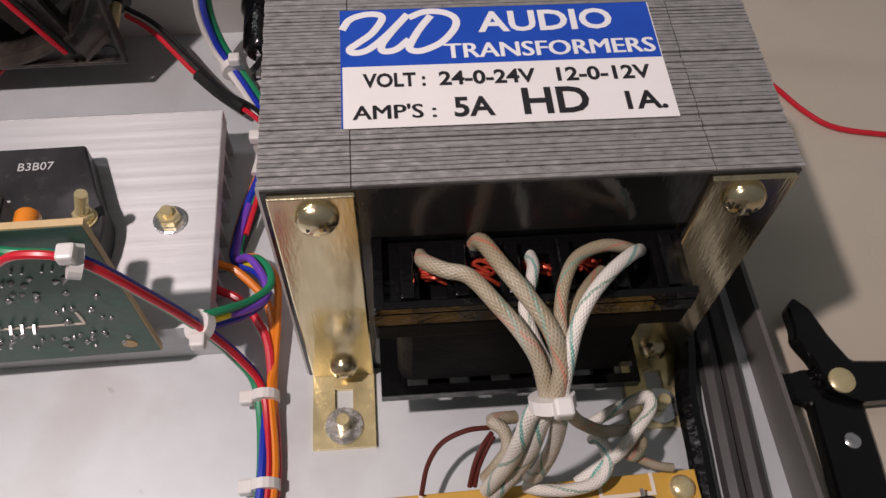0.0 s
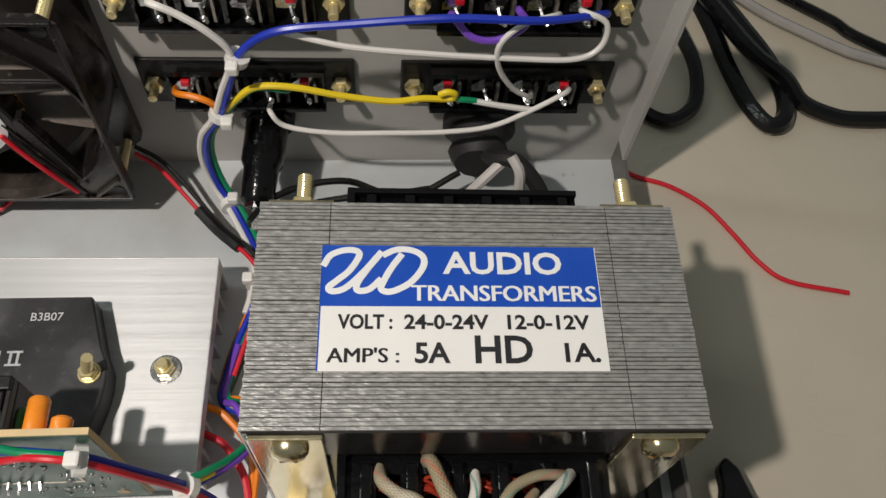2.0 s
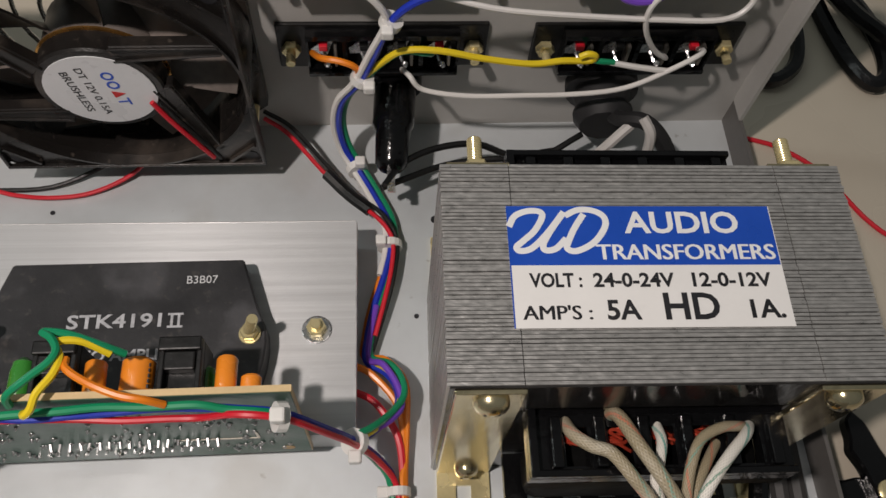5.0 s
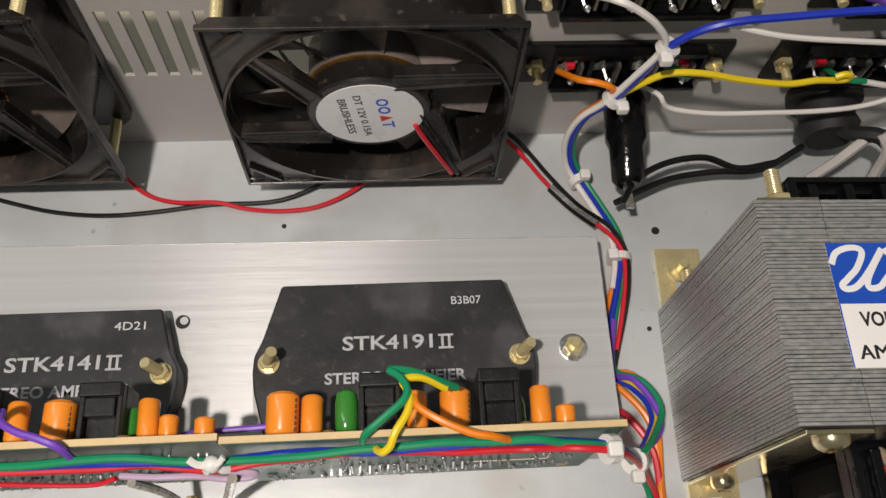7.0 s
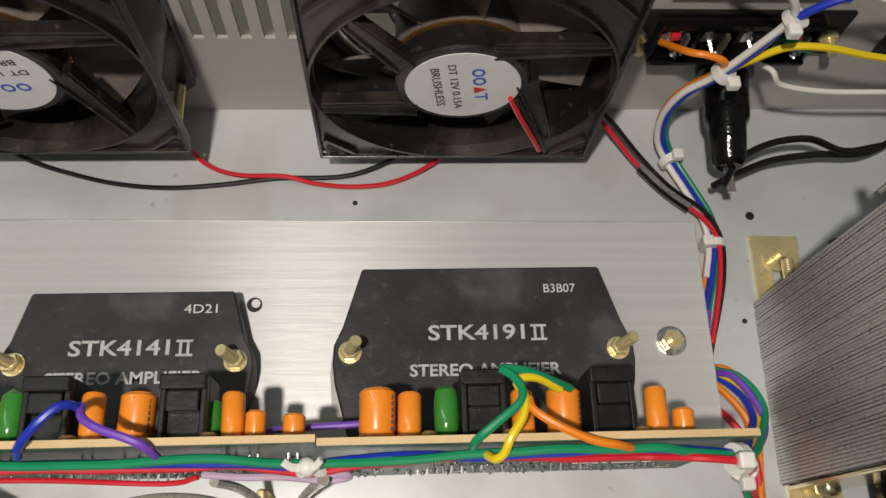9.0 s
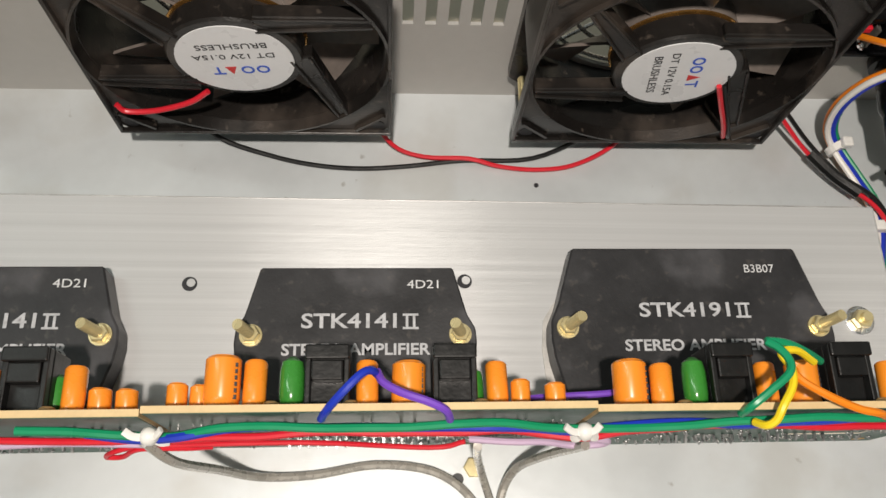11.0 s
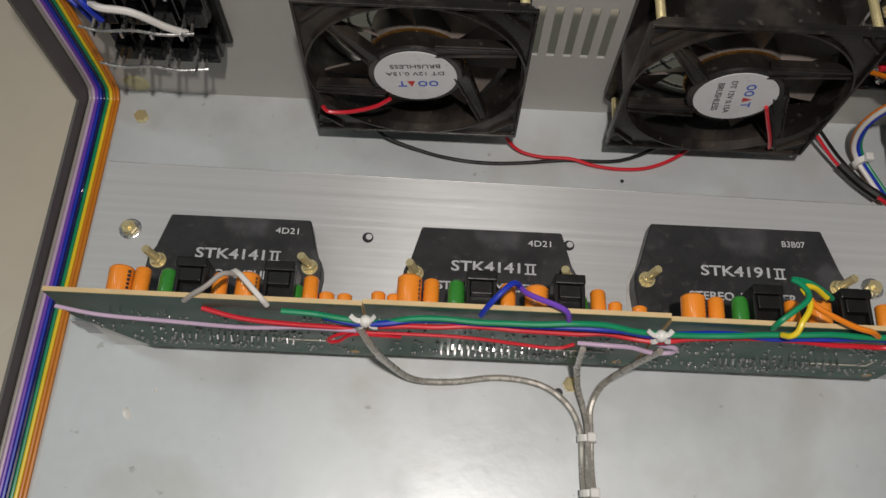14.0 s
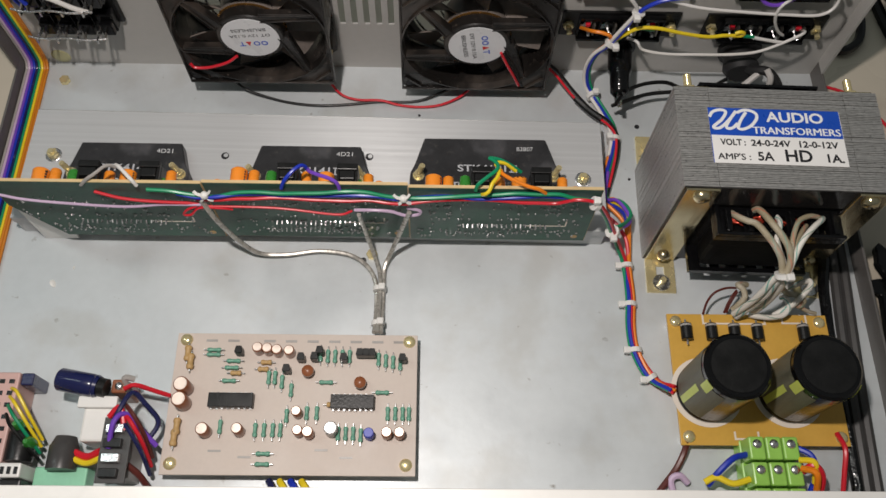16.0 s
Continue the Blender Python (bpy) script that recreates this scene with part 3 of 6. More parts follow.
rng = random.Random(4)
JOINTS = []
for k in range(3):
    b = spin((0, 0, 0), (0.0002 * (k - 1), -0.0008, 0.0002 * (k - 1)), [(0, 0.0008), (0.4, 0.0005), (1, 0.0002)], 7)
    me = bpy.data.meshes.new("solder_joint")
    b.to_mesh(me)
    b.free()
    me.materials.append(M_SOLDER)
    for p in me.polygons:
        p.use_smooth = True
    JOINTS.append(me)
boards = ((-0.2985, -0.2015, 0.0675, -0.2812, 0.0000), (-0.2013, -0.1075, 0.0675, -0.1880, 0.0006), (-0.1073, -0.0175, 0.0665, -0.0958, 0.0))
for bi, (x0, x1, zt, xb, dy) in enumerate(boards):
    y = BY + dy
    pcb = thing("amplifier_board", ((x0 + x1) / 2, y, 0.012), "upright green circuit board with soldered side facing out", "circuit board", "amplifier boards")
    cut = (0.044, 0.016) if bi == 0 else (0.0125, 0.0005)
    edge = [(x0, zt), (x0, cut[0]), (x0 + cut[1], 0.012), (x1, 0.012), (x1, zt)]
    part("laminate", prism(edge, y - 0.0007, y + 0.0008, axis="y"), M_PCBT, pcb, "tan board edge")
    face = [(x0 + 0.0003, zt - 0.0004), (x0 + 0.0003, cut[0]), (x0 + cut[1] + 0.0002, 0.0122), (x1 - 0.0003, 0.0122), (x1 - 0.0003, zt - 0.0004)]
    mask = part("solder_mask", prism(face, y - 0.00085, y - 0.00072, axis="y"), M_PCBG, pcb, "dark green soldered face")
    for k in range(150):
        jx, jz = rng.uniform(x0 + 0.004, x1 - 0.004), rng.choice((0.018, 0.021, 0.024, 0.030, 0.036, 0.042, 0.048)) + rng.uniform(-0.0015, 0.0015)
        if bi == 0 and jx - x0 < 0.018 * (1 - (jz - 0.012) / 0.034):
            continue
        r = rng.uniform(0.55, 1.25)
        repeat("solder_joint", JOINTS[k % 3], (jx, y - 0.0008, jz), mask, (r, rng.uniform(0.7, 1.3), r))
    mid = (x0 + x1) / 2 + 0.002
    for k in range(18):
        px, pz = mid + 0.0024 * (k % 18 - 8.5), 0.0300 + rng.uniform(-0.0003, 0.0003)
        part("pin_end", rod((px, y - 0.0008, pz), (px + rng.uniform(-0.0004, 0.0004), y - rng.uniform(0.0022, 0.0030), pz - 0.0006), 0.00045, 6), M_SOLDER, mask)
    track = box(x1 - 0.032, x1 - 0.012, y - 0.00105, y - 0.0009, 0.0285, 0.0292)
    join(track, box(x1 - 0.0125, x1 - 0.0118, y - 0.00105, y - 0.0009, 0.0292, 0.034))
    part("printed_line", track, M_SILK, mask)
    part("corner_hole", spin((x1 - 0.006, y - 0.0010, 0.017), (x1 - 0.006, y - 0.0009, 0.017), [(0, 0.0017), (1, 0.0017)], 16), M_CERAM, pcb)
    z = zt - 0.0140
    lab = "orange-sleeved electrolytic capacitor on the upright board"
    for dx, r, ln in ((0, 0.0040, 0.0124), (0.0070, 0.0026, 0.0115), (0.0320, 0.0025, 0.0112), (0.0410, 0.0038, 0.0118), (0.0615, 0.0025, 0.0115),
                      *(((0.0670, 0.0025, 0.0070), (0.0728, 0.0024, 0.0065)), ((0.0664, 0.0022, 0.0068), (0.0745, 0.0024, 0.0066), (-0.0050, 0.0022, 0.0068), (-0.0098, 0.0023, 0.0068)),
                        ((-0.0116, 0.0026, 0.0072), (0.0672, 0.0024, 0.0066)))[bi]):
        if xb + dx + r < x1 and xb + dx - r > x0:
            can(None, xb + dx, z + rng.uniform(-0.0008, 0.0008), r, ln * rng.uniform(0.96, 1.05), M_ORANGE, y + 0.0008, rng.uniform(-0.0004, 0.0004), lab, "orange capacitors")
    can(None, xb + 0.0152, z, 0.0028, 0.0130, M_GREENC, y + 0.0008, 0, "shiny green film capacitor on the upright board", "green capacitors")
    can(None, xb + 0.0560, z - 0.004, 0.0026, 0.0110, M_GREENC, y + 0.0008, 0, "shiny green film capacitor on the upright board", "green capacitors")
    clip_block(xb + 0.0232, z - 0.0005)
    clip_block(xb + 0.0515, z - 0.0005)
    for dx in (0.0112, 0.0572, 0.0285):
        t = thing("disc_capacitor", (xb + dx, y + 0.002, z), "small round tan ceramic capacitor on the board", "capacitor", "disc capacitors")
        part("disc", spin((xb + dx, y + 0.0012, z + 0.003), (xb + dx, y + 0.0034, z + 0.0032), [(0, 0.0012), (0.2, 0.0017), (0.8, 0.0017), (1, 0.001)], 14), M_CERAM, t, smooth=True)

# ---- fans ----


def square_ring(cx, cz, half, corner, r, y0, y1, n=72):
    """A rounded square plate with a round opening, facing y."""
    b = bmesh.new()
    loops = [[], [], [], []]
    for k in range(n):
        a = 2 * math.pi * (k + 0.5) / n
        c, s = math.cos(a), math.sin(a)
        d = half / max(abs(c), abs(s))
        x, z = c * d, s * d
        if abs(x) > half - corner and abs(z) > half - corner:
            ux, uz = math.copysign(half - corner, x), math.copysign(half - corner, z)
            bq = c * ux + s * uz
            d = bq + math.sqrt(max(0, bq * bq - (ux * ux + uz * uz - corner * corner)))
            x, z = c * d, s * d
        for i, (px, pz, py) in enumerate(((x, z, y0), (x, z, y1), (c * r, s * r, y1), (c * r, s * r, y0))):
            loops[i].append(b.verts.new((cx + px, py, cz + pz)))
    for i in range(4):
        u, v = loops[i], loops[(i + 1) % 4]
        for k in range(n):
            b.faces.new((u[k], u[(k + 1) % n], v[(k + 1) % n], v[k]))
    bmesh.ops.recalc_face_normals(b, faces=b.faces)
    return b


def fan(cx, z0, turn, label):
    cz, yf, yb = z0 + 0.040, 0.2142, 0.2392
    t = thing("cooling_fan", (cx, (yf + yb) / 2, z0), label, "fan", "cooling fans")
    part("front_flange", square_ring(cx, cz, 0.0400, 0.0035, 0.0391, yf + 0.0016, yf + 0.0036), M_FAN, t)
    rim = box(cx - 0.0400, cx + 0.0400, yf, yf + 0.0017, cz - 0.0400, cz - 0.0389, 0.0003)
    for sq in ((-0.0400, 0.0400, 0.0389, 0.0400), (-0.0400, -0.0389, -0.0388, 0.0388), (0.0389, 0.0400, -0.0388, 0.0388)):
        join(rim, box(cx + sq[0], cx + sq[1], yf, yf + 0.0017, cz + sq[2], cz + sq[3], 0.0003))
    part("front_rim", rim, M_FAN, t)
    lip = bmesh.new()
    la = [[lip.verts.new((cx + r * math.cos(2 * math.pi * k / 64), y, cz + r * math.sin(2 * math.pi * k / 64))) for k in range(64)] for r, y in ((0.0391, yf + 0.0002), (0.0399, yf + 0.0002), (0.0399, yf + 0.0020), (0.0383, yf + 0.0040))]
    for i in range(4):
        for k in range(64):
            lip.faces.new((la[i][k], la[i][(k + 1) % 64], la[(i + 1) % 4][(k + 1) % 64], la[(i + 1) % 4][k]))
    bmesh.ops.recalc_face_normals(lip, faces=lip.faces)
    part("mouth_ring", lip, M_FAN, t, smooth=True)
    part("rear_flange", square_ring(cx, cz, 0.040, 0.0035, 0.0382, yb - 0.0036, yb), M_FAN, t)
    duct = bmesh.new()
    rings = []
    for r, y in ((0.0382, yf + 0.0037), (0.0400, yf + 0.0037), (0.0400, yb - 0.0037), (0.0382, yb - 0.0037)):
        rings.append([duct.verts.new((cx + r * math.cos(2 * math.pi * k / 48), y, cz + r * math.sin(2 * math.pi * k / 48))) for k in range(48)])
    for i in range(4):
        u, v = rings[i], rings[(i + 1) % 4]
        for k in range(48):
            duct.faces.new((u[k], u[(k + 1) % 48], v[(k + 1) % 48], v[k]))
    bmesh.ops.recalc_face_normals(duct, faces=duct.faces)
    part("duct", duct, M_FAN, t, smooth=True)
    for sx in (-1, 1):
        for sz in (-1, 1):
            x, z = cx + sx * 0.0358, cz + sz * 0.0358
            part("corner_hole", spin((x, yf + 0.0014, z), (x, yf + 0.0017, z), [(0, 0.0021), (1, 0.0021)], 14), M_INK, t)
            part("fixing_screw", thread((x, yf + 0.0045, z), (x, yb - 0.0045, z), 0.0017), M_BRASS, t, "yellow threaded fixing screw")
            b = bmesh.new()
            for w in (0.0065,):
                p, q = Vector((x - sx * w, 0, z + sz * 0.002)), Vector((x + sx * 0.002, 0, z - sz * w))
                d = (q - p).normalized() * 0.0005
                nx = Vector((-d.z, 0, d.x))
                join(b, prism([((p + nx).x, (p + nx).z), ((q + nx).x, (q + nx).z), ((q - nx).x, (q - nx).z), ((p - nx).x, (p - nx).z)], yf + 0.0003, yf + 0.0018, axis="y"))
            part("corner_rib", b, M_FAN, t)
    # stator hub with its four struts
    part("stator_hub", spin((cx, yf + 0.0008, cz), (cx, yf + 0.0075, cz), [(0, 0.0168), (0.1, 0.0174), (1, 0.0174)], 40), M_FAN, t, smooth=True)
    part("copper_winding", spin((cx, yf + 0.0077, cz), (cx, yf + 0.0088, cz), [(0, 0.0150), (0.3, 0.0180), (0.7, 0.0180), (1, 0.0150)], 40), M_WIND, t, "copper winding behind the hub", smooth=True)
    for da, de in ((152, 137), (66, 25), (2, -48), (226, 197)):
        a, e = radians(da), radians(de)
        p = Vector((cx + 0.0165 * math.cos(a), 0, cz + 0.0165 * math.sin(a)))
        q = Vector((cx + 0.0390 * math.cos(e), 0, cz + 0.0390 * math.sin(e)))
        nrm = Vector((-(q - p).z, 0, (q - p).x)).normalized()
        w0, w1 = 0.0030, 0.0018
        part("strut", prism([((p + nrm * w0).x, (p + nrm * w0).z), ((q + nrm * w1).x, (q + nrm * w1).z), ((q - nrm * w1).x, (q - nrm * w1).z), ((p - nrm * w0).x, (p - nrm * w0).z)],
                            yf + 0.0010, yf + 0.0050, 0.0004, axis="y"), M_FAN, t)
        for side in (-1, 1):
            c0, c1 = p + nrm * side * (w0 - 0.0005), q + nrm * side * (w1 - 0.0004)
            ridge = [c0 + nrm * 0.0004, c1 + nrm * 0.0004, c1 - nrm * 0.0004, c0 - nrm * 0.0004]
            part("strut_ridge", prism([(v.x, v.z) for v in ridge], yf + 0.0002, yf + 0.0011, 0.0002, axis="y"), M_FAN, t)
    rotor = part("rotor", spin((cx, yf + 0.0090, cz), (cx, yb - 0.0012, cz), [(0, 0.0172), (0.9, 0.0172), (1, 0.0160)], 36), M_BLADE, t, smooth=True)
    for k in range(7):
        b = bmesh.new()
        rows = []
        for i in range(6):
            r = 0.0168 + (0.0368 - 0.0168) * i / 5
            row = []
            for j in range(5):
                s = j / 4
                a = radians(turn) + 2 * math.pi * k / 7 + (s - 0.5) * radians(46) + 0.10 * i / 5
                yy = yf + 0.0092 + 0.0125 * s + 0.0012 * math.sin(math.pi * s)
                row.append((cx + r * math.cos(a), yy, cz + r * math.sin(a)))
            rows.append(row)
        up = [[b.verts.new(v) for v in row] for row in rows]
        dn = [[b.verts.new((x, y + 0.0010, z)) for x, y, z in row] for row in rows]
        for g, flip in ((up, False), (dn, True)):
            for i in range(5):
                for j in range(4):
                    b.faces.new((g[i][j], g[i + 1][j], g[i + 1][j + 1], g[i][j + 1]))
        edge = [(i, 0) for i in range(5)] + [(5, j) for j in range(4)] + [(i, 4) for i in range(5, 0, -1)] + [(0, j) for j in range(4, 0, -1)]
        for (i, j), (m, n) in zip(edge, edge[1:] + edge[:1]):
            b.faces.new((up[i][j], up[m][n], dn[m][n], dn[i][j]))
        bmesh.ops.recalc_face_normals(b, faces=b.faces)
        part("blade", b, M_BLADE, rotor, smooth=True)
    lab = part("hub_label", spin((cx, yf + 0.0007, cz), (cx, yf + 0.0004, cz), [(0, 0.0150), (1, 0.0150)], 40), M_FPAPER, t, "round white paper label")
    return t, lab, cx, cz, yf


def fan_guard(cx, cz):
    """The round opening behind a fan with its ring guard."""
    part("fan_opening", square_ring(cx, cz, 0.0365, 0.0002, 0.0355, FY1, FY1 + 0.0012), M_PANEL, chassis)
    y = FY1 + 0.0020
    for r in (0.012, 0.0195, 0.027, 0.0345):
        ring = [(cx + r * math.cos(2 * math.pi * k / 24), y, cz + r * math.sin(2 * math.pi * k / 24)) for k in range(25)]
        part("guard_ring", tube(ring, 0.0007, 6, 2), M_SILVER, chassis, smooth=True)
    for a in (45, 135, 225, 315):
        c, d = math.cos(radians(a)), math.sin(radians(a))
        part("guard_spoke", rod((cx + 0.011 * c, y + 0.0012, cz + 0.011 * d), (cx + 0.037 * c, y + 0.0012, cz + 0.037 * d), 0.0007, 8), M_SILVER, chassis)


def fan_print(t, lab, cx, cz, yf, deg):
    """The print on the hub label, turned round the hub."""
    m = pose(cx, yf + 0.0003, cz, 90, 0, 0) @ pose(0, 0, 0, 0, 0, deg)
    lettering("DT 12V 0.15A", 0.0030, m @ pose(-0.0105, -0.0030, 0), M_INK, lab, width=0.021)
    lettering("BRUSHLESS", 0.0032, m @ pose(-0.0095, -0.0075, 0), M_INK, lab, width=0.018)
    marks = []
    for cx0 in (-0.0062, -0.0022):
        marks.append((square_ring(cx0, 0.0044, 0.0017, 0.0016, 0.0011, -0.00003, 0.00003, 24), M_BINK))
    marks.append((prism([(0.0004, 0.0027), (0.0019, 0.0062), (0.0034, 0.0027)], -0.00003, 0.00003, axis="y"), M_RINK))
    tee = box(0.0038, 0.0070, -0.00003, 0.00003, 0.0055, 0.0061)
    marks.append((join(tee, box(0.0051, 0.0057, -0.00003, 0.00003, 0.0027, 0.0054)), M_BINK))
    for b, c in marks:
        bmesh.ops.transform(b, matrix=m @ pose(0, 0, 0, -90), verts=b.verts)
        part("printed_mark", b, c, lab)


f1 = fan(-0.1905, 0.0172, 10, "black square cooling fan with a white hub label")
f2 = fan(-0.0737, 0.0138, 47, "black square cooling fan beside the speaker terminals")
for f in (f1, f2):
    f[0].scale = (1, 1, 0.957)
fan_guard(-0.1905, 0.0550)
fan_guard(-0.0737, 0.0525)
fan_print(*f1, 186)
fan_print(*f2, -82)

# ---- transformer ----
TX0, TX1, TY0, TY1, TT = 0.0159, 0.1110, 0.1174, 0.1706, 0.079
tr = thing("mains_transformer", ((TX0 + TX1) / 2, (TY0 + TY1) / 2, 0), "large laminated steel mains transformer with a blue and white label", "transformer")
rng = random.Random(7)
n = 58
dy = (TY1 - TY0) / n
for k in range(n):
    ya, yb = TY0 + k * dy + 0.00003, TY0 + (k + 1) * dy - rng.choice((0.00010, 0.00014, 0.00018, 0.00026))
    low = rng.choice((0, 0, 0, 0, 0, -0.0003))
    for xa, xb in ((TX0, TX0 + 0.0158), (TX0 + 0.0160, TX1 - 0.0160), (TX1 - 0.0158, TX1)):
        dz, e = low + rng.uniform(-0.00010, 0.00005), rng.uniform(-0.00012, 0.00008)
        sheet = box(xa + (e if xa == TX0 else 0), xb + (e if xb == TX1 else 0), ya, yb, TT - 0.016, TT + dz)
        if xa == TX0 or xb == TX1:
            join(sheet, box(xa + (e if xa == TX0 else 0), xb + (e if xb == TX1 else 0), ya, yb, 0.0, TT - 0.0160))
        part("lamination", sheet, M_STEEL, tr)
part("front_yoke_sheet", box(TX0 + 0.0005, TX1 - 0.0005, TY0 - 0.0004, TY0, TT - 0.016, TT - 0.0006), M_YOKE, tr)
part("front_leg_sheet", box(TX0 + 0.0005, TX0 + 0.016, TY0 - 0.0004, TY0, 0.0, TT - 0.0162), M_YOKE, tr)
part("front_leg_sheet", box(TX1 - 0.016, TX1 - 0.0005, TY0 - 0.0004, TY0, 0.0, TT - 0.0162), M_YOKE, tr)
part("core_fill", box(TX0 + 0.0004, TX1 - 0.0004, TY0 + 0.0004, TY1 - 0.0004, 0.0, TT - 0.0006), M_YOKE, tr)
# wound coil and bobbin flanges, in front and behind
for sgn, ya in ((-1, TY0), (1, TY1)):
    y1 = ya + sgn * 0.0125
    lo, hi = min(ya, y1), max(ya, y1)
    part("coil", box(TX0 + 0.0225, TX1 - 0.0225, lo, hi, 0.0195, 0.0555, 0.003), M_COIL, tr, "varnished dark winding")
    yb = ya + sgn * 0.0152
    lo, hi = min(ya, yb), max(ya, yb)
    fx0, fx1 = TX0 + 0.0185, TX1 - 0.0175
    # upper flange: a frame of bars round open wire slots
    cells = [(fx0 + 0.0084 + 0.0098 * k, fx0 + 0.0136 + 0.0098 * k, lo + 0.0026, hi - 0.0040) for k in range(5)]
    xs = [fx0, fx1] + [v for c in cells for v in c[:2]]
    ys = [lo, hi] + [v for c in cells for v in c[2:]]
    part("bobbin_flange", plate_with_holes(xs, ys, cells, 0.0560, 0.0600, "z"), M_BLACK, tr, "black plastic bobbin flange with wire slots")
    for k in range(6):
        x = fx0 + 0.0062 + 0.0098 * k
        part("bobbin_rib", box(x - 0.0013, x + 0.0013, lo + 0.002, hi - 0.002, 0.0602, 0.0625, 0.0004), M_BLACK, tr)
    part("bobbin_rim", box(fx0, fx1, (lo if sgn < 0 else hi - 0.0016), (lo + 0.0016 if sgn < 0 else hi), 0.0602, 0.0625, 0.0003), M_BLACK, tr)
    part("bobbin_wall", box(fx0, fx0 + 0.002, lo, hi, 0.0602, 0.0626, 0.0003), M_BLACK, tr)
    part("bobbin_skirt", box(fx0, fx1, (lo if sgn < 0 else hi - 0.0014), (lo + 0.0014 if sgn < 0 else hi), 0.0500, 0.0559, 0.0006), M_COIL, tr)
    # lower flange with square openings
    yb = ya + sgn * 0.0142
    lo, hi = min(ya, yb), max(ya, yb)
    cells = [(fx0 + 0.006 + 0.0095 * k, fx0 + 0.0105 + 0.0095 * k, lo + 0.0022, lo + 0.0050) for k in range(6)] + [(fx0 + 0.010, fx0 + 0.030, lo + 0.0075, lo + 0.0115)]
    xs = [fx0, fx1] + [v for c in cells for v in c[:2]]
    ys = [lo, hi] + [v for c in cells for v in c[2:]]
    part("bobbin_flange", plate_with_holes(xs, ys, cells, 0.0150, 0.0180, "z"), M_BLACK, tr, "black plastic bobbin flange with square openings")
for k in range(4):
    x = TX0 + 0.0185 + 0.0110 + 0.0098 * k
    for j in range(9):
        xa, ya = x + rng.uniform(-0.0022, 0.0022), TY0 - rng.uniform(0.004, 0.008)
        zc = 0.0572 + rng.uniform(0, 0.0026)
        part("copper_lead", tube([(xa - 0.0026, ya + rng.uniform(-0.001, 0.001), zc - 0.001), (xa - 0.0008, ya, zc), (xa + 0.0010, ya - rng.uniform(0, 0.001), zc + rng.uniform(-0.0006, 0.0006)), (xa + 0.0026, ya + rng.uniform(-0.0016, 0.0010), zc - 0.001)], 0.0004, 6, 3), M_COPPER, tr, smooth=True)
# corner brackets with their feet
for sx, xa, xb in ((-1, TX0 + 0.0015, TX0 + 0.0165), (1, TX1 - 0.0165, TX1 - 0.0012)):
    for sy, ya in ((-1, TY0 - 0.0004), (1, TY1)):
        y0, y1 = (ya - 0.0012, ya) if sy < 0 else (ya, ya + 0.0012)
        br = part("bracket", box(xa, xb, y0, y1, 0.0014, TT - 0.001, 0.0003), M_BRASSP, tr, "yellow zinc-plated mounting bracket")
        f0, f1_ = (ya - 0.0195, ya) if sy < 0 else (ya, ya + 0.0215)
        hx = (xa + xb) / 2
        hy = (f0 + f1_) / 2 - sy * -0.001
        hole = [(hx - 0.0022, hx + 0.0022, hy + (0.001 if sy < 0 else -0.006), hy + (0.006 if sy < 0 else 0.003))]
        part("bracket_foot", plate_with_holes([xa, xb, hole[0][0], hole[0][1]], [f0, f1_, hole[0][2], hole[0][3]], hole, 0.0, 0.0014, "z"), M_BRASS, tr)
        for z in (TT - 0.0065, 0.0075):
            if sy < 0:
                s = part("screw_head", screw_head((hx - sx * 0.0005, y0, z), (0, -1, 0), 0.0040 if z > 0.02 else 0.0034, 0.0030), M_BRASSP, br, smooth=True)
                part("screw_slot", box(hx - sx * 0.0005 - 0.0018, hx - sx * 0.0005 + 0.0018, y0 - 0.0029, y0 - 0.0018, z - 0.0004, z + 0.0004), M_INK, br)
            else:
                part("nut", hexnut((hx, y1, z), (0, 1, 0), 0.0037, 0.0026), M_BRASS, br)
                part("stud", thread((hx, y1 + 0.0026, z), (hx, y1 + 0.010, z), 0.0019), M_BRASS, br, smooth=True)
        nx, ny = hx, hy - (0.0035 if sy < 0 else -0.0025)
        part("foot_washer", spin((nx, ny, 0.0015), (nx, ny, 0.0022), [(0, 0.0047), (1, 0.0045)], 24), M_BRASS if sy > 0 else M_SILVER, br)
        part("foot_stud", rod((nx, ny, 0.0023), (nx, ny, 0.0065), 0.0016), M_BRASS, br)
# label on the core
LX0, LX1, LY0, LY1, LZ = 0.0304, 0.0914, 0.1296, 0.1592, TT + 0.00016
paper = part("label_paper", box(LX0, LX1, LY0, LY1, LZ - 0.00008, LZ), M_PAPER, tr, "white paper label with black print")
part("label_band", box(LX0 + 0.0002, LX1 - 0.0002, LY0 + 0.0147, LY1, LZ, LZ + 0.00004), M_BLUEP, paper, "blue label band")
part("label_line", box(LX0, LX0 + 0.0003, LY0, LY1, LZ + 0.00002, LZ + 0.00007), M_BLUEP, paper)
at = lambda x, y: pose(LX0 + x, LY0 + y * 1.07, LZ + 0.0001)
lettering("AUDIO", 0.0075, at(0.0265, 0.0213), M_WINK, paper, width=0.0265, bold=0.0002)
for dx, dz in ((0, 0), (0.00028, 0.00002)):
    lettering("TRANSFORMERS", 0.0054, Matrix.Translation((dx, 0, dz)) @ at(0.0195, 0.0150), M_WINK, paper, width=0.0403)
lettering("VOLT :", 0.0046, at(0.0040, 0.0089), M_INK, paper, width=0.0115, bold=0.00012)
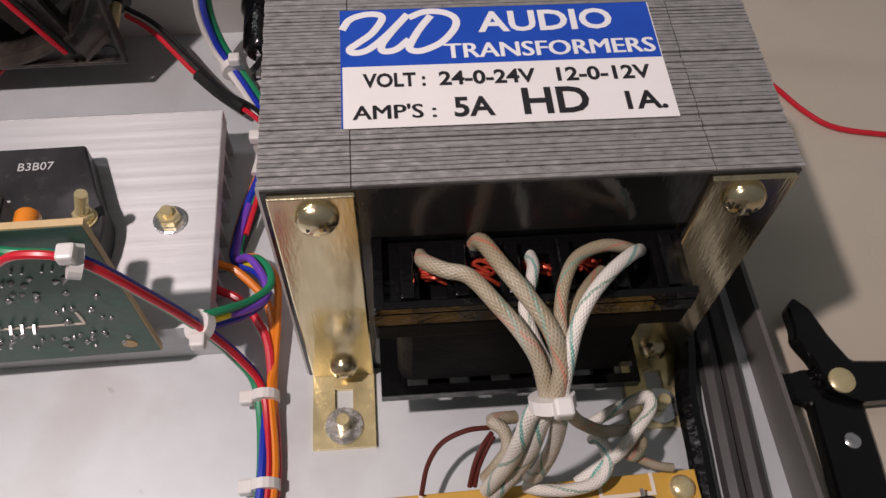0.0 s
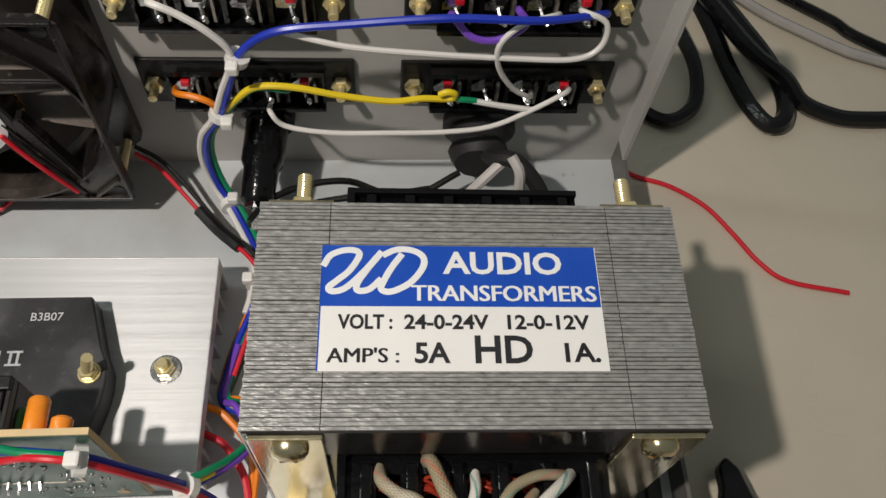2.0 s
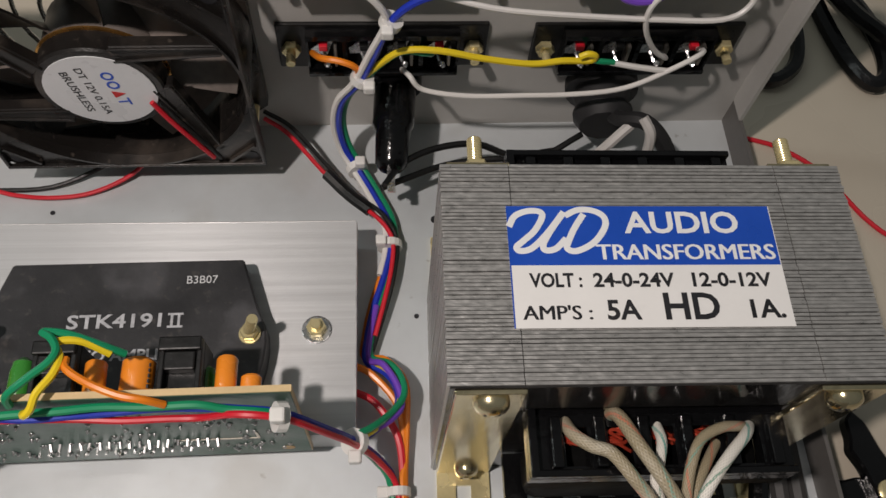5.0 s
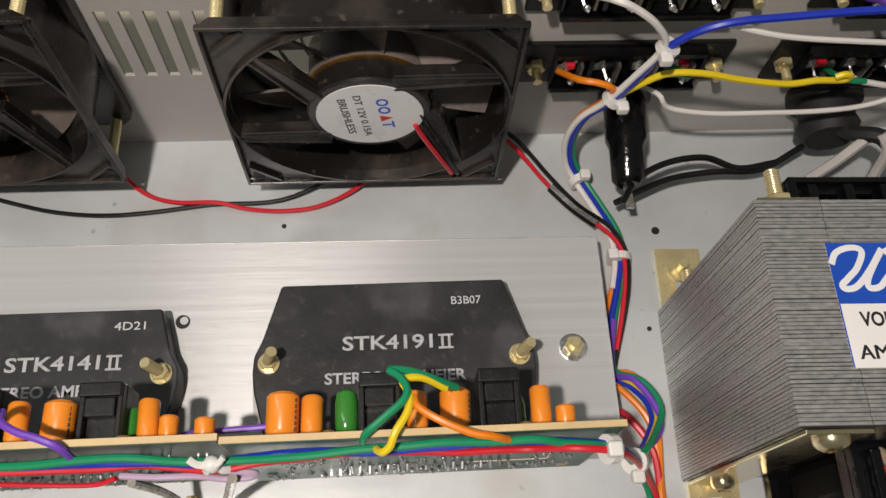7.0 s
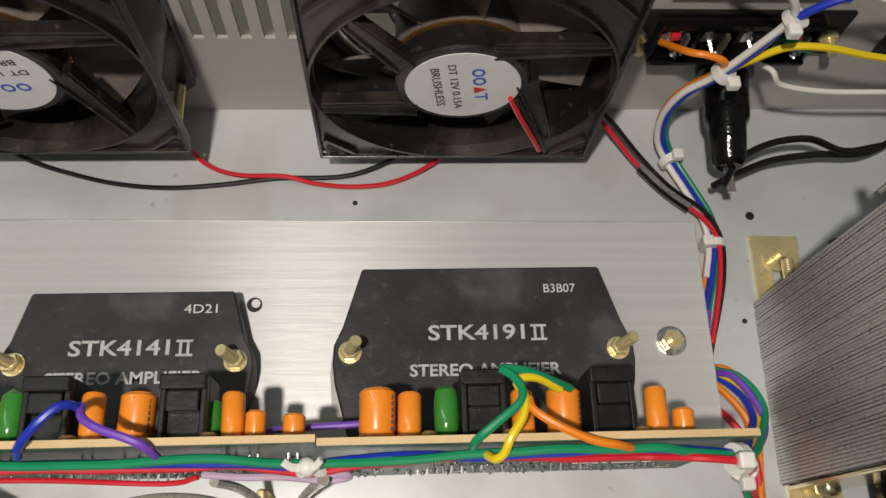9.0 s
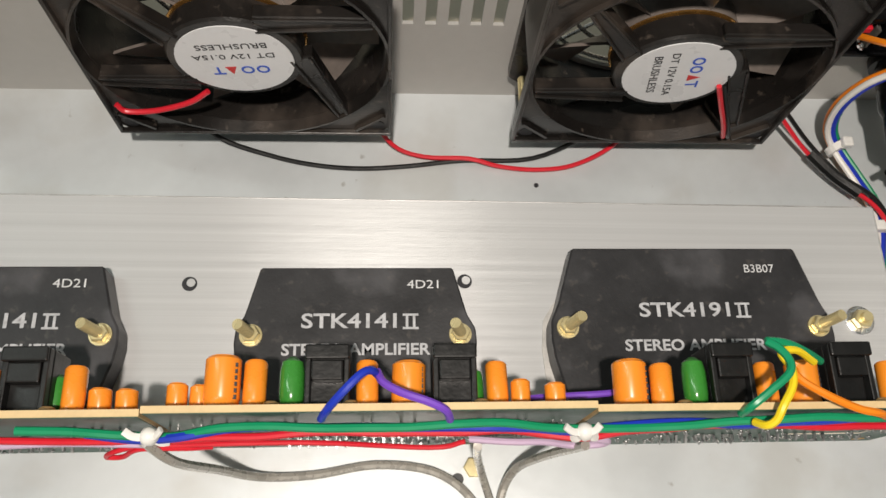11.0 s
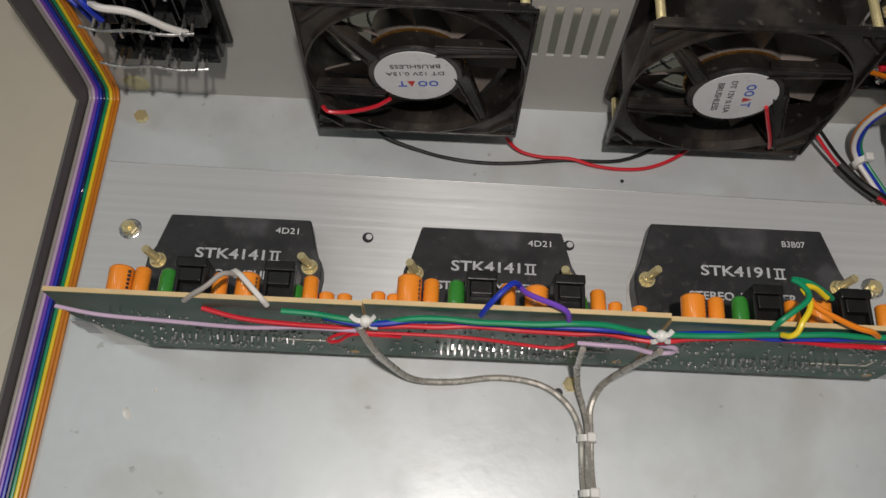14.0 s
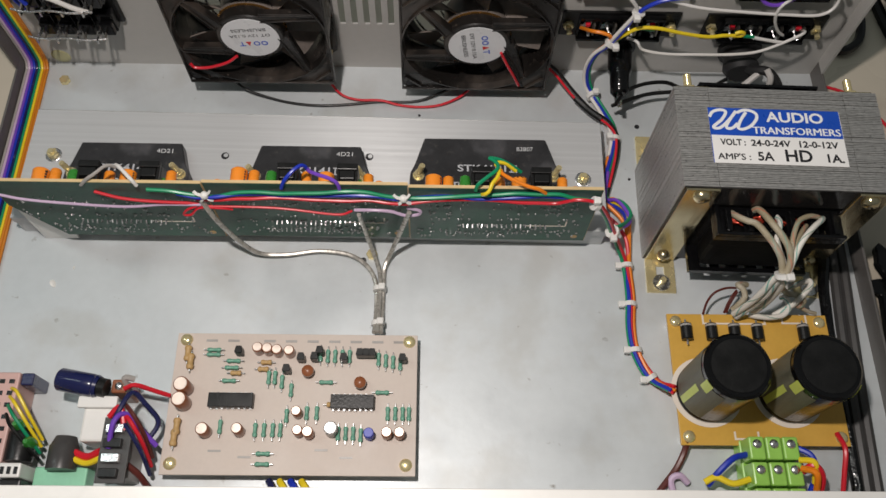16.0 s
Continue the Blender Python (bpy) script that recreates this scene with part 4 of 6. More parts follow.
lettering("24-0-24V", 0.0046, at(0.0180, 0.0089), M_INK, paper, width=0.0180, bold=0.00012)
lettering("12-0-12V", 0.0046, at(0.0400, 0.0089), M_INK, paper, width=0.0178, bold=0.00012)
for dx, dz in ((0, 0), (0.00018, 0.00002)):
    lettering("AMP'S :", 0.0046, Matrix.Translation((dx, 0, dz)) @ at(0.0020, 0.0018), M_INK, paper, width=0.0148)
lettering("5A", 0.0063, at(0.0202, 0.0018), M_INK, paper, width=0.0074, bold=0.00015)
lettering("HD", 0.0086, at(0.0328, 0.0018), M_INK, paper, width=0.0122, bold=0.0002)
lettering("1A.", 0.0059, at(0.0518, 0.0020), M_INK, paper, width=0.0075, bold=0.00015)
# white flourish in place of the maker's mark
lz = LZ + 0.0001
for fl in ([(0.0004, 0.0227), (0.0019, 0.0252), (0.0048, 0.0264), (0.0075, 0.0263), (0.0081, 0.025), (0.0061, 0.0217), (0.0036, 0.0195), (0.0018, 0.0179), (0.0026, 0.017), (0.0053, 0.0177), (0.0091, 0.0213), (0.0131, 0.0262)],
           [(0.0128, 0.0257), (0.01, 0.0221), (0.0079, 0.0188), (0.0081, 0.0172), (0.0105, 0.0175), (0.0131, 0.0199)],
           [(0.0176, 0.0257), (0.0153, 0.0225), (0.0136, 0.0194), (0.0131, 0.0175), (0.0153, 0.017), (0.0193, 0.019), (0.0221, 0.0225), (0.0222, 0.025), (0.0199, 0.0265), (0.0164, 0.0267), (0.0133, 0.0253)]):
    part("label_flourish", tube([(LX0 + x, LY0 + y * 1.07, lz) for x, y in fl], 0.00085, 6, 6, 0.06), M_WINK, paper, "white flourish")
# it sits slightly askew on the base
tr.rotation_euler.z = radians(-1.4)

# ---- speaker terminals on the back panel ----


tr_rng = random.Random(21)


def terminal(x0, x1, z0, z1):
    y0, yf = FY1 - 0.0052, FY1 - 0.0016
    t = thing("speaker_terminal", ((x0 + x1) / 2, FY1, z0), "black spring speaker terminal block screwed to the back panel", "terminal block", "speaker terminals")
    part("flange", box(x0, x1, yf, FY1 - 0.0001, z0, z1, 0.0005), M_BLACKM, t)
    xa, xb, za, zb = x0 + 0.009, x1 - 0.009, z0 + 0.0012, z1 - 0.0012
    w = (xb - xa) / 4
    cells = [(xa + w * k + 0.0007, xa + w * (k + 1) - 0.0007, za + 0.0020, zb - 0.0020) for k in range(4)]
    body = part("body", plate_with_holes([xa, xb] + [v for c in cells for v in c[:2]], [za, zb] + [v for c in cells for v in c[2:]], cells, y0, yf - 0.0001), M_BLACK, t, "black moulding with four open cells")
    part("ledge", box(xa, xb, y0 - 0.0014, y0 - 0.0001, za, za + 0.0017, 0.0003), M_BLACK, body)
    for k, (ca, cb, cc, cd) in enumerate(cells):
        cx, cz, h = (ca + cb) / 2, (cc + cd) / 2, (cd - cc) / 2
        d = tr_rng.uniform(-0.0006, 0.0006)
        part("contact", prism([(ca + 0.0004, cz + h * 0.1 + d), (cx + 0.0010, cz + h * 0.85), (cx + 0.0026, cz + h * 0.8), (cx + 0.0002, cz - h * 0.3 + d), (ca + 0.0006, cz - h * 0.3)], yf - 0.0012, yf - 0.0006, axis="y"), M_SILVER, body, "bright metal spring contact")
        part("contact", box(cb - 0.0026, cb - 0.0018, y0 - 0.0006, yf - 0.0003, cz - h * 0.7, cz + h * 0.6), M_CONTACT, body)
        part("lever", box(cx - 0.0016 + d, cx + 0.0010 + d, y0 - 0.0004, yf - 0.0014, cz + h * 0.35, cz + h * 0.70, 0.0003), M_RED if k in (0, 3) else M_BLACKM, body)
        part("solder_tag", tube([(cx - 0.0008, yf - 0.0012, cz - h * 0.2), (cx + 0.0002, y0 - 0.0006, cz - h * 0.45 + d), (cx + 0.0012, y0 - 0.0020, cz - h * 0.5)], 0.0006, 6, 3), M_SILVER, body, smooth=True)
        part("solder_blob", spin((cx + 0.0002 + d, y0 - 0.0018, cz - h * 0.5), (cx + 0.0010 + d, y0 - 0.0002, cz - h * 0.35), [(0, 0.0003), (0.3, 0.0011), (0.7, 0.0011), (1, 0.0003)], 10), M_SILVER, body, smooth=True)
    for x in (x0 + 0.0042, x1 - 0.0042):
        zc = (z0 + z1) / 2
        part("nut", hexnut((x, yf - 0.0001, zc), (0, -1, 0), 0.0030, 0.0024), M_BRASS, t)
        part("stud", thread((x, yf - 0.0025, zc), (x, yf - 0.0068, zc), 0.0015), M_BRASS, t, smooth=True)
    return t


terminal(-0.0275, 0.0365, 0.0335, 0.0525)
terminal(0.0505, 0.1160, 0.0330, 0.0520)
terminal(-0.0300, 0.0360, 0.0670, 0.0860)
terminal(0.0510, 0.1160, 0.0670, 0.0860)

# ---- wiring ----


def cable(name, loc, wires, label, category="cable", group=""):
    """A bundle: each wire is (path, radius, material)."""
    t = thing(name, loc, label, category, group)
    for path, r, m in wires:
        part("wire", tube(path, r), m, t, smooth=True)
    return t


rng = random.Random(11)


def wob(path, d=0.0004):
    return [(x + rng.uniform(-d, d), y + rng.uniform(-d, d), max(z + rng.uniform(-d, d), 0.0012)) for x, y, z in path]


descent = [(-0.030, 0.1200, 0.0620), (-0.020, 0.1192, 0.0600), (-0.012, 0.1195, 0.0450), (-0.005, 0.1205, 0.026), (0.001, 0.1185, 0.012), (0.005, 0.113, 0.0045),
           (0.006, 0.095, 0.0032), (0.0047, 0.078, 0.003), (0.006, 0.065, 0.003), (0.012, 0.052, 0.003), (0.0205, 0.044, 0.009)]
dip = lambda x: sum(0.5 * math.exp(-((x - c) / 0.012) ** 2) for c in (-0.2005, -0.1095))
along = lambda x0, dz, dy=0.0: [(x, 0.1206 + dy * (1 - dip(x)) - 0.0026 * dip(x) + 0.0003 * math.sin(x * 90 + dz * 900), 0.0638 + dz * (1 - 0.55 * dip(x)) - 0.0050 * dip(x) - 0.0012 * math.cos(x * 70 + dz * 600)) for x in np.linspace(x0, -0.038, 20)]
harness = cable("supply_harness", (0.0, 0.10, 0.0), [
    (wob(along(-0.226, 0.0)) + shifted(descent, -0.0014, 0.0002, 0.0006), 0.00095, M_GREEN),
    (wob(along(-0.213, -0.0022, 0.0003)) + shifted(descent[:6], -0.0002, 0.0006, -0.0006) + shifted(descent[6:], -0.0008, 0, 0.0022), 0.0010, M_BLUE),
    (wob(along(-0.205, -0.0052, -0.0006)) + shifted(descent, 0.0004, -0.0012, 0.0016), 0.00085, M_RED),
    ([(-0.0070, 0.1480, 0.0080), (-0.0010, 0.1450, 0.0070), (0.0065, 0.1350, 0.0060), (0.0075, 0.1200, 0.0050)] + shifted(descent[5:], 0.0018, 0, 0.0006), 0.0011, M_ORANGEW),
    ([(-0.0070, 0.1400, 0.0090), (0.0000, 0.1360, 0.0080), (0.0060, 0.1260, 0.0070)] + shifted(descent[5:-2], 0.0022, 0, -0.0006) + [(0.0155, 0.051, 0.004), (0.022, 0.046, 0.010)], 0.0011, M_RED),
], "green, blue, red and orange wire harness tied along the board")
tie_ring((-0.0205, 0.1188, 0.0602), (1, 0.1, -0.5), 0.0028, harness, (0, -0.2, 1))
tie_ring((-0.0055, 0.1208, 0.0265), (0.6, 0.1, -1), 0.0030, harness, (0, -1, 0.2))
tie_ring((0.0055, 0.1115, 0.0045), (0, 1, 0), 0.0030, harness, (-1, 0, 0.1))
tie_ring((0.0055, 0.0905, 0.0035), (0, 1, 0), 0.0030, harness, (-1, 0, 0.1))
tie_ring((0.0060, 0.0660, 0.0035), (0, 1, 0), 0.0030, harness, (-1, 0, 0.2))
tie_ring((0.0125, 0.0520, 0.0035), (0.6, -1, 0), 0.0030, harness, (-1, -0.3, 0.2))


def tie_knot(x, y, z, parent):
    """A nylon tie pulled tight into a lump, with its cut tail and the band's ends standing off."""
    b = spin((x - 0.0016, y + 0.0004, z - 0.0004), (x + 0.0018, y - 0.0002, z + 0.0006), [(0, 0.0009), (0.2, 0.0018), (0.5, 0.0021), (0.8, 0.0017), (1, 0.0008)], 9)
    for dx, dy, dz in ((-0.0046, 0.0010, 0.0022), (0.0034, -0.0006, -0.0030), (-0.0022, -0.0008, -0.0034), (0.0030, 0.0012, 0.0026)):
        join(b, tube([(x, y, z), (x + dx * 0.6, y + dy * 0.5 - 0.0006, z + dz * 0.6), (x + dx, y + dy, z + dz)], 0.0009, 6, 3, 0.5))
    return part("cable_tie", b, M_TIE, parent, "white nylon cable tie pulled into a lump", smooth=True)


tie_knot(-0.2005, 0.1192, 0.0622, harness)
tie_knot(-0.1095, 0.1190, 0.0618, harness)
cable("signal_jumper", (-0.2400, 0.1196, 0.0500), [(wob([(-0.2980, 0.1211, 0.0580), (-0.2850, 0.1201, 0.0550), (-0.2650, 0.1196, 0.0510), (-0.2400, 0.1191, 0.0500), (-0.2220, 0.1191, 0.0530), (-0.2040, 0.1191, 0.0540)]), 0.0007, M_LILAC)],
      "thin lilac wire along the soldered board face", "wire")
cable("signal_jumper", (-0.2300, 0.1196, 0.0550), [([(-0.2520, 0.1221, 0.0595), (-0.2400, 0.1201, 0.0570), (-0.2250, 0.1196, 0.0550), (-0.2050, 0.1194, 0.0540)], 0.0008, M_RED),
                                              ([(-0.2060, 0.1186, 0.0530), (-0.2110, 0.1176, 0.0510), (-0.2135, 0.1171, 0.0470), (-0.2100, 0.1171, 0.0470), (-0.2050, 0.1181, 0.0520), (-0.1950, 0.1181, 0.0520), (-0.1900, 0.1186, 0.0500)], 0.0006, M_RED),
                                              ([(-0.2050, 0.1186, 0.0530), (-0.1700, 0.1191, 0.0510), (-0.1420, 0.1181, 0.0470), (-0.1340, 0.1191, 0.0490)], 0.0006, M_RED)],
      "thin red wire looped along the soldered board face", "wire")
cable("signal_jumper", (-0.1100, 0.1196, 0.0500), [([(-0.1330, 0.1196, 0.0490), (-0.1240, 0.1186, 0.0510), (-0.1160, 0.1186, 0.0500), (-0.1090, 0.1181, 0.0470), (-0.1030, 0.1181, 0.0480), (-0.1020, 0.1186, 0.0510), (-0.1080, 0.1191, 0.0530)], 0.0008, M_LILAC)],
      "thin lilac wire looped round a cable tie", "wire")
cable("board_link", (-0.1100, 0.1320, 0.0530), [([(-0.1250, 0.1250, 0.0490), (-0.1200, 0.1285, 0.0480), (-0.1100, 0.1295, 0.0470), (-0.1000, 0.1300, 0.0470), (-0.0880, 0.1315, 0.0460)], 0.0008, M_PURPLE)],
      "thin purple wire linking the boards behind the capacitors", "wire")
cable("jumper_wire", (-0.2411, 0.1307, 0.060), [([(-0.2559, 0.1221, 0.0655), (-0.2524, 0.1231, 0.069), (-0.2483, 0.1254, 0.0705), (-0.2449, 0.129, 0.0705), (-0.2427, 0.1302, 0.0695), (-0.2411, 0.1307, 0.067)], 0.0008, M_GREY),
                                           ([(-0.2412, 0.132, 0.067), (-0.2387, 0.1297, 0.0695), (-0.2348, 0.1257, 0.0705), (-0.2317, 0.1226, 0.07), (-0.2303, 0.1216, 0.0665)], 0.0009, M_WHITE)],
      "grey and white jumper wires arching over the board edge", "wire", "jumper wires")
cable("jumper_wire", (-0.1536, 0.1307, 0.060), [([(-0.1652, 0.122, 0.065), (-0.1636, 0.1234, 0.069), (-0.1601, 0.1268, 0.0715), (-0.1567, 0.1301, 0.0715), (-0.1547, 0.131, 0.07), (-0.1536, 0.1307, 0.067)], 0.0009, M_BLUE),
                                           ([(-0.1536, 0.1314, 0.067), (-0.1522, 0.1285, 0.0695), (-0.1481, 0.126, 0.071), (-0.143, 0.1242, 0.071), (-0.1395, 0.1226, 0.0695), (-0.1383, 0.121, 0.0645)], 0.0009, M_PURPLE)],
      "blue and purple jumper wires arching over the board edge", "wire", "jumper wires")
cable("jumper_wire", (-0.0548, 0.1339, 0.060), [([(-0.0763, 0.1219, 0.0655), (-0.0755, 0.1228, 0.0695), (-0.0714, 0.1259, 0.071), (-0.0673, 0.1292, 0.0715), (-0.0664, 0.1321, 0.071), (-0.0681, 0.135, 0.0705), (-0.0701, 0.1366, 0.07), (-0.0652, 0.1363, 0.069), (-0.0595, 0.1349, 0.066), (-0.0548, 0.1339, 0.062)], 0.0009, M_GREEN),
                                           ([(-0.0734, 0.1202, 0.065), (-0.0721, 0.1191, 0.0675), (-0.0704, 0.12, 0.069), (-0.0691, 0.1228, 0.0705), (-0.0665, 0.1268, 0.0705), (-0.0658, 0.1307, 0.07), (-0.0672, 0.1342, 0.0695), (-0.0628, 0.135, 0.068), (-0.0574, 0.1333, 0.064)], 0.0009, M_YELLOW),
                                           ([(-0.0649, 0.1307, 0.069), (-0.0641, 0.1281, 0.07), (-0.0594, 0.1248, 0.0705), (-0.053, 0.122, 0.07), (-0.0479, 0.1211, 0.069), (-0.0443, 0.1209, 0.0655)], 0.0009, M_ORANGEW)],
      "green, yellow and orange jumper wires looped over the board edge", "wire", "jumper wires")
shield = cable("shielded_cable", (-0.15, 0.11, 0.0), [
    ([(-0.203, 0.1192, 0.0580), (-0.199, 0.1160, 0.0450), (-0.194, 0.1165, 0.0220), (-0.186, 0.1160, 0.0060), (-0.172, 0.1165, 0.0030), (-0.155, 0.1190, 0.0026), (-0.139, 0.1170, 0.0026), (-0.1290, 0.1100, 0.0026), (-0.1245, 0.1000, 0.0022), (-0.1240, 0.0850, 0.0022), (-0.1240, 0.0720, 0.0100)], 0.0012, M_SHIELD),
    ([(-0.131, 0.1182, 0.0470), (-0.129, 0.1185, 0.0260), (-0.126, 0.1155, 0.0080), (-0.1232, 0.1080, 0.0030), (-0.1222, 0.1000, 0.0048), (-0.1225, 0.0850, 0.0048), (-0.1225, 0.0720, 0.0110)], 0.0011, M_SHIELD),
    ([(-0.107, 0.1176, 0.0510), (-0.112, 0.1180, 0.0280), (-0.1170, 0.1165, 0.0080), (-0.1205, 0.1095, 0.0030), (-0.1208, 0.1000, 0.0024), (-0.1208, 0.0850, 0.0024), (-0.1208, 0.0720, 0.0100)], 0.0012, M_SHIELD),
], "three grey shielded cables joining on the base sheet")
tie_ring((-0.1225, 0.0975, 0.0034), (0, 1, 0), 0.0029, shield, (0.3, 0, 1))
tie_ring((-0.1225, 0.0780, 0.0058), (0, 1, 0), 0.0029, shield, (0.3, 0, 1))

drop = [(0.0065, 0.2215, 0.0720), (0.0020, 0.2215, 0.0590), (-0.0030, 0.2225, 0.0450), (-0.0085, 0.2235, 0.0350), (-0.0105, 0.2235, 0.0230), (-0.0090, 0.2215, 0.0120), (-0.0050, 0.2170, 0.0060),
        (0.0000, 0.2080, 0.0045), (0.0045, 0.1980, 0.0040), (0.0052, 0.1890, 0.0038), (0.0030, 0.1790, 0.0036), (-0.0005, 0.1680, 0.0036), (-0.0028, 0.1570, 0.0040), (-0.0030, 0.1500, 0.0050)]
hook = [(0.0025, 0.1465, 0.0080), (0.0058, 0.1410, 0.0110), (0.0062, 0.1350, 0.0135), (0.0025, 0.1290, 0.0180), (-0.0020, 0.1240, 0.0240), (-0.0058, 0.1212, 0.0275)]
wall_h = cable("terminal_harness", (0.0, 0.2, 0.0), [
    ([(-0.0159, 0.2350, 0.0776), (-0.012, 0.2230, 0.0890), (-0.006, 0.2215, 0.0870), (0.001, 0.2210, 0.0810)] + shifted(drop[:11], -0.0013, -0.0004, 0.0006), 0.0010, M_WHITE),
    ([(0.1062, 0.2350, 0.0754), (0.103, 0.2270, 0.0830), (0.085, 0.2205, 0.0870), (0.062, 0.2200, 0.0880), (0.036, 0.2205, 0.0850), (0.017, 0.2205, 0.0820)] + shifted(drop, 0.0003, -0.0002, 0.0004) + shifted(hook, 0, 0, -0.0030), 0.0011, M_BLUE),
    ([(0.0610, 0.2222, 0.0560), (0.0632, 0.2222, 0.0572), (0.0655, 0.2224, 0.0562), (0.0650, 0.2226, 0.0542), (0.0620, 0.2228, 0.0536), (0.0560, 0.2224, 0.0542), (0.047, 0.2215, 0.0540), (0.033, 0.2210, 0.0570), (0.020, 0.2210, 0.0605), (0.010, 0.2215, 0.0600), (0.0035, 0.2220, 0.0540)] + shifted(drop[2:], 0.0008, 0.0014, -0.0008) + shifted(hook, 0.0006, 0.0, 0.0), 0.0010, M_YELLOW),
    ([(0.0163, 0.2350, 0.0456), (0.018, 0.2230, 0.0570), (0.010, 0.2225, 0.0585), (0.004, 0.2225, 0.0535)] + shifted(drop[2:], 0.0018, 0.0012, -0.0002) + shifted(hook, 0.0016, 0.0012, 0.0010), 0.0010, M_GREEN),
    ([(-0.0169, 0.2350, 0.0435), (-0.0135, 0.2250, 0.0530), (-0.0080, 0.2225, 0.0545), (-0.0035, 0.2220, 0.0520)] + shifted(drop[2:], -0.0004, 0.0018, -0.0016) + [(0.0030, 0.1500, 0.0060), (0.0085, 0.1420, 0.0080), (0.0085, 0.1300, 0.0060), (0.0075, 0.1150, 0.0045), (0.0075, 0.1000, 0.0040)], 0.0010, M_ORANGEW),
    (shifted(drop[11:], 0.001, 0, 0.001) + [(0.0020, 0.1470, 0.0110), (0.0060, 0.1400, 0.0130), (0.0070, 0.1330, 0.0150), (0.0030, 0.1275, 0.0195), (-0.0030, 0.1235, 0.0250)], 0.0010, M_PURPLE),
], "white, blue, yellow and green wires tied from terminals to base")
tie_ring((0.0065, 0.2215, 0.0715), (0.4, 0, 1), 0.0026, wall_h, (-0.3, -1, 0))
tie_ring((-0.0020, 0.2225, 0.0470), (0.4, 0, 1), 0.0028, wall_h, (0.6, -1, 0))
tie_ring((-0.0050, 0.2170, 0.0065), (0.4, -1, 0), 0.0030, wall_h, (0.3, 0, 1))
tie_ring((0.0052, 0.1890, 0.0042), (0, 1, 0), 0.0034, wall_h, (-0.6, 0, 0.8))
cable("loop_wire", (0.06, 0.222, 0.07), [([(0.019, 0.2225, 0.0800), (0.036, 0.2205, 0.0770), (0.059, 0.2200, 0.0750), (0.081, 0.2205, 0.0730), (0.097, 0.2210, 0.0725), (0.1035, 0.2225, 0.0760), (0.1035, 0.2240, 0.0830), (0.097, 0.2260, 0.0850), (0.1002, 0.2350, 0.0765)], 0.0008, M_WHITE)],
      "white wire looping between the upper speaker terminals", "wire", "white terminal wires")
cable("loop_wire", (0.08, 0.222, 0.06), [([(0.0933, 0.2350, 0.0750), (0.090, 0.2245, 0.0850), (0.081, 0.2220, 0.0840), (0.0755, 0.2205, 0.0780), (0.0765, 0.2205, 0.0690), (0.0820, 0.2220, 0.0590), (0.0880, 0.2250, 0.0520), (0.0910, 0.2350, 0.0425)], 0.0008, M_WHITE)],
      "white wire between upper and lower speaker terminals", "wire", "white terminal wires")
cable("loop_wire", (0.06, 0.222, 0.04), [([(0.1022, 0.2350, 0.0445), (0.0985, 0.2250, 0.0540), (0.088, 0.2220, 0.0490), (0.077, 0.2210, 0.0430), (0.063, 0.2205, 0.0410), (0.046, 0.2205, 0.0405), (0.029, 0.2210, 0.0400), (0.016, 0.2220, 0.0420), (0.012, 0.2240, 0.0460), (0.0101, 0.2350, 0.0356)], 0.0008, M_WHITE),
                                         ([(0.089, 0.2225, 0.0490), (0.079, 0.2225, 0.0510), (0.071, 0.2230, 0.0525)], 0.0009, M_WHITE), ([(0.072, 0.2230, 0.0525), (0.066, 0.2235, 0.0530), (0.0679, 0.2350, 0.0421)], 0.0009, M_GREEN)],
      "white wire strung below the lower speaker terminals", "wire", "white terminal wires")
cable("loop_wire", (0.06, 0.222, 0.08), [([(0.0643, 0.2350, 0.0745), (0.063, 0.2260, 0.0830), (0.068, 0.2220, 0.0795), (0.075, 0.2215, 0.0790), (0.082, 0.2230, 0.0830), (0.080, 0.2250, 0.0860), (0.0825, 0.2350, 0.0765)], 0.0010, M_PURPLE)],
      "short purple wire looped at an upper terminal", "wire")
cable("fan_lead", (-0.15, 0.215, 0.0), [
    ([(-0.215, 0.2270, 0.0140), (-0.205, 0.2200, 0.0050), (-0.188, 0.2150, 0.0016), (-0.174, 0.2120, 0.0014), (-0.160, 0.2110, 0.0014), (-0.145, 0.2120, 0.0014), (-0.128, 0.2140, 0.0016), (-0.105, 0.2150, 0.0016), (-0.085, 0.2230, 0.0040)], 0.00075, M_BLACKM),
    ([(-0.158, 0.2240, 0.0140), (-0.150, 0.2180, 0.0040), (-0.140, 0.2150, 0.0020), (-0.126, 0.2140, 0.0030), (-0.116, 0.2120, 0.0016), (-0.104, 0.2110, 0.0014), (-0.092, 0.2125, 0.0016), (-0.080, 0.2180, 0.0030), (-0.072, 0.2250, 0.0060)], 0.00075, M_RED)],
      "red and black fan wires lying on the base sheet", "wire", "fan leads")
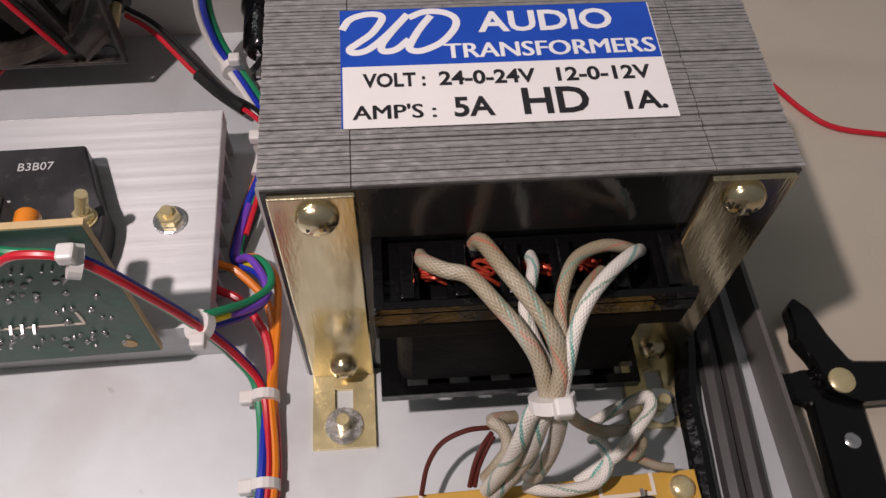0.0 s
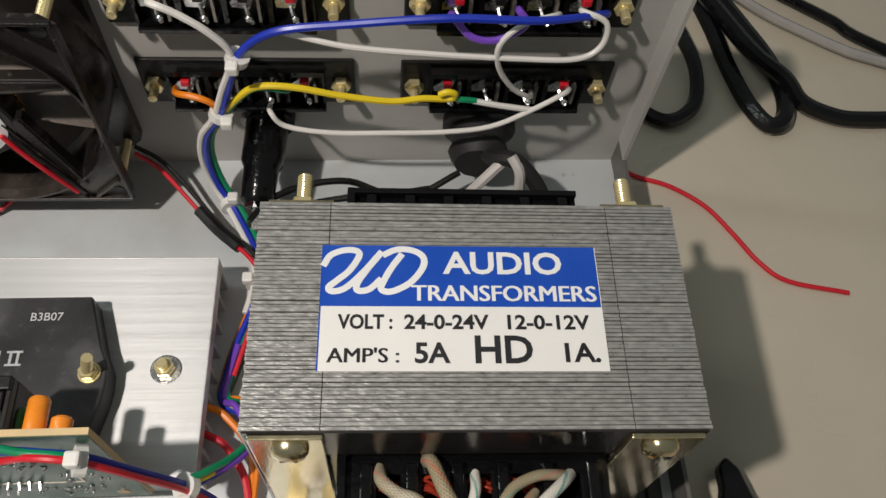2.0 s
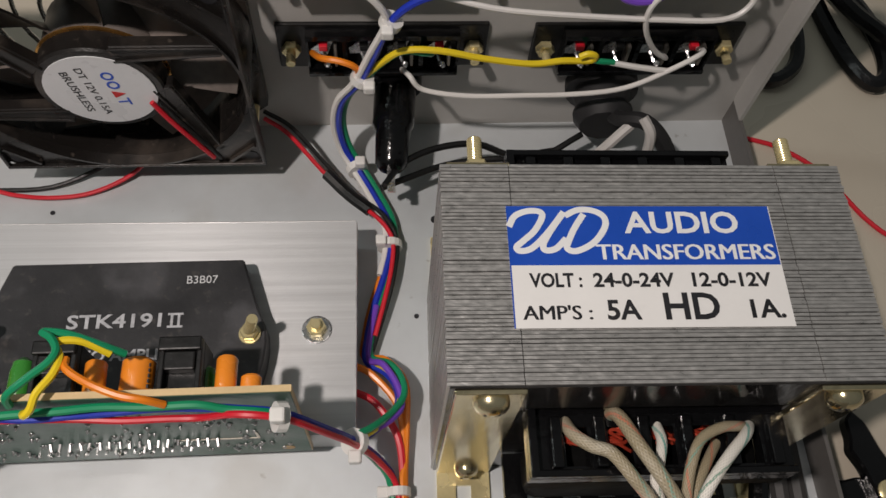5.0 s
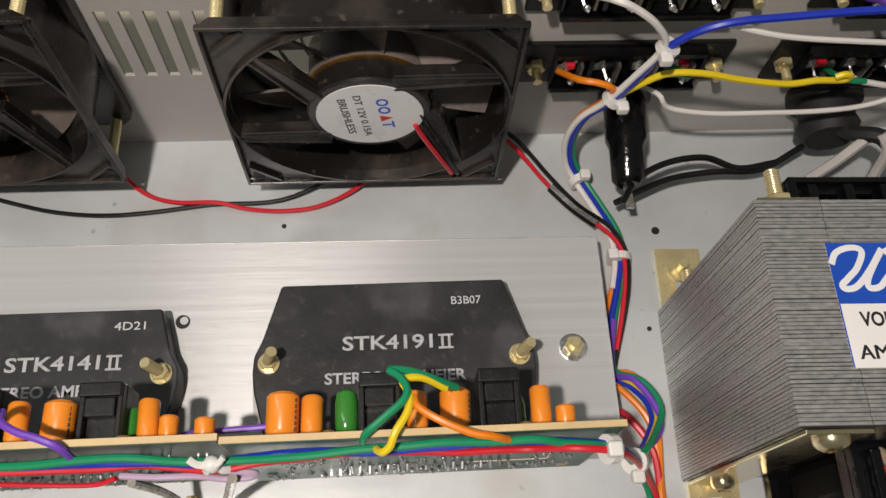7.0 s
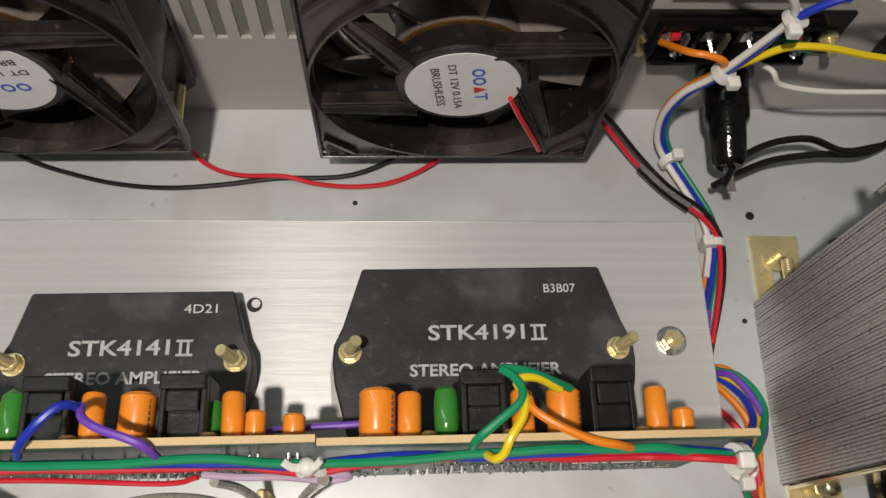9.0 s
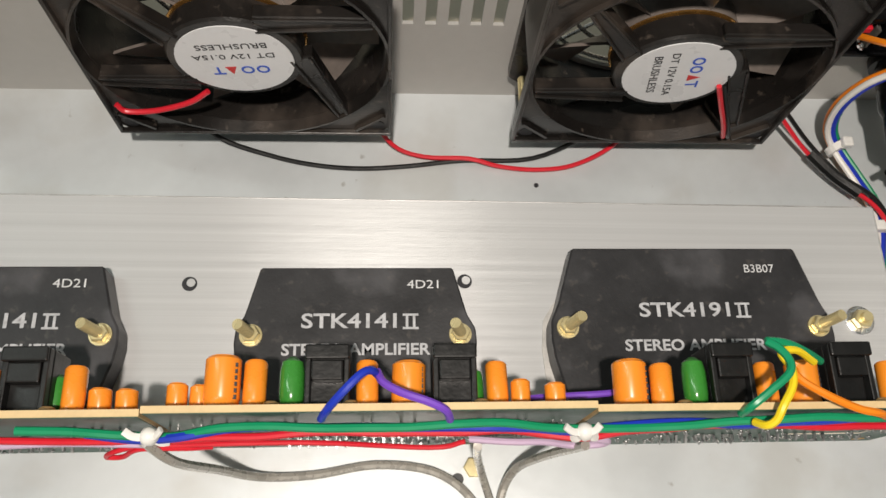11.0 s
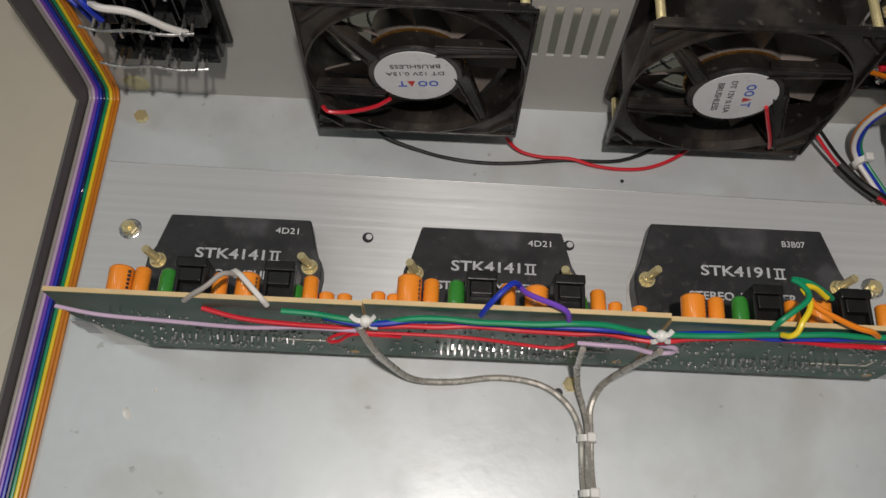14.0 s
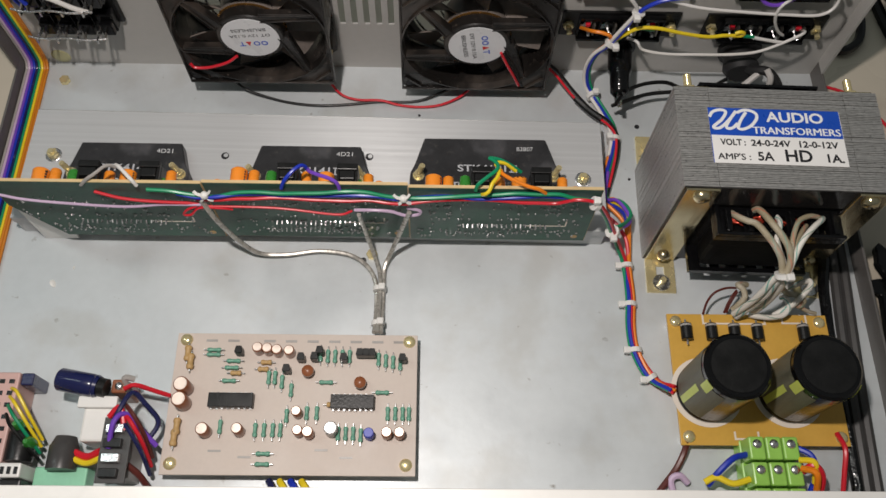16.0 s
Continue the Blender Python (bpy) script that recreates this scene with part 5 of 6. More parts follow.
cable("fan_lead", (0.0, 0.2, 0.0), [
    ([(-0.0345, 0.2290, 0.0190), (-0.0270, 0.2260, 0.0140), (-0.0170, 0.2165, 0.0075), (-0.0080, 0.2065, 0.0060), (0.0015, 0.1975, 0.0075), (0.0060, 0.1900, 0.0068), (0.0055, 0.1800, 0.0064), (0.0030, 0.1690, 0.0060), (0.0000, 0.1580, 0.0050)], 0.00075, M_RED),
    ([(-0.0345, 0.2310, 0.0200), (-0.0260, 0.2280, 0.0150), (-0.0155, 0.2180, 0.0085), (-0.0065, 0.2075, 0.0070), (0.0030, 0.1985, 0.0080), (0.0075, 0.1900, 0.0060), (0.0065, 0.1790, 0.0060), (0.0040, 0.1690, 0.0050), (0.0005, 0.1580, 0.0040), (-0.0020, 0.1500, 0.0040)], 0.00075, M_BLACKM),
    ([(-0.0150, 0.2145, 0.0075), (-0.0080, 0.2070, 0.0066), (-0.0010, 0.2005, 0.0070)], 0.0020, M_BLACKM)],
      "red and black fan wires joined in black sleeving", "wire", "fan leads")
cable("fan_hub_lead", (-0.20, 0.2125, 0.04), [([(-0.200, 0.2137, 0.0420), (-0.206, 0.2128, 0.0375), (-0.216, 0.2125, 0.0335), (-0.2240, 0.2125, 0.0330), (-0.2262, 0.2132, 0.0355)], 0.0008, M_RED)], "red wire from the fan hub to its frame", "wire", "fan hub leads")
cable("fan_hub_lead", (-0.06, 0.2125, 0.03), [([(-0.0610, 0.2137, 0.0480), (-0.0575, 0.2130, 0.0400), (-0.0525, 0.2128, 0.0290), (-0.0490, 0.2135, 0.0200)], 0.00075, M_RED), ([(-0.0590, 0.2150, 0.0470), (-0.0560, 0.2140, 0.0400), (-0.0510, 0.2138, 0.0290), (-0.0470, 0.2140, 0.0190)], 0.00075, M_BLACKM)],
      "red and black wires along a fan strut", "wire", "fan hub leads")

# flat rainbow cable along the side lip and up the back panel
rib = thing("ribbon_cable", (-0.327, 0.11, 0.0), "flat rainbow ribbon cable along the chassis edge", "cable")
for k, m in enumerate((M_GREY, M_LILAC, M_PURPLE, M_BLUE, M_NAVY, M_GREEN, M_YELLOW, M_AMBER, M_AMBER)):
    x = -0.3324 + 0.00148 * k
    part("strand", tube([(x, -0.008, 0.0012), (x, 0.06, 0.0009), (x, 0.12, 0.0012), (x, 0.18, 0.0009), (x, 0.225, 0.0010), (x, 0.2350, 0.0022), (x, 0.2380, 0.0120), (x, 0.2383, 0.05, ), (x, 0.2383, 0.103)], 0.00080, 8, 6), m, rib, smooth=True)
cable("ribbon_binding", (-0.327, 0.238, 0.06), [([(-0.333, 0.2365, 0.066), (-0.326, 0.2362, 0.067), (-0.3205, 0.2362, 0.068), (-0.314, 0.2330, 0.064), (-0.306, 0.2270, 0.060)], 0.0009, M_BLUE)], "blue wire tied round the ribbon cable", "wire")

# ---- fuse holder, strain relief and mains leads ----
fuse = thing("fuse_holder", (0.0075, 0.222, 0.018), "black cylindrical panel fuse holder with sleeved end", "fuse holder")
part("body", spin((0.0085, FY1, 0.0265), (0.0060, 0.2060, 0.0230), [(0, 0.0085), (0.12, 0.0085), (0.13, 0.0068), (0.55, 0.0066), (0.62, 0.0055), (0.95, 0.0050), (1, 0.0036)], 28), M_BLACK, fuse, smooth=True)
part("tag", box(0.0048, 0.0072, 0.1985, 0.2064, 0.0215, 0.0223), M_SILVER, fuse)
cable("fuse_lead", (0.02, 0.213, 0.01), [([(0.004, 0.2010, 0.0220), (0.010, 0.2090, 0.0220), (0.021, 0.2150, 0.0210), (0.034, 0.2170, 0.0200), (0.046, 0.2150, 0.0160), (0.060, 0.2180, 0.0140)], 0.0011, M_BLACKM),
                                         ([(0.003, 0.2030, 0.0170), (0.012, 0.2080, 0.0150), (0.024, 0.2130, 0.0140), (0.039, 0.2150, 0.0140), (0.055, 0.2160, 0.0130), (0.070, 0.2230, 0.0160)], 0.0011, M_BLACKM)],
      "two thin black wires leaving the fuse holder", "wire")
gland = thing("strain_relief", (0.077, 0.230, 0.012), "black rubber strain relief with a mains cable", "strain relief")
part("bush", spin((0.077, FY1, 0.0240), (0.076, 0.2275, 0.0230), [(0, 0.0120), (0.4, 0.0120), (0.45, 0.0095), (1, 0.0085)], 24), M_RUBBER, gland, smooth=True)
part("collar", spin((0.076, 0.2274, 0.0230), (0.0755, 0.2215, 0.0228), [(0, 0.0095), (0.3, 0.0100), (1, 0.0078)], 12), M_RUBBER, gland, smooth=True)
part("sheath", tube([(0.0765, 0.2290, 0.0235), (0.0790, 0.2200, 0.0290), (0.0850, 0.2150, 0.0340), (0.092, 0.2110, 0.0280), (0.099, 0.2060, 0.0150)], 0.0027), M_RUBBER, gland, smooth=True)
cable("mains_lead", (0.08, 0.2, 0.02), [([(0.0840, 0.2170, 0.0330), (0.0800, 0.2150, 0.0300), (0.0745, 0.2120, 0.0250), (0.0670, 0.2090, 0.0160), (0.0600, 0.2040, 0.0080)], 0.0017, M_LGREY),
                                        ([(0.0840, 0.2150, 0.0360), (0.0865, 0.2110, 0.0330), (0.0870, 0.2085, 0.0250), (0.0860, 0.2050, 0.0160), (0.0840, 0.2000, 0.0080)], 0.0017, M_LGREY)],
      "two grey mains wires rising to the transformer", "wire")
side = cable("side_cable", (0.115, 0.08, 0.0), [
    ([(0.118, 0.205, 0.0030), (0.121, 0.160, 0.0028), (0.1210, 0.120, 0.0028), (0.1185, 0.080, 0.0028), (0.1160, 0.040, 0.0028), (0.1140, -0.008, 0.0028)], 0.0027, M_DGREY),
    ([(0.113, 0.205, 0.0030), (0.1165, 0.160, 0.0028), (0.1160, 0.120, 0.0028), (0.1130, 0.080, 0.0028), (0.1110, 0.040, 0.0028), (0.1090, -0.008, 0.0028)], 0.0027, M_DGREY)],
      "two thick dark grey cables along the chassis edge", "cable")
cable("side_cable", (0.106, 0.07, 0.0), [([(0.1120, 0.150, 0.0040), (0.1115, 0.126, 0.0045), (0.1100, 0.115, 0.0050), (0.1075, 0.103, 0.0040), (0.1070, 0.090, 0.0030), (0.1060, 0.075, 0.0030), (0.1055, 0.040, 0.0030), (0.1045, -0.008, 0.0030)], 0.0028, M_BLACK)],
      "shiny black sleeved cable beside the power board", "cable")

# braided secondary leads
braid = thing("secondary_leads", (0.065, 0.10, 0.0), "cotton-braided transformer leads gathered by a cable tie", "cable")
knot = (0.0635, 0.0859, 0.0555)
for path, r, m in (
        ([(0.0426, 0.1158, 0.0585), (0.0434, 0.1116, 0.063), (0.0466, 0.1085, 0.065), (0.0507, 0.1066, 0.0655), (0.0549, 0.101, 0.065), (0.0587, 0.0962, 0.063), (0.0615, 0.0917, 0.06), (0.0627, 0.0868, 0.056)], 0.0015, M_BRAIDB),
        ([(0.053, 0.1169, 0.0585), (0.0541, 0.1152, 0.063), (0.0564, 0.1081, 0.0665), (0.0602, 0.1008, 0.067), (0.0635, 0.0952, 0.065), (0.0651, 0.0903, 0.061), (0.064, 0.0862, 0.057)], 0.0016, M_BRAIDB),
        ([(0.0635, 0.1138, 0.059), (0.0631, 0.1094, 0.062), (0.0612, 0.1039, 0.063), (0.0602, 0.101, 0.062), (0.0615, 0.0957, 0.06), (0.0639, 0.0908, 0.057), (0.0639, 0.087, 0.055)], 0.0012, M_BRAID),
        ([(0.0836, 0.1123, 0.06), (0.0801, 0.1119, 0.063), (0.0756, 0.1112, 0.065), (0.0704, 0.1086, 0.066), (0.0672, 0.1036, 0.0665), (0.0657, 0.0984, 0.065), (0.0657, 0.0938, 0.062), (0.0652, 0.0892, 0.059), (0.0642, 0.0862, 0.0555)], 0.0012, M_BRAIDB),
        ([(0.0843, 0.1126, 0.06), (0.0814, 0.1097, 0.064), (0.0759, 0.105, 0.0665), (0.071, 0.0999, 0.067), (0.0681, 0.0955, 0.065), (0.0664, 0.0911, 0.062), (0.0651, 0.0864, 0.0565)], 0.0013, M_BRAID),
        ([(0.0764, 0.1093, 0.059), (0.0723, 0.1046, 0.062), (0.069, 0.1001, 0.063), (0.0671, 0.0957, 0.062), (0.0661, 0.0911, 0.059), (0.0648, 0.087, 0.055)], 0.0012, M_BRAIDB),
        ([(0.0631, 0.0865, 0.055), (0.0604, 0.0856, 0.051), (0.0589, 0.0835, 0.042), (0.0576, 0.0826, 0.03), (0.0546, 0.0823, 0.014)], 0.0016, M_BRAID),
        ([(0.064, 0.0868, 0.054), (0.0626, 0.0851, 0.048), (0.0616, 0.0832, 0.038), (0.0602, 0.0828, 0.026), (0.0562, 0.0815, 0.012)], 0.0016, M_BRAID),
        ([(0.0646, 0.086, 0.055), (0.0658, 0.0849, 0.048), (0.0664, 0.084, 0.034), (0.0653, 0.0835, 0.018), (0.0644, 0.0849, 0.012)], 0.0016, M_BRAID),
        ([(0.0659, 0.0863, 0.053), (0.0728, 0.0899, 0.032), (0.0805, 0.0911, 0.02), (0.0864, 0.0912, 0.018), (0.09, 0.0892, 0.016), (0.088, 0.0865, 0.015), (0.0871, 0.0883, 0.012)], 0.0014, M_BRAIDB),
        ([(0.0749, 0.0824, 0.012), (0.0803, 0.0849, 0.015), (0.0841, 0.0867, 0.017), (0.0881, 0.0904, 0.02), (0.0919, 0.0944, 0.021), (0.0923, 0.0976, 0.021), (0.0886, 0.0975, 0.018), (0.0834, 0.0962, 0.015), (0.0792, 0.0945, 0.014)], 0.0014, M_BRAID),
        ([(0.0794, 0.0916, 0.014), (0.0811, 0.09, 0.016), (0.0817, 0.0853, 0.016), (0.0788, 0.0816, 0.015), (0.0726, 0.0806, 0.014), (0.0668, 0.0814, 0.013), (0.0634, 0.083, 0.011)], 0.0014, M_BRAID),
        ([(0.0629, 0.0976, 0.015), (0.0573, 0.0963, 0.018), (0.0596, 0.0937, 0.018), (0.06, 0.09, 0.017), (0.0574, 0.087, 0.015), (0.0547, 0.0851, 0.012)], 0.0015, M_BRAIDB),
        ([(0.087, 0.0888, 0.013), (0.0896, 0.0862, 0.013), (0.0935, 0.0846, 0.012), (0.0972, 0.0841, 0.011)], 0.001, M_BRAIDB),
):
    part("lead", tube(path, r, 12), m, braid, smooth=True)
tie_ring(knot, (-0.1, 0.75, 0.6), 0.0036, braid, (0.2, -0.6, 0.8))
cable("primary_tail", (0.045, 0.09, 0.0), [([(0.0569, 0.0954, 0.0160), (0.0514, 0.0948, 0.0170), (0.0458, 0.0928, 0.0160), (0.0424, 0.0890, 0.0130), (0.0406, 0.0836, 0.0095)], 0.0006, M_BROWN),
                                           ([(0.0573, 0.0945, 0.0150), (0.0545, 0.0912, 0.0150), (0.0527, 0.0881, 0.0130), (0.0514, 0.0845, 0.0095)], 0.0006, M_BROWN), ([(0.0576, 0.0937, 0.0150), (0.0553, 0.0906, 0.0140), (0.0535, 0.0875, 0.0120), (0.0525, 0.0844, 0.0095)], 0.0006, M_BROWN)],
      "thin brown wires curving into the power board", "wire")


# ---- power supply board ----
SX0, SX1, SY0, SY1, SZ = 0.0225, 0.1030, 0.0185, 0.0840, 0.0085
ps = thing("power_board", ((SX0 + SX1) / 2, (SY0 + SY1) / 2, 0.0), "yellow-brown power supply board on spacers", "circuit board")
part("laminate", box(SX0, SX1, SY0, SY1, SZ - 0.0016, SZ, 0.0002), M_PCBY, ps)
for x in (SX0 + 0.004, SX1 - 0.004):
    for y in (SY0 + 0.004, SY1 - 0.004):
        part("spacer", rod((x, y, 0.0), (x, y, SZ - 0.0017), 0.0028), M_PWHITE, ps)
        part("screw", screw_head((x, y, SZ + 0.0001), (0, 0, 1), 0.0030, 0.0018), M_BRASS, ps, smooth=True)


def outline_bar(x0, x1, y0, y1, w=0.0009):
    b = box(x0, x1, y0, y0 + w, SZ + 0.0001, SZ + 0.0003)
    join(b, box(x0, x0 + w, y0 + w, y1, SZ + 0.0001, SZ + 0.0003))
    join(b, box(x1 - w, x1, y0 + w, y1, SZ + 0.0001, SZ + 0.0003))
    return b


part("printed_outline", outline_bar(0.0400, 0.0720, 0.0785, 0.0840), M_SILK, ps)
part("printed_outline", outline_bar(0.0800, 0.0930, 0.0790, 0.0840), M_SILK, ps)
part("printed_outline", outline_bar(0.0480, 0.0600, 0.0210, 0.0250), M_SILK, ps)
for x in (0.0305, 0.0430, 0.0545, 0.0660, 0.0890):
    t = thing("rectifier_diode", (x, 0.0735, SZ), "black rectifier diode standing on the power board", "diode", "rectifier diodes")
    part("body", rod((x, 0.0695, SZ + 0.0030), (x, 0.0778, SZ + 0.0030), 0.0028, 16), M_BLACKM, t, smooth=True)
    part("band", spin((x, 0.0762, SZ + 0.0030), (x, 0.0772, SZ + 0.0030), [(0, 0.00285), (1, 0.00285)], 16), M_GREY, t)
    for y0, y1 in ((0.0668, 0.0695), (0.0778, 0.0800)):
        part("lead", rod((x, y0, SZ + 0.0030), (x, y1, SZ + 0.0030), 0.0005, 6), M_SILVER, t)
for x, y in ((0.0375, 0.0440), (0.0770, 0.0440)):
    t = thing("filter_capacitor", (x, y, SZ), "large black electrolytic filter capacitor with yellow marks", "capacitor", "filter capacitors")
    tin = part("can", spin((x, y, SZ + 0.0002), (x, y, SZ + 0.045), [(0, 0.0146), (0.02, 0.0150), (0.05, 0.0150), (0.07, 0.0144), (0.10, 0.0150), (0.97, 0.0150), (1, 0.0138)], 40), M_BLACK, t, smooth=True)
    part("end_disc", spin((x, y, SZ + 0.0451), (x, y, SZ + 0.0454), [(0, 0.0122), (1, 0.0120)], 40), M_BLACKM, t)
    part("base_ring", spin((x, y, SZ + 0.00005), (x, y, SZ + 0.0003), [(0, 0.0172), (1, 0.0172)], 40), M_SILK, t, "white printed ring")
    wrap = bmesh.new()
    for j in range(18):
        a, e = radians(138 + 6 * j), radians(144 + 6 * j)
        wrap.faces.new([wrap.verts.new((x + 0.01515 * math.cos(q), y + 0.01515 * math.sin(q), SZ + z)) for q, z in ((a, 0.005), (e, 0.005), (e, 0.0405), (a, 0.0405))])
    part("printed_wrap", wrap, M_OLIVE, tin, "faded olive printed wrap")
    for a0, z0, z1, span in ((-158, 0.034, 0.0435, 0.30), (-70, 0.0395, 0.0435, 0.7), (-165, 0.006, 0.030, 0.22)):
        b = bmesh.new()
        for j in range(6):
            a, e = radians(a0) + span * j / 6, radians(a0) + span * (j + 1) / 6
            v = [b.verts.new((x + 0.0154 * math.cos(q), y + 0.0154 * math.sin(q), SZ + z)) for q, z in ((a, z0), (e, z0), (e, z1), (a, z1))]
            b.faces.new(v)
        part("yellow_mark", b, M_LIME, tin)
t = thing("terminal_strip", (0.058, 0.012, 0.0), "light green screw terminal strip with coloured wires", "terminal block")
for r in range(3):
    for k in range(3):
        x, y = 0.0500 + 0.0078 * k, 0.0205 - 0.0115 * r
        c = part("cell", box(x, x + 0.0072, y - 0.0105, y, 0.0090, 0.0200, 0.0008), M_LGREEN, t)
        part("screw", screw_head((x + 0.0036, y - 0.0035, 0.0201), (0, 0, 1), 0.0022, 0.0012), M_SILVER, c, smooth=True)
part("base", box(0.0495, 0.0735, -0.0105, 0.0210, 0.0002, 0.0088, 0.0008), M_LGREEN, t)
cable("front_wires", (0.07, 0.01, 0.0), [
    ([(0.0740, 0.0160, 0.0160), (0.0790, 0.0120, 0.0180), (0.0800, 0.0040, 0.0160), (0.0770, -0.0060, 0.0100)], 0.0014, M_BLUE),
    ([(0.0730, 0.0050, 0.0190), (0.0770, 0.0070, 0.0230), (0.0810, 0.0020, 0.0200), (0.0800, -0.0080, 0.0120)], 0.0016, M_RED),
    ([(0.0720, 0.0060, 0.0210), (0.0760, 0.0030, 0.0260), (0.0780, -0.0040, 0.0180)], 0.0015, M_ORANGEW),
    ([(0.0720, 0.0100, 0.0200), (0.0770, 0.0080, 0.0240), (0.0780, 0.0000, 0.0180)], 0.0014, M_YELLOW),
    ([(0.0500, 0.0130, 0.0150), (0.0430, 0.0110, 0.0170), (0.0360, 0.0050, 0.0150), (0.0320, 0.0000, 0.0100)], 0.0015, M_BLUE),
    ([(0.0500, 0.0020, 0.0150), (0.0420, 0.0000, 0.0150), (0.0350, 0.0030, 0.0140), (0.0300, 0.0010, 0.0120)], 0.0015, M_YELLOW),
    ([(0.0960, 0.0240, 0.0110), (0.0965, 0.0160, 0.0150), (0.0955, 0.0060, 0.0120), (0.0950, -0.0060, 0.0060)], 0.0012, M_RED),
    ([(0.0260, 0.0230, 0.0090), (0.0245, 0.0160, 0.0050), (0.0200, 0.0080, 0.0030), (0.0130, 0.0000, 0.0030), (0.008, -0.006, 0.003)], 0.0016, M_BROWN),
    ([(0.0250, 0.0020, 0.0030), (0.0210, 0.0050, 0.0050), (0.0170, 0.0030, 0.0040), (0.0180, -0.0040, 0.0030)], 0.0016, M_LILAC)],
      "tangle of coloured wires at the terminal strip", "wire")

# ---- preamplifier board ----
AX0, AX1, AY0, AY1, AZ = -0.2195, -0.1025, 0.0028, 0.0705, 0.0105
pre = thing("preamplifier_board", ((AX0 + AX1) / 2, (AY0 + AY1) / 2, 0.0), "pale pink preamplifier board with many small components", "circuit board")
part("laminate", box(AX0, AX1, AY0, AY1, AZ - 0.0016, AZ, 0.0002), M_PCBP, pre)
for x, y in ((AX0 + 0.0045, AY1 - 0.0035), (AX1 - 0.0040, AY1 - 0.0035), (AX0 + 0.0045, AY0 + 0.0050), (AX1 - 0.0045, AY0 + 0.0050)):
    part("spacer", rod((x, y, 0), (x, y, AZ - 0.0017), 0.0028), M_PWHITE, pre)
    part("screw", screw_head((x, y, AZ + 0.0001), (0, 0, 1), 0.0030, 0.0018), M_BRASS, pre, smooth=True)


def on_board(u, v):
    """Board place from shares of its width and depth, from the back edge."""
    return AX0 + u * (AX1 - AX0), AY1 - v * (AY1 - AY0)


for k in range(9):
    x, y = on_board(0.12 + 0.09 * k + (0.06 if k > 1 else 0), 0.055)
    part("print_bar", box(x, x + 0.0055, y - 0.0006, y + 0.0006, AZ + 0.00005, AZ + 0.0002), M_GREY, pre)
for u, v in ((0.30, 0.88), (0.60, 0.83), (0.18, 0.84), (0.70, 0.88)):
    x, y = on_board(u, v)
    part("print_bar", box(x, x + 0.006, y - 0.0005, y + 0.0005, AZ + 0.00005, AZ + 0.0002), M_GREY, pre)


def resistor(u, v, m=M_RESG, along_x=False, ln=0.0065, r=0.0011):
    x, y = on_board(u, v)
    d = Vector((1, 0, 0)) if along_x else Vector((0, 1, 0))
    c = Vector((x, y, AZ + r + 0.0003))
    t = thing("resistor", (x, y, AZ), "small green-bodied resistor on the pale board" if m is M_RESG else "small tan component on the pale board", "resistor", "board resistors")
    part("body", spin(c - d * ln / 2, c + d * ln / 2, [(0, r * 0.7), (0.1, r), (0.25, r), (0.32, r * 0.8), (0.68, r * 0.8), (0.75, r), (0.9, r), (1, r * 0.7)], 10), m, t, smooth=True)
    part("lead", rod(c - d * (ln / 2 + 0.0018), c + d * (ln / 2 + 0.0018), 0.0003, 6), M_SILVER, t)


for u, v, a in ((0.16, 0.13, True), (0.16, 0.165, True), (0.24, 0.26, True), (0.235, 0.355, True), (0.48, 0.60, False), (0.49, 0.42, False), (0.395, 0.33, False), (0.42, 0.33, False), (0.45, 0.36, False),
                (0.60, 0.16, False), (0.63, 0.17, False), (0.66, 0.17, False), (0.69, 0.17, False), (0.72, 0.17, False), (0.84, 0.19, False), (0.87, 0.20, False), (0.90, 0.21, False), (0.93, 0.22, False),
                (0.63, 0.36, True), (0.86, 0.43, True), (0.885, 0.58, False), (0.915, 0.58, False), (0.945, 0.58, False), (0.97, 0.58, False), (0.36, 0.70, False), (0.395, 0.70, False), (0.43, 0.70, False), (0.46, 0.70, False),
                (0.56, 0.58, False), (0.60, 0.58, False), (0.69, 0.72, False), (0.72, 0.72, False), (0.75, 0.72, False), (0.78, 0.73, False), (0.22, 0.68, False), (0.40, 0.86, True), (0.40, 0.93, True), (0.245, 0.21, True)):
    resistor(u, v, M_RESG, a)
for u, v in ((0.38, 0.22), (0.37, 0.27), (0.26, 0.30), (0.66, 0.52)):
    resistor(u, v, M_CERAM, True, 0.0050, 0.0013)
for u, v in ((0.055, 0.16), (0.07, 0.22), (0.05, 0.68), (0.045, 0.76)):
    resistor(u, v, M_CERAM, False, 0.0075, 0.0018)
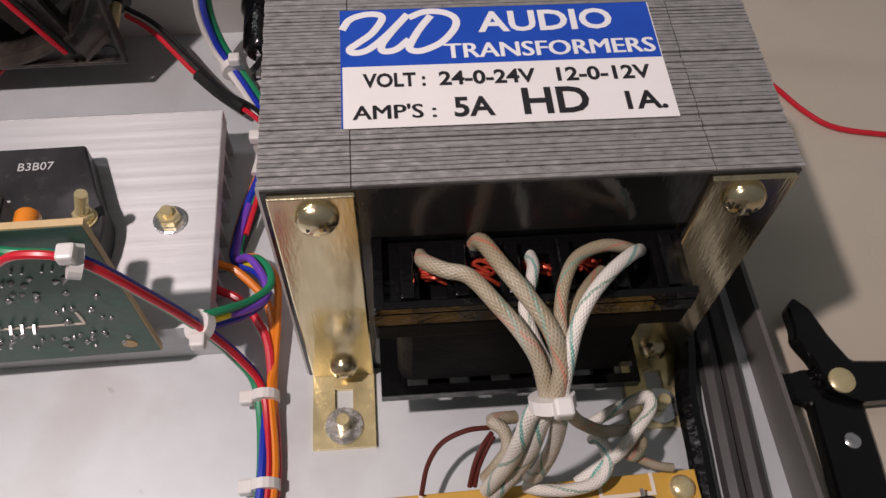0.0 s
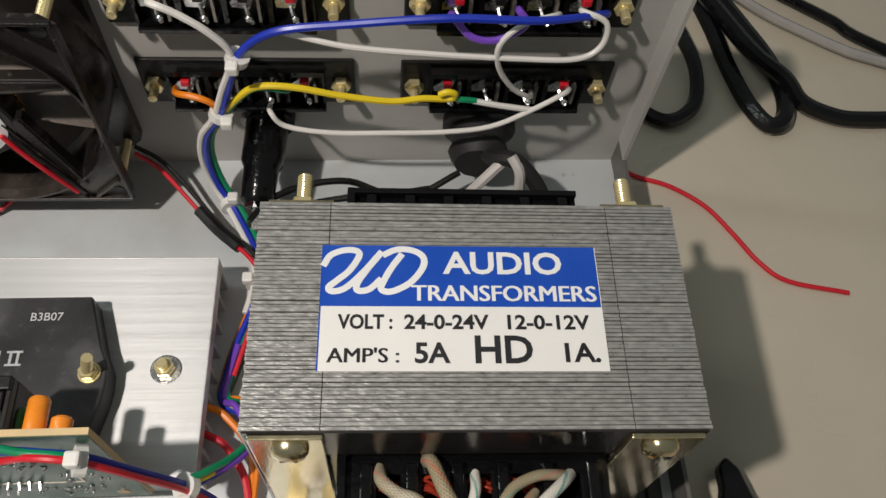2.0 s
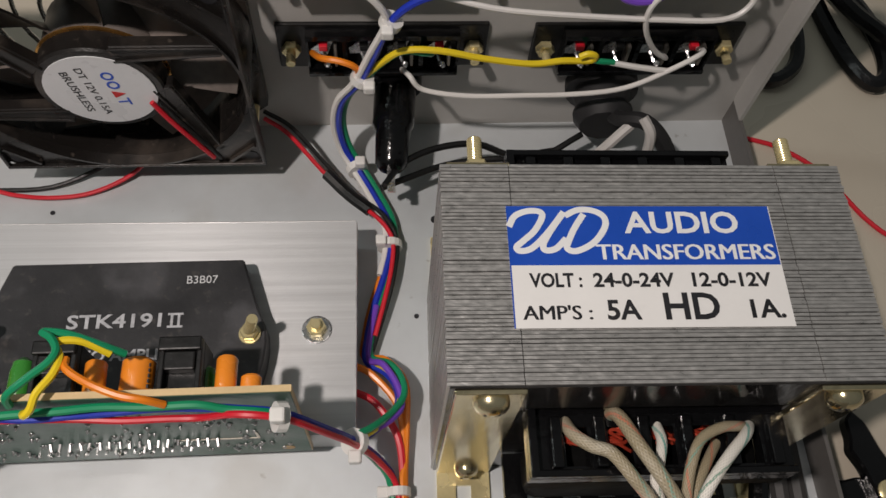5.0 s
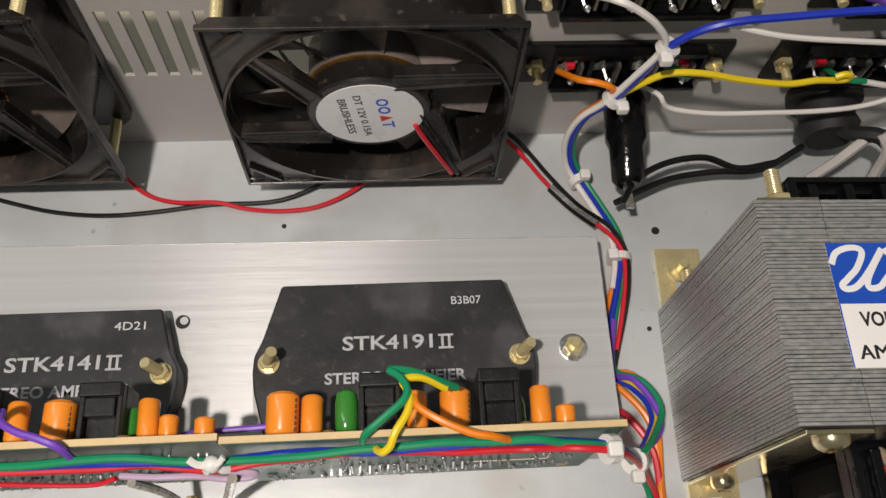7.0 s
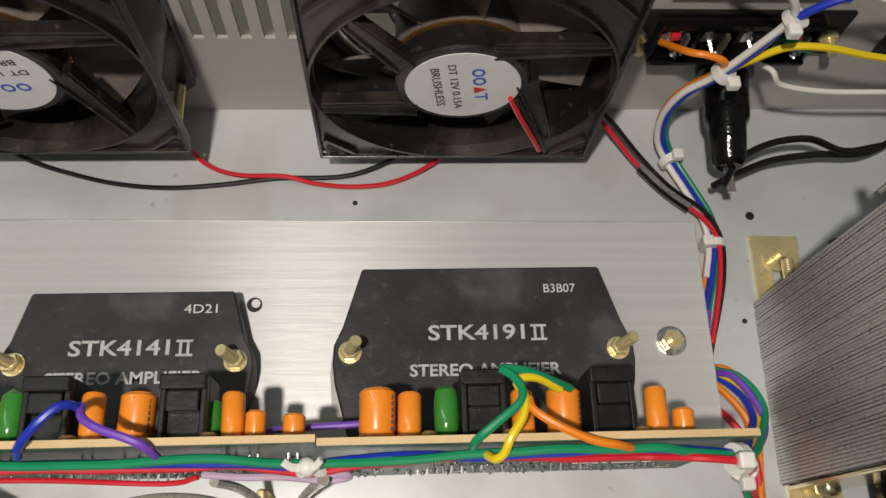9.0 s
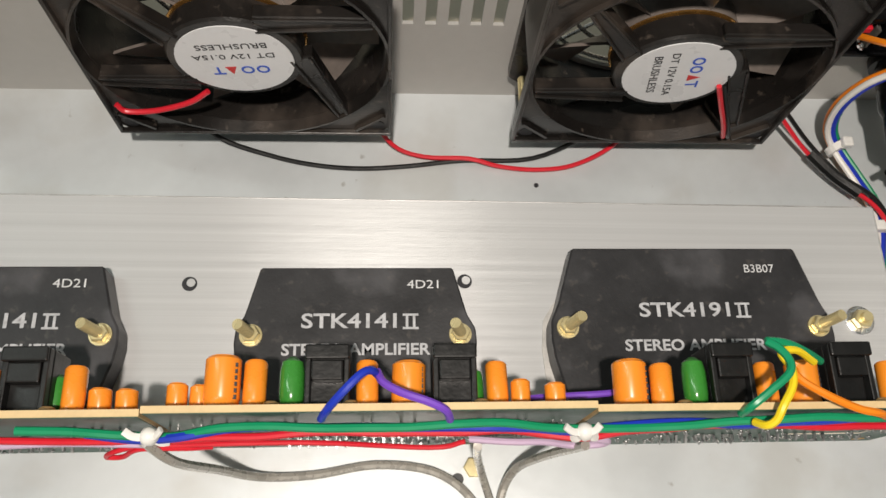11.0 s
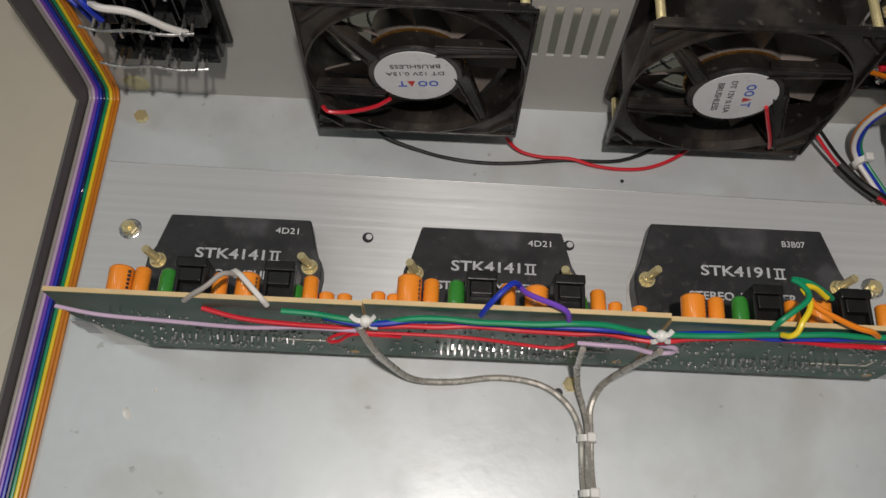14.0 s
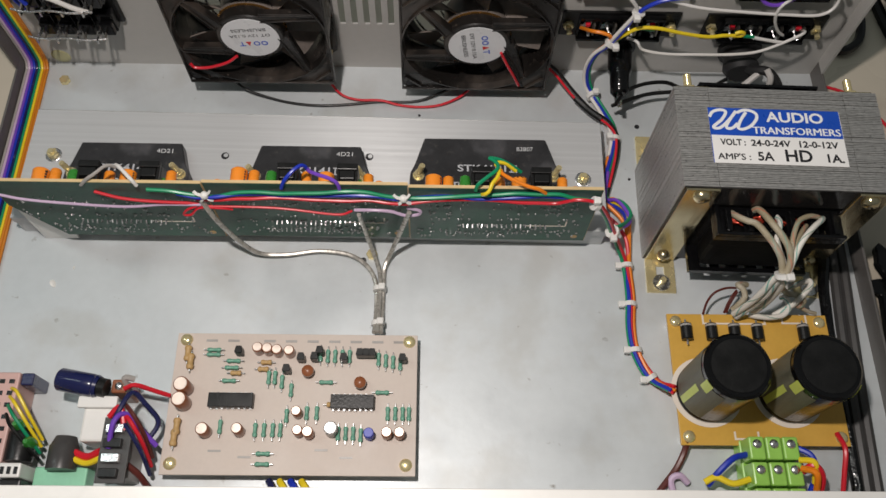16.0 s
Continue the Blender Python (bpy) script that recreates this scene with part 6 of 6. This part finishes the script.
for u, v, r, h, m in ((0.345, 0.13, 0.0025, 0.007, 0), (0.385, 0.135, 0.0025, 0.007, 0), (0.425, 0.145, 0.0025, 0.007, 0), (0.475, 0.150, 0.0025, 0.007, 0), (0.065, 0.415, 0.0036, 0.011, 0), (0.065, 0.520, 0.0036, 0.011, 0),
                      (0.165, 0.715, 0.0030, 0.009, 0), (0.30, 0.71, 0.0026, 0.009, 0), (0.525, 0.585, 0.0024, 0.008, 0), (0.535, 0.715, 0.0024, 0.008, 0), (0.575, 0.725, 0.0026, 0.008, 0), (0.665, 0.70, 0.0032, 0.008, 1),
                      (0.885, 0.725, 0.0025, 0.008, 0), (0.935, 0.725, 0.0025, 0.008, 0), (0.815, 0.73, 0.0024, 0.008, 2)):
    x, y = on_board(u, v)
    t = thing("small_capacitor", (x, y, AZ), ("brown sleeved capacitor with torch glare coloured into its top", "pale blue metal-topped capacitor", "bright blue block capacitor")[m] + " on the pale board", "capacitor", "board capacitors")
    part("sleeve", spin((x, y, AZ + 0.0002), (x, y, AZ + h), [(0, r * 0.93), (0.06, r), (0.95, r), (1, r * 0.88)], 18), (M_RUST, M_GREY, M_BLUE)[m], t, smooth=True)
    part("top_disc", spin((x, y, AZ + h + 0.0001), (x, y, AZ + h + 0.0003), [(0, r * 0.84), (1, r * 0.80)], 18), (M_TOP, M_SILVER, M_BLUE)[m], t, "metal top disc")
for u0, v0, u1, v1 in ((0.165, 0.45, 0.345, 0.55), (0.655, 0.455, 0.83, 0.555)):
    (xa, ya), (xb, yb) = on_board(u0, v0), on_board(u1, v1)
    t = thing("chip", ((xa + xb) / 2, (ya + yb) / 2, AZ), "black dual-in-line chip on the pale board", "chip", "board chips")
    part("case", box(xa, xb, yb, ya, AZ + 0.0012, AZ + 0.0045, 0.0003), M_BLACKM, t)
    for k in range(8):
        x = xa + (xb - xa) * (k + 0.5) / 8
        for y in (ya + 0.0004, yb - 0.0004):
            part("leg", box(x - 0.0005, x + 0.0005, y - 0.0003, y + 0.0003, AZ + 0.0001, AZ + 0.0024), M_SILVER, t)
for u, v in ((0.27, 0.155), (0.525, 0.20), (0.58, 0.195), (0.60, 0.15), (0.70, 0.20), (0.765, 0.165), (0.79, 0.165), (0.815, 0.165), (0.94, 0.20), (0.47, 0.285)):
    x, y = on_board(u, v)
    t = thing("small_transistor", (x, y, AZ), "small black transistor standing on the pale board", "transistor", "board transistors")
    part("body", prism([(x - 0.0019, y - 0.0006), (x - 0.0013, y + 0.0022), (x + 0.0013, y + 0.0022), (x + 0.0019, y - 0.0006), (x + 0.0017, y - 0.0014), (x - 0.0017, y - 0.0014)], AZ + 0.0022, AZ + 0.0072, 0.0002), M_BLACKM, t)
    for d in (-0.0011, 0, 0.0011):
        part("lead", rod((x + d, y, AZ), (x + d, y, AZ + 0.0023), 0.0003, 6), M_SILVER, t)
for u, v in ((0.555, 0.29), (0.77, 0.37)):
    x, y = on_board(u, v)
    t = thing("trimmer", (x, y, AZ), "reddish-brown round trimmer on the pale board", "trimmer", "trimmers")
    part("body", spin((x, y, AZ + 0.0002), (x, y, AZ + 0.006), [(0, 0.0022), (0.5, 0.0030), (0.8, 0.0028), (1, 0.0010)], 16), M_RUST, t, smooth=True)
cable("front_ribbon", (-0.16, 0.0, 0.0), [([(-0.170 + 0.005 * k, 0.0010, 0.0060), (-0.167 + 0.005 * k, -0.0030, 0.0090), (-0.164 + 0.005 * k, -0.0080, 0.0070)], 0.0017, m) for k, m in enumerate((M_NAVY, M_YELLOW, M_BLUE, M_YELLOW))],
      "coloured wires below the preamplifier board edge", "wire")

# ---- front control cluster ----
t = thing("tone_header", (-0.290, 0.030, 0.0), "pink pin header strip with yellow wires", "connector")
part("block", box(-0.2985, -0.2880, 0.0060, 0.0480, 0.0, 0.0180, 0.0008), M_PINKC, t)
part("end_cap", box(-0.2878, -0.2820, 0.0420, 0.0480, 0.0, 0.0170, 0.0008), M_NAVY, t)
for k in range(7):
    for x in (-0.2955, -0.2910):
        part("socket", box(x - 0.0012, x + 0.0012, 0.0095 + 0.0055 * k, 0.0115 + 0.0055 * k, 0.0180, 0.0184), M_BLACKM, t)
cable("header_wires", (-0.28, 0.03, 0.01), [([(-0.2900, 0.0400 - 0.004 * k, 0.0190), (-0.2850, 0.0370 - 0.005 * k, 0.0230), (-0.2790, 0.0270 - 0.004 * k, 0.0190), (-0.2750, 0.0180 - 0.003 * k, 0.0100)], 0.0008, m) for k, m in enumerate((M_YELLOW, M_YELLOW, M_GREEN, M_BLACKM))],
      "yellow and green wires hanging from the header", "wire")
t = thing("volume_control", (-0.283, 0.018, 0.0), "dark rotary control body with red wires", "control")
part("body", spin((-0.2830, 0.0075, 0.0130), (-0.2830, 0.0225, 0.0130), [(0, 0.0062), (0.8, 0.0062), (1, 0.0050)], 24), M_BLACKM, t, smooth=True)
part("bracket", box(-0.2930, -0.2765, -0.0050, -0.0010, 0.0, 0.0200, 0.0008), M_BLACKM, t)
t = thing("volume_control", (-0.2600, 0.015, 0.0), "grey metal rotary control behind the front panel", "control")
part("body", spin((-0.2630, 0.0040, 0.0130), (-0.2630, 0.0190, 0.0130), [(0, 0.0066), (0.7, 0.0066), (0.75, 0.0060), (1, 0.0046)], 24), M_DGREY, t, smooth=True)
part("bracket", box(-0.2760, -0.2520, -0.0030, 0.0060, 0.0, 0.0100, 0.0008), M_MINT, t, "mint green board edge")
t = thing("relay_cup", (-0.249, 0.030, 0.0), "white plastic relay block on the base", "holder")
part("cup", box(-0.2555, -0.2415, 0.0160, 0.0340, 0.0, 0.0180, 0.0012), M_PWHITE, t)
part("top_tray", box(-0.2580, -0.2400, 0.0310, 0.0365, 0.0182, 0.0205, 0.0006), M_PWHITE, t)
t = thing("blue_capacitor", (-0.2590, 0.0450, 0.0), "dark blue electrolytic capacitor lying on its side", "capacitor")
part("sleeve", spin((-0.2680, 0.0440, 0.0210), (-0.2490, 0.0405, 0.0210), [(0, 0.0048), (0.04, 0.0054), (0.84, 0.0054), (0.88, 0.0050), (0.92, 0.0054), (1, 0.0048)], 24), M_NAVY, t, smooth=True)
part("bung", spin((-0.2488, 0.0405, 0.0210), (-0.2455, 0.0398, 0.0210), [(0, 0.0044), (1, 0.0044)], 20), M_BLACKM, t)
part("support", box(-0.2600, -0.2530, 0.0375, 0.0440, 0.0002, 0.0155, 0.0006), M_BLACKM, t)
t = thing("selector_switch", (-0.2350, 0.020, 0.0), "small grey metal switch with soldered wires", "switch")
part("body", box(-0.2420, -0.2310, 0.0000, 0.0200, 0.0, 0.0170, 0.0006), M_GREY, t)
for k in range(4):
    part("tag", box(-0.2405 + 0.0026 * k, -0.2395 + 0.0026 * k, 0.0060, 0.0160, 0.0172, 0.0215), M_SILVER, t)
part("board", box(-0.2430, -0.2300, -0.0030, 0.0260, 0.0218, 0.0232, 0.0002), M_DGREY, t)
for k in range(4):
    part("button", box(-0.2410, -0.2330, -0.0010 + 0.0065 * k, 0.0030 + 0.0065 * k, 0.0234, 0.0262, 0.0004), M_SILVER if k % 2 else M_BLACKM, t)
cable("switch_wires", (-0.235, 0.025, 0.01), [
    ([(-0.2400, 0.0180, 0.0240), (-0.2360, 0.0280, 0.0270), (-0.2320, 0.0370, 0.0250), (-0.2270, 0.0330, 0.0200), (-0.2215, 0.0260, 0.0150), (-0.2250, 0.0180, 0.0140)], 0.0012, M_NAVY),
    ([(-0.2390, 0.0120, 0.0240), (-0.2370, 0.0230, 0.0280), (-0.2330, 0.0270, 0.0250), (-0.2260, 0.0200, 0.0180), (-0.2210, 0.0150, 0.0140)], 0.0012, M_PURPLE),
    ([(-0.2410, 0.0260, 0.0240), (-0.2360, 0.0300, 0.0260), (-0.2330, 0.0200, 0.0240)], 0.0013, M_RED),
    ([(-0.2370, 0.0395, 0.0220), (-0.2320, 0.0410, 0.0230), (-0.2250, 0.0400, 0.0170), (-0.2190, 0.0390, 0.0120)], 0.0011, M_RED),
    ([(-0.2600, 0.0130, 0.0150), (-0.2520, 0.0100, 0.0140), (-0.2450, 0.0120, 0.0170)], 0.0016, M_RED),
    ([(-0.2610, 0.0105, 0.0150), (-0.2520, 0.0070, 0.0140), (-0.2440, 0.0090, 0.0170)], 0.0014, M_YELLOW),
    ([(-0.2320, 0.0060, 0.0180), (-0.2270, 0.0020, 0.0140), (-0.2230, -0.0040, 0.0080)], 0.0015, M_BROWN),
    ([(-0.2360, 0.0400, 0.0180), (-0.2370, 0.0440, 0.0240), (-0.2330, 0.0440, 0.0220)], 0.0014, M_GREY)], "dark blue, purple and red wires round the switch", "wire")

for x, y, z in ((-0.2845, 0.0240, 0.0185), (-0.2790, 0.0165, 0.0165)):
    t = thing("film_capacitor", (x, y, 0.0), "dark green film capacitor among the front controls", "capacitor", "front film capacitors")
    part("body", spin((x, y, 0.0040), (x + 0.0010, y - 0.0010, z + 0.004), [(0, 0.0010), (0.15, 0.0026), (0.5, 0.0030), (0.85, 0.0026), (1, 0.0010)], 14), M_GREENC, t, smooth=True)
    for d in (-0.0012, 0.0012):
        part("lead", rod((x + d, y, 0.0001), (x + d, y, 0.0045), 0.0003, 6), M_SILVER, t)
t = thing("terminal_block", (-0.2825, 0.0028, 0.0), "small white plastic plug block behind the front panel", "connector")
part("body", box(-0.2875, -0.2775, -0.0005, 0.0060, 0.0002, 0.0205, 0.0008), M_PWHITE, t)
for k in range(3):
    part("slot", box(-0.2862 + 0.0030 * k, -0.2846 + 0.0030 * k, 0.0010, 0.0042, 0.0206, 0.0209), M_BLACKM, t)
t = thing("trimmer", (-0.2395, 0.0420, 0.0), "small brown trimmer beside the blue capacitor", "trimmer")
part("body", box(-0.2440, -0.2370, 0.0380, 0.0445, 0.0002, 0.0200, 0.0008), M_RUST, t)
part("screw", screw_head((-0.2405, 0.0412, 0.0201), (0, 0, 1), 0.0019, 0.0010), M_SILVER, t, smooth=True)
cable("control_wires", (-0.235, 0.012, 0.01), [([(-0.2360, 0.0330 - 0.004 * k, 0.0230), (-0.2300, 0.0270 - 0.004 * k, 0.0260), (-0.2255, 0.0190 - 0.004 * k, 0.0200), (-0.2240, 0.0110 - 0.004 * k, 0.0080)], 0.0010, m) for k, m in enumerate((M_BROWN, M_RED, M_NAVY))],
      "dark red and blue wires bunched beside the board", "wire")

# ---- input sockets at the back ----
t = thing("input_socket_block", (-0.285, 0.232, 0.0395), "black input socket block with bare metal tags", "socket block")
for row, z in enumerate((0.0460, 0.0670, 0.0880)):
    for k in range(4):
        x = -0.3010 + 0.0105 * k
        part("socket", box(x - 0.0046, x + 0.0040, FY1 - 0.0095, FY1 - 0.0031, z - 0.0062, z + 0.0066, 0.0006), M_BLACK, t)
        part("socket_step", box(x - 0.0030, x + 0.0036, FY1 - 0.0130, FY1 - 0.0096, z - 0.0050, z + 0.0030, 0.0005), M_BLACK, t)
        part("tag", box(x - 0.0040, x - 0.0031, FY1 - 0.0205, FY1 - 0.0097, z - 0.0030, z - 0.0004), M_SILVER, t, "bare metal tag")
        part("tag", box(x - 0.0014, x - 0.0008, FY1 - 0.0175, FY1 - 0.0131, z - 0.0040, z - 0.0024), M_CONTACT, t)
part("plate", box(-0.3085, -0.2630, FY1 - 0.0030, FY1 - 0.0001, 0.0395, 0.0945, 0.0010), M_BLACKM, t)
for z in (0.0452, 0.0662):
    part("bus_wire", tube([(-0.3085, FY1 - 0.0190, z + 0.0018), (-0.3010, FY1 - 0.0198, z + 0.0006), (-0.2900, FY1 - 0.0194, z + 0.0012), (-0.2790, FY1 - 0.0198, z), (-0.2690, FY1 - 0.0180, z - 0.0010)], 0.0006), M_SILVER, t, "bare tinned wire", smooth=True)
cable("input_wires", (-0.285, 0.220, 0.05), [([(-0.3010, 0.2225, 0.0780), (-0.2960, 0.2190, 0.0800), (-0.2860, 0.2185, 0.0790), (-0.2770, 0.2200, 0.0700), (-0.2720, 0.2225, 0.0640)], 0.0013, M_WHITE),
                                              ([(-0.3200, 0.2340, 0.0860), (-0.3090, 0.2280, 0.0820), (-0.3030, 0.2220, 0.0780), (-0.3000, 0.2220, 0.0700)], 0.0013, M_BLUE), ([(-0.3060, 0.2250, 0.0860), (-0.2990, 0.2210, 0.0840), (-0.2930, 0.2220, 0.0880)], 0.0013, M_BLUE)],
      "white and blue wires soldered to the input sockets", "wire")
for x, y in ((-0.3090, 0.2260), (-0.1275, 0.1180)):
    solo("base_screw", hexnut((x, y, 0.0002), (0, 0, 1), 0.0030, 0.0024), M_BRASS, "yellow zinc nut on the chassis base sheet", "nut", "base nuts")
# added white wedge: the brightly lit heatsink end seen past the board's cut corner
t = thing("lit_end_wedge", (-0.297, 0.122, 0.0), "white wedge standing in for the lit heatsink end", "foot")
part("wedge", prism([(-0.3000, 0.0002), (-0.2820, 0.0002), (-0.2820, 0.0180), (-0.2960, 0.0430), (-0.3000, 0.0440)], 0.1257, 0.1268, 0.0002, axis="y"), M_PWHITE, t)

for x, y, r in ((0.0205, 0.2005, 0.0014), (-0.1040, 0.2060, 0.0008), (-0.1320, 0.1150, 0.0017), (-0.0400, 0.1965, 0.0011), (0.0130, 0.1660, 0.0008)):
    solo("base_hole", spin((x, y, 0.00005), (x, y, 0.00025), [(0, r), (1, r)], 14), M_INK, "small dark drilled hole in the base sheet", "hole", "base holes")

solo("glue_spot", spin((-0.2905, 0.1000, 0.00005), (-0.2900, 0.1002, 0.0005), [(0, 0.0024), (0.6, 0.0019), (1, 0.0008)], 9), M_PWHITE, "pale dried glue fleck on the base sheet", "glue spot", "glue flecks", smooth=True)
solo("glue_spot", spin((-0.2820, 0.1090, 0.00005), (-0.2822, 0.1090, 0.0003), [(0, 0.0011), (0.6, 0.0009), (1, 0.0004)], 8), M_PWHITE, "pale dried glue fleck on the base sheet", "glue spot", "glue flecks", smooth=True)
solo("glue_spot", spin((-0.3120, FY1 - 0.0001, 0.0060), (-0.3120, FY1 - 0.0004, 0.0060), [(0, 0.0055), (1, 0.0045)], 24), M_GLUE, "yellowish glue spot on the back panel", "glue spot")

# ---- on the table ----
pz = TZ + 0.0003
pl = thing("side_cutters", (0.154, 0.107, TZ), "worn black side cutters lying open on the table", "pliers")
J = (0.1535, 0.1070)


def jaw(points, z0, z1):
    return prism([(J[0] + x, J[1] + y) for x, y in points], z0, z1, 0.0007)


part("jaw", jaw([(-0.0035, -0.002), (-0.006, 0.008), (-0.0085, 0.013), (-0.0075, 0.0165), (-0.0075, 0.0225), (-0.0045, 0.0255), (-0.0010, 0.0215), (0.0015, 0.0130), (0.0050, 0.0055), (0.022, 0.0040), (0.060, 0.0060), (0.060, -0.0050), (0.022, -0.0060), (0.004, -0.0060)], pz + 0.0035, pz + 0.0085), M_BLACK, pl, "worn black jaw and handle")
part("jaw", jaw([(0.002, 0.004), (-0.007, 0.0055), (-0.012, 0.0045), (-0.015, 0.0070), (-0.0215, 0.0095), (-0.0235, 0.0085), (-0.0215, 0.0035), (-0.014, -0.0015), (-0.008, -0.0040), (-0.0090, -0.020), (-0.012, -0.060), (0.001, -0.060), (0.005, -0.020), (0.006, -0.003)], pz, pz + 0.0050), M_BLACK, pl, "worn black jaw and handle")
part("rivet", screw_head((J[0], J[1], pz + 0.0086), (0, 0, 1), 0.0036, 0.0012), M_BRASS, pl, smooth=True)
part("rivet", screw_head((J[0] - 0.001, J[1] - 0.015, pz + 0.0051), (0, 0, 1), 0.0022, 0.0008), M_SILVER, pl, smooth=True)
TW = TZ + 0.0012
cable("table_wire", (0.17, 0.21, TZ), [([(0.1270, 0.2480, TW + 0.004), (0.1400, 0.2420, TW), (0.1530, 0.2370, TW), (0.1650, 0.2280, TW), (0.1730, 0.2160, TW), (0.1800, 0.2040, TW), (0.1890, 0.1960, TW), (0.2100, 0.1910, TW)], 0.0009, M_RED)],
      "thin red wire lying on the table", "wire")
TB = TZ + 0.0036
cable("mains_cable", (0.19, 0.30, TZ), [
    ([(0.085, 0.247, 0.0240), (0.100, 0.262, 0.0100), (0.125, 0.330, TB), (0.155, 0.372, TB), (0.178, 0.350, TB), (0.183, 0.331, TB), (0.186, 0.314, TB), (0.188, 0.295, TB), (0.192, 0.275, TB), (0.198, 0.264, TB), (0.2045, 0.2665, TB + 0.001), (0.208, 0.280, TB), (0.206, 0.298, TB), (0.199, 0.318, TB), (0.192, 0.337, TB), (0.180, 0.375, TB), (0.190, 0.420, TB)], 0.0036, M_BLACK),
    ([(0.176, 0.345, TB + 0.007), (0.187, 0.318, TB + 0.007), (0.197, 0.297, TB + 0.006), (0.2075, 0.284, TB + 0.005), (0.214, 0.275, TB + 0.001), (0.225, 0.269, TB), (0.236, 0.267, TB), (0.262, 0.268, TB), (0.330, 0.274, TB)], 0.0034, M_BLACK)],
      "coiled black rubber power cord on the table", "cable")
cable("mains_cable", (0.16, 0.28, TZ), [([(0.138, 0.285, TB), (0.1455, 0.2735, TB), (0.1540, 0.2665, TB), (0.1620, 0.2675, TB), (0.1705, 0.2760, TB), (0.1730, 0.2910, TB + 0.002), (0.1700, 0.3050, TB + 0.004), (0.1630, 0.3230, TB + 0.006), (0.1450, 0.3600, TB)], 0.0030, M_BLACK)], "black rubber cord curving behind the chassis", "cable")
cable("loose_cable", (0.22, 0.33, TZ), [([(0.180, 0.360, TB), (0.199, 0.338, TB), (0.213, 0.324, TB), (0.228, 0.313, TB), (0.240, 0.305, TB), (0.253, 0.299, TB), (0.330, 0.270, TB)], 0.0022, M_GREY), ([(0.190, 0.368, TB), (0.210, 0.346, TB), (0.226, 0.333, TB), (0.241, 0.321, TB), (0.256, 0.307, TB), (0.330, 0.262, TB)], 0.0024, M_BLACK)], "grey and black cords crossing on the table", "cable")
t = thing("blue_box", (0.155, 0.050, TZ), "dark blue tool handle on the table", "tool")
part("grip", box(0.1385, 0.160, 0.030, 0.066, TZ + 0.0002, TZ + 0.010, 0.003), M_NAVY, t)
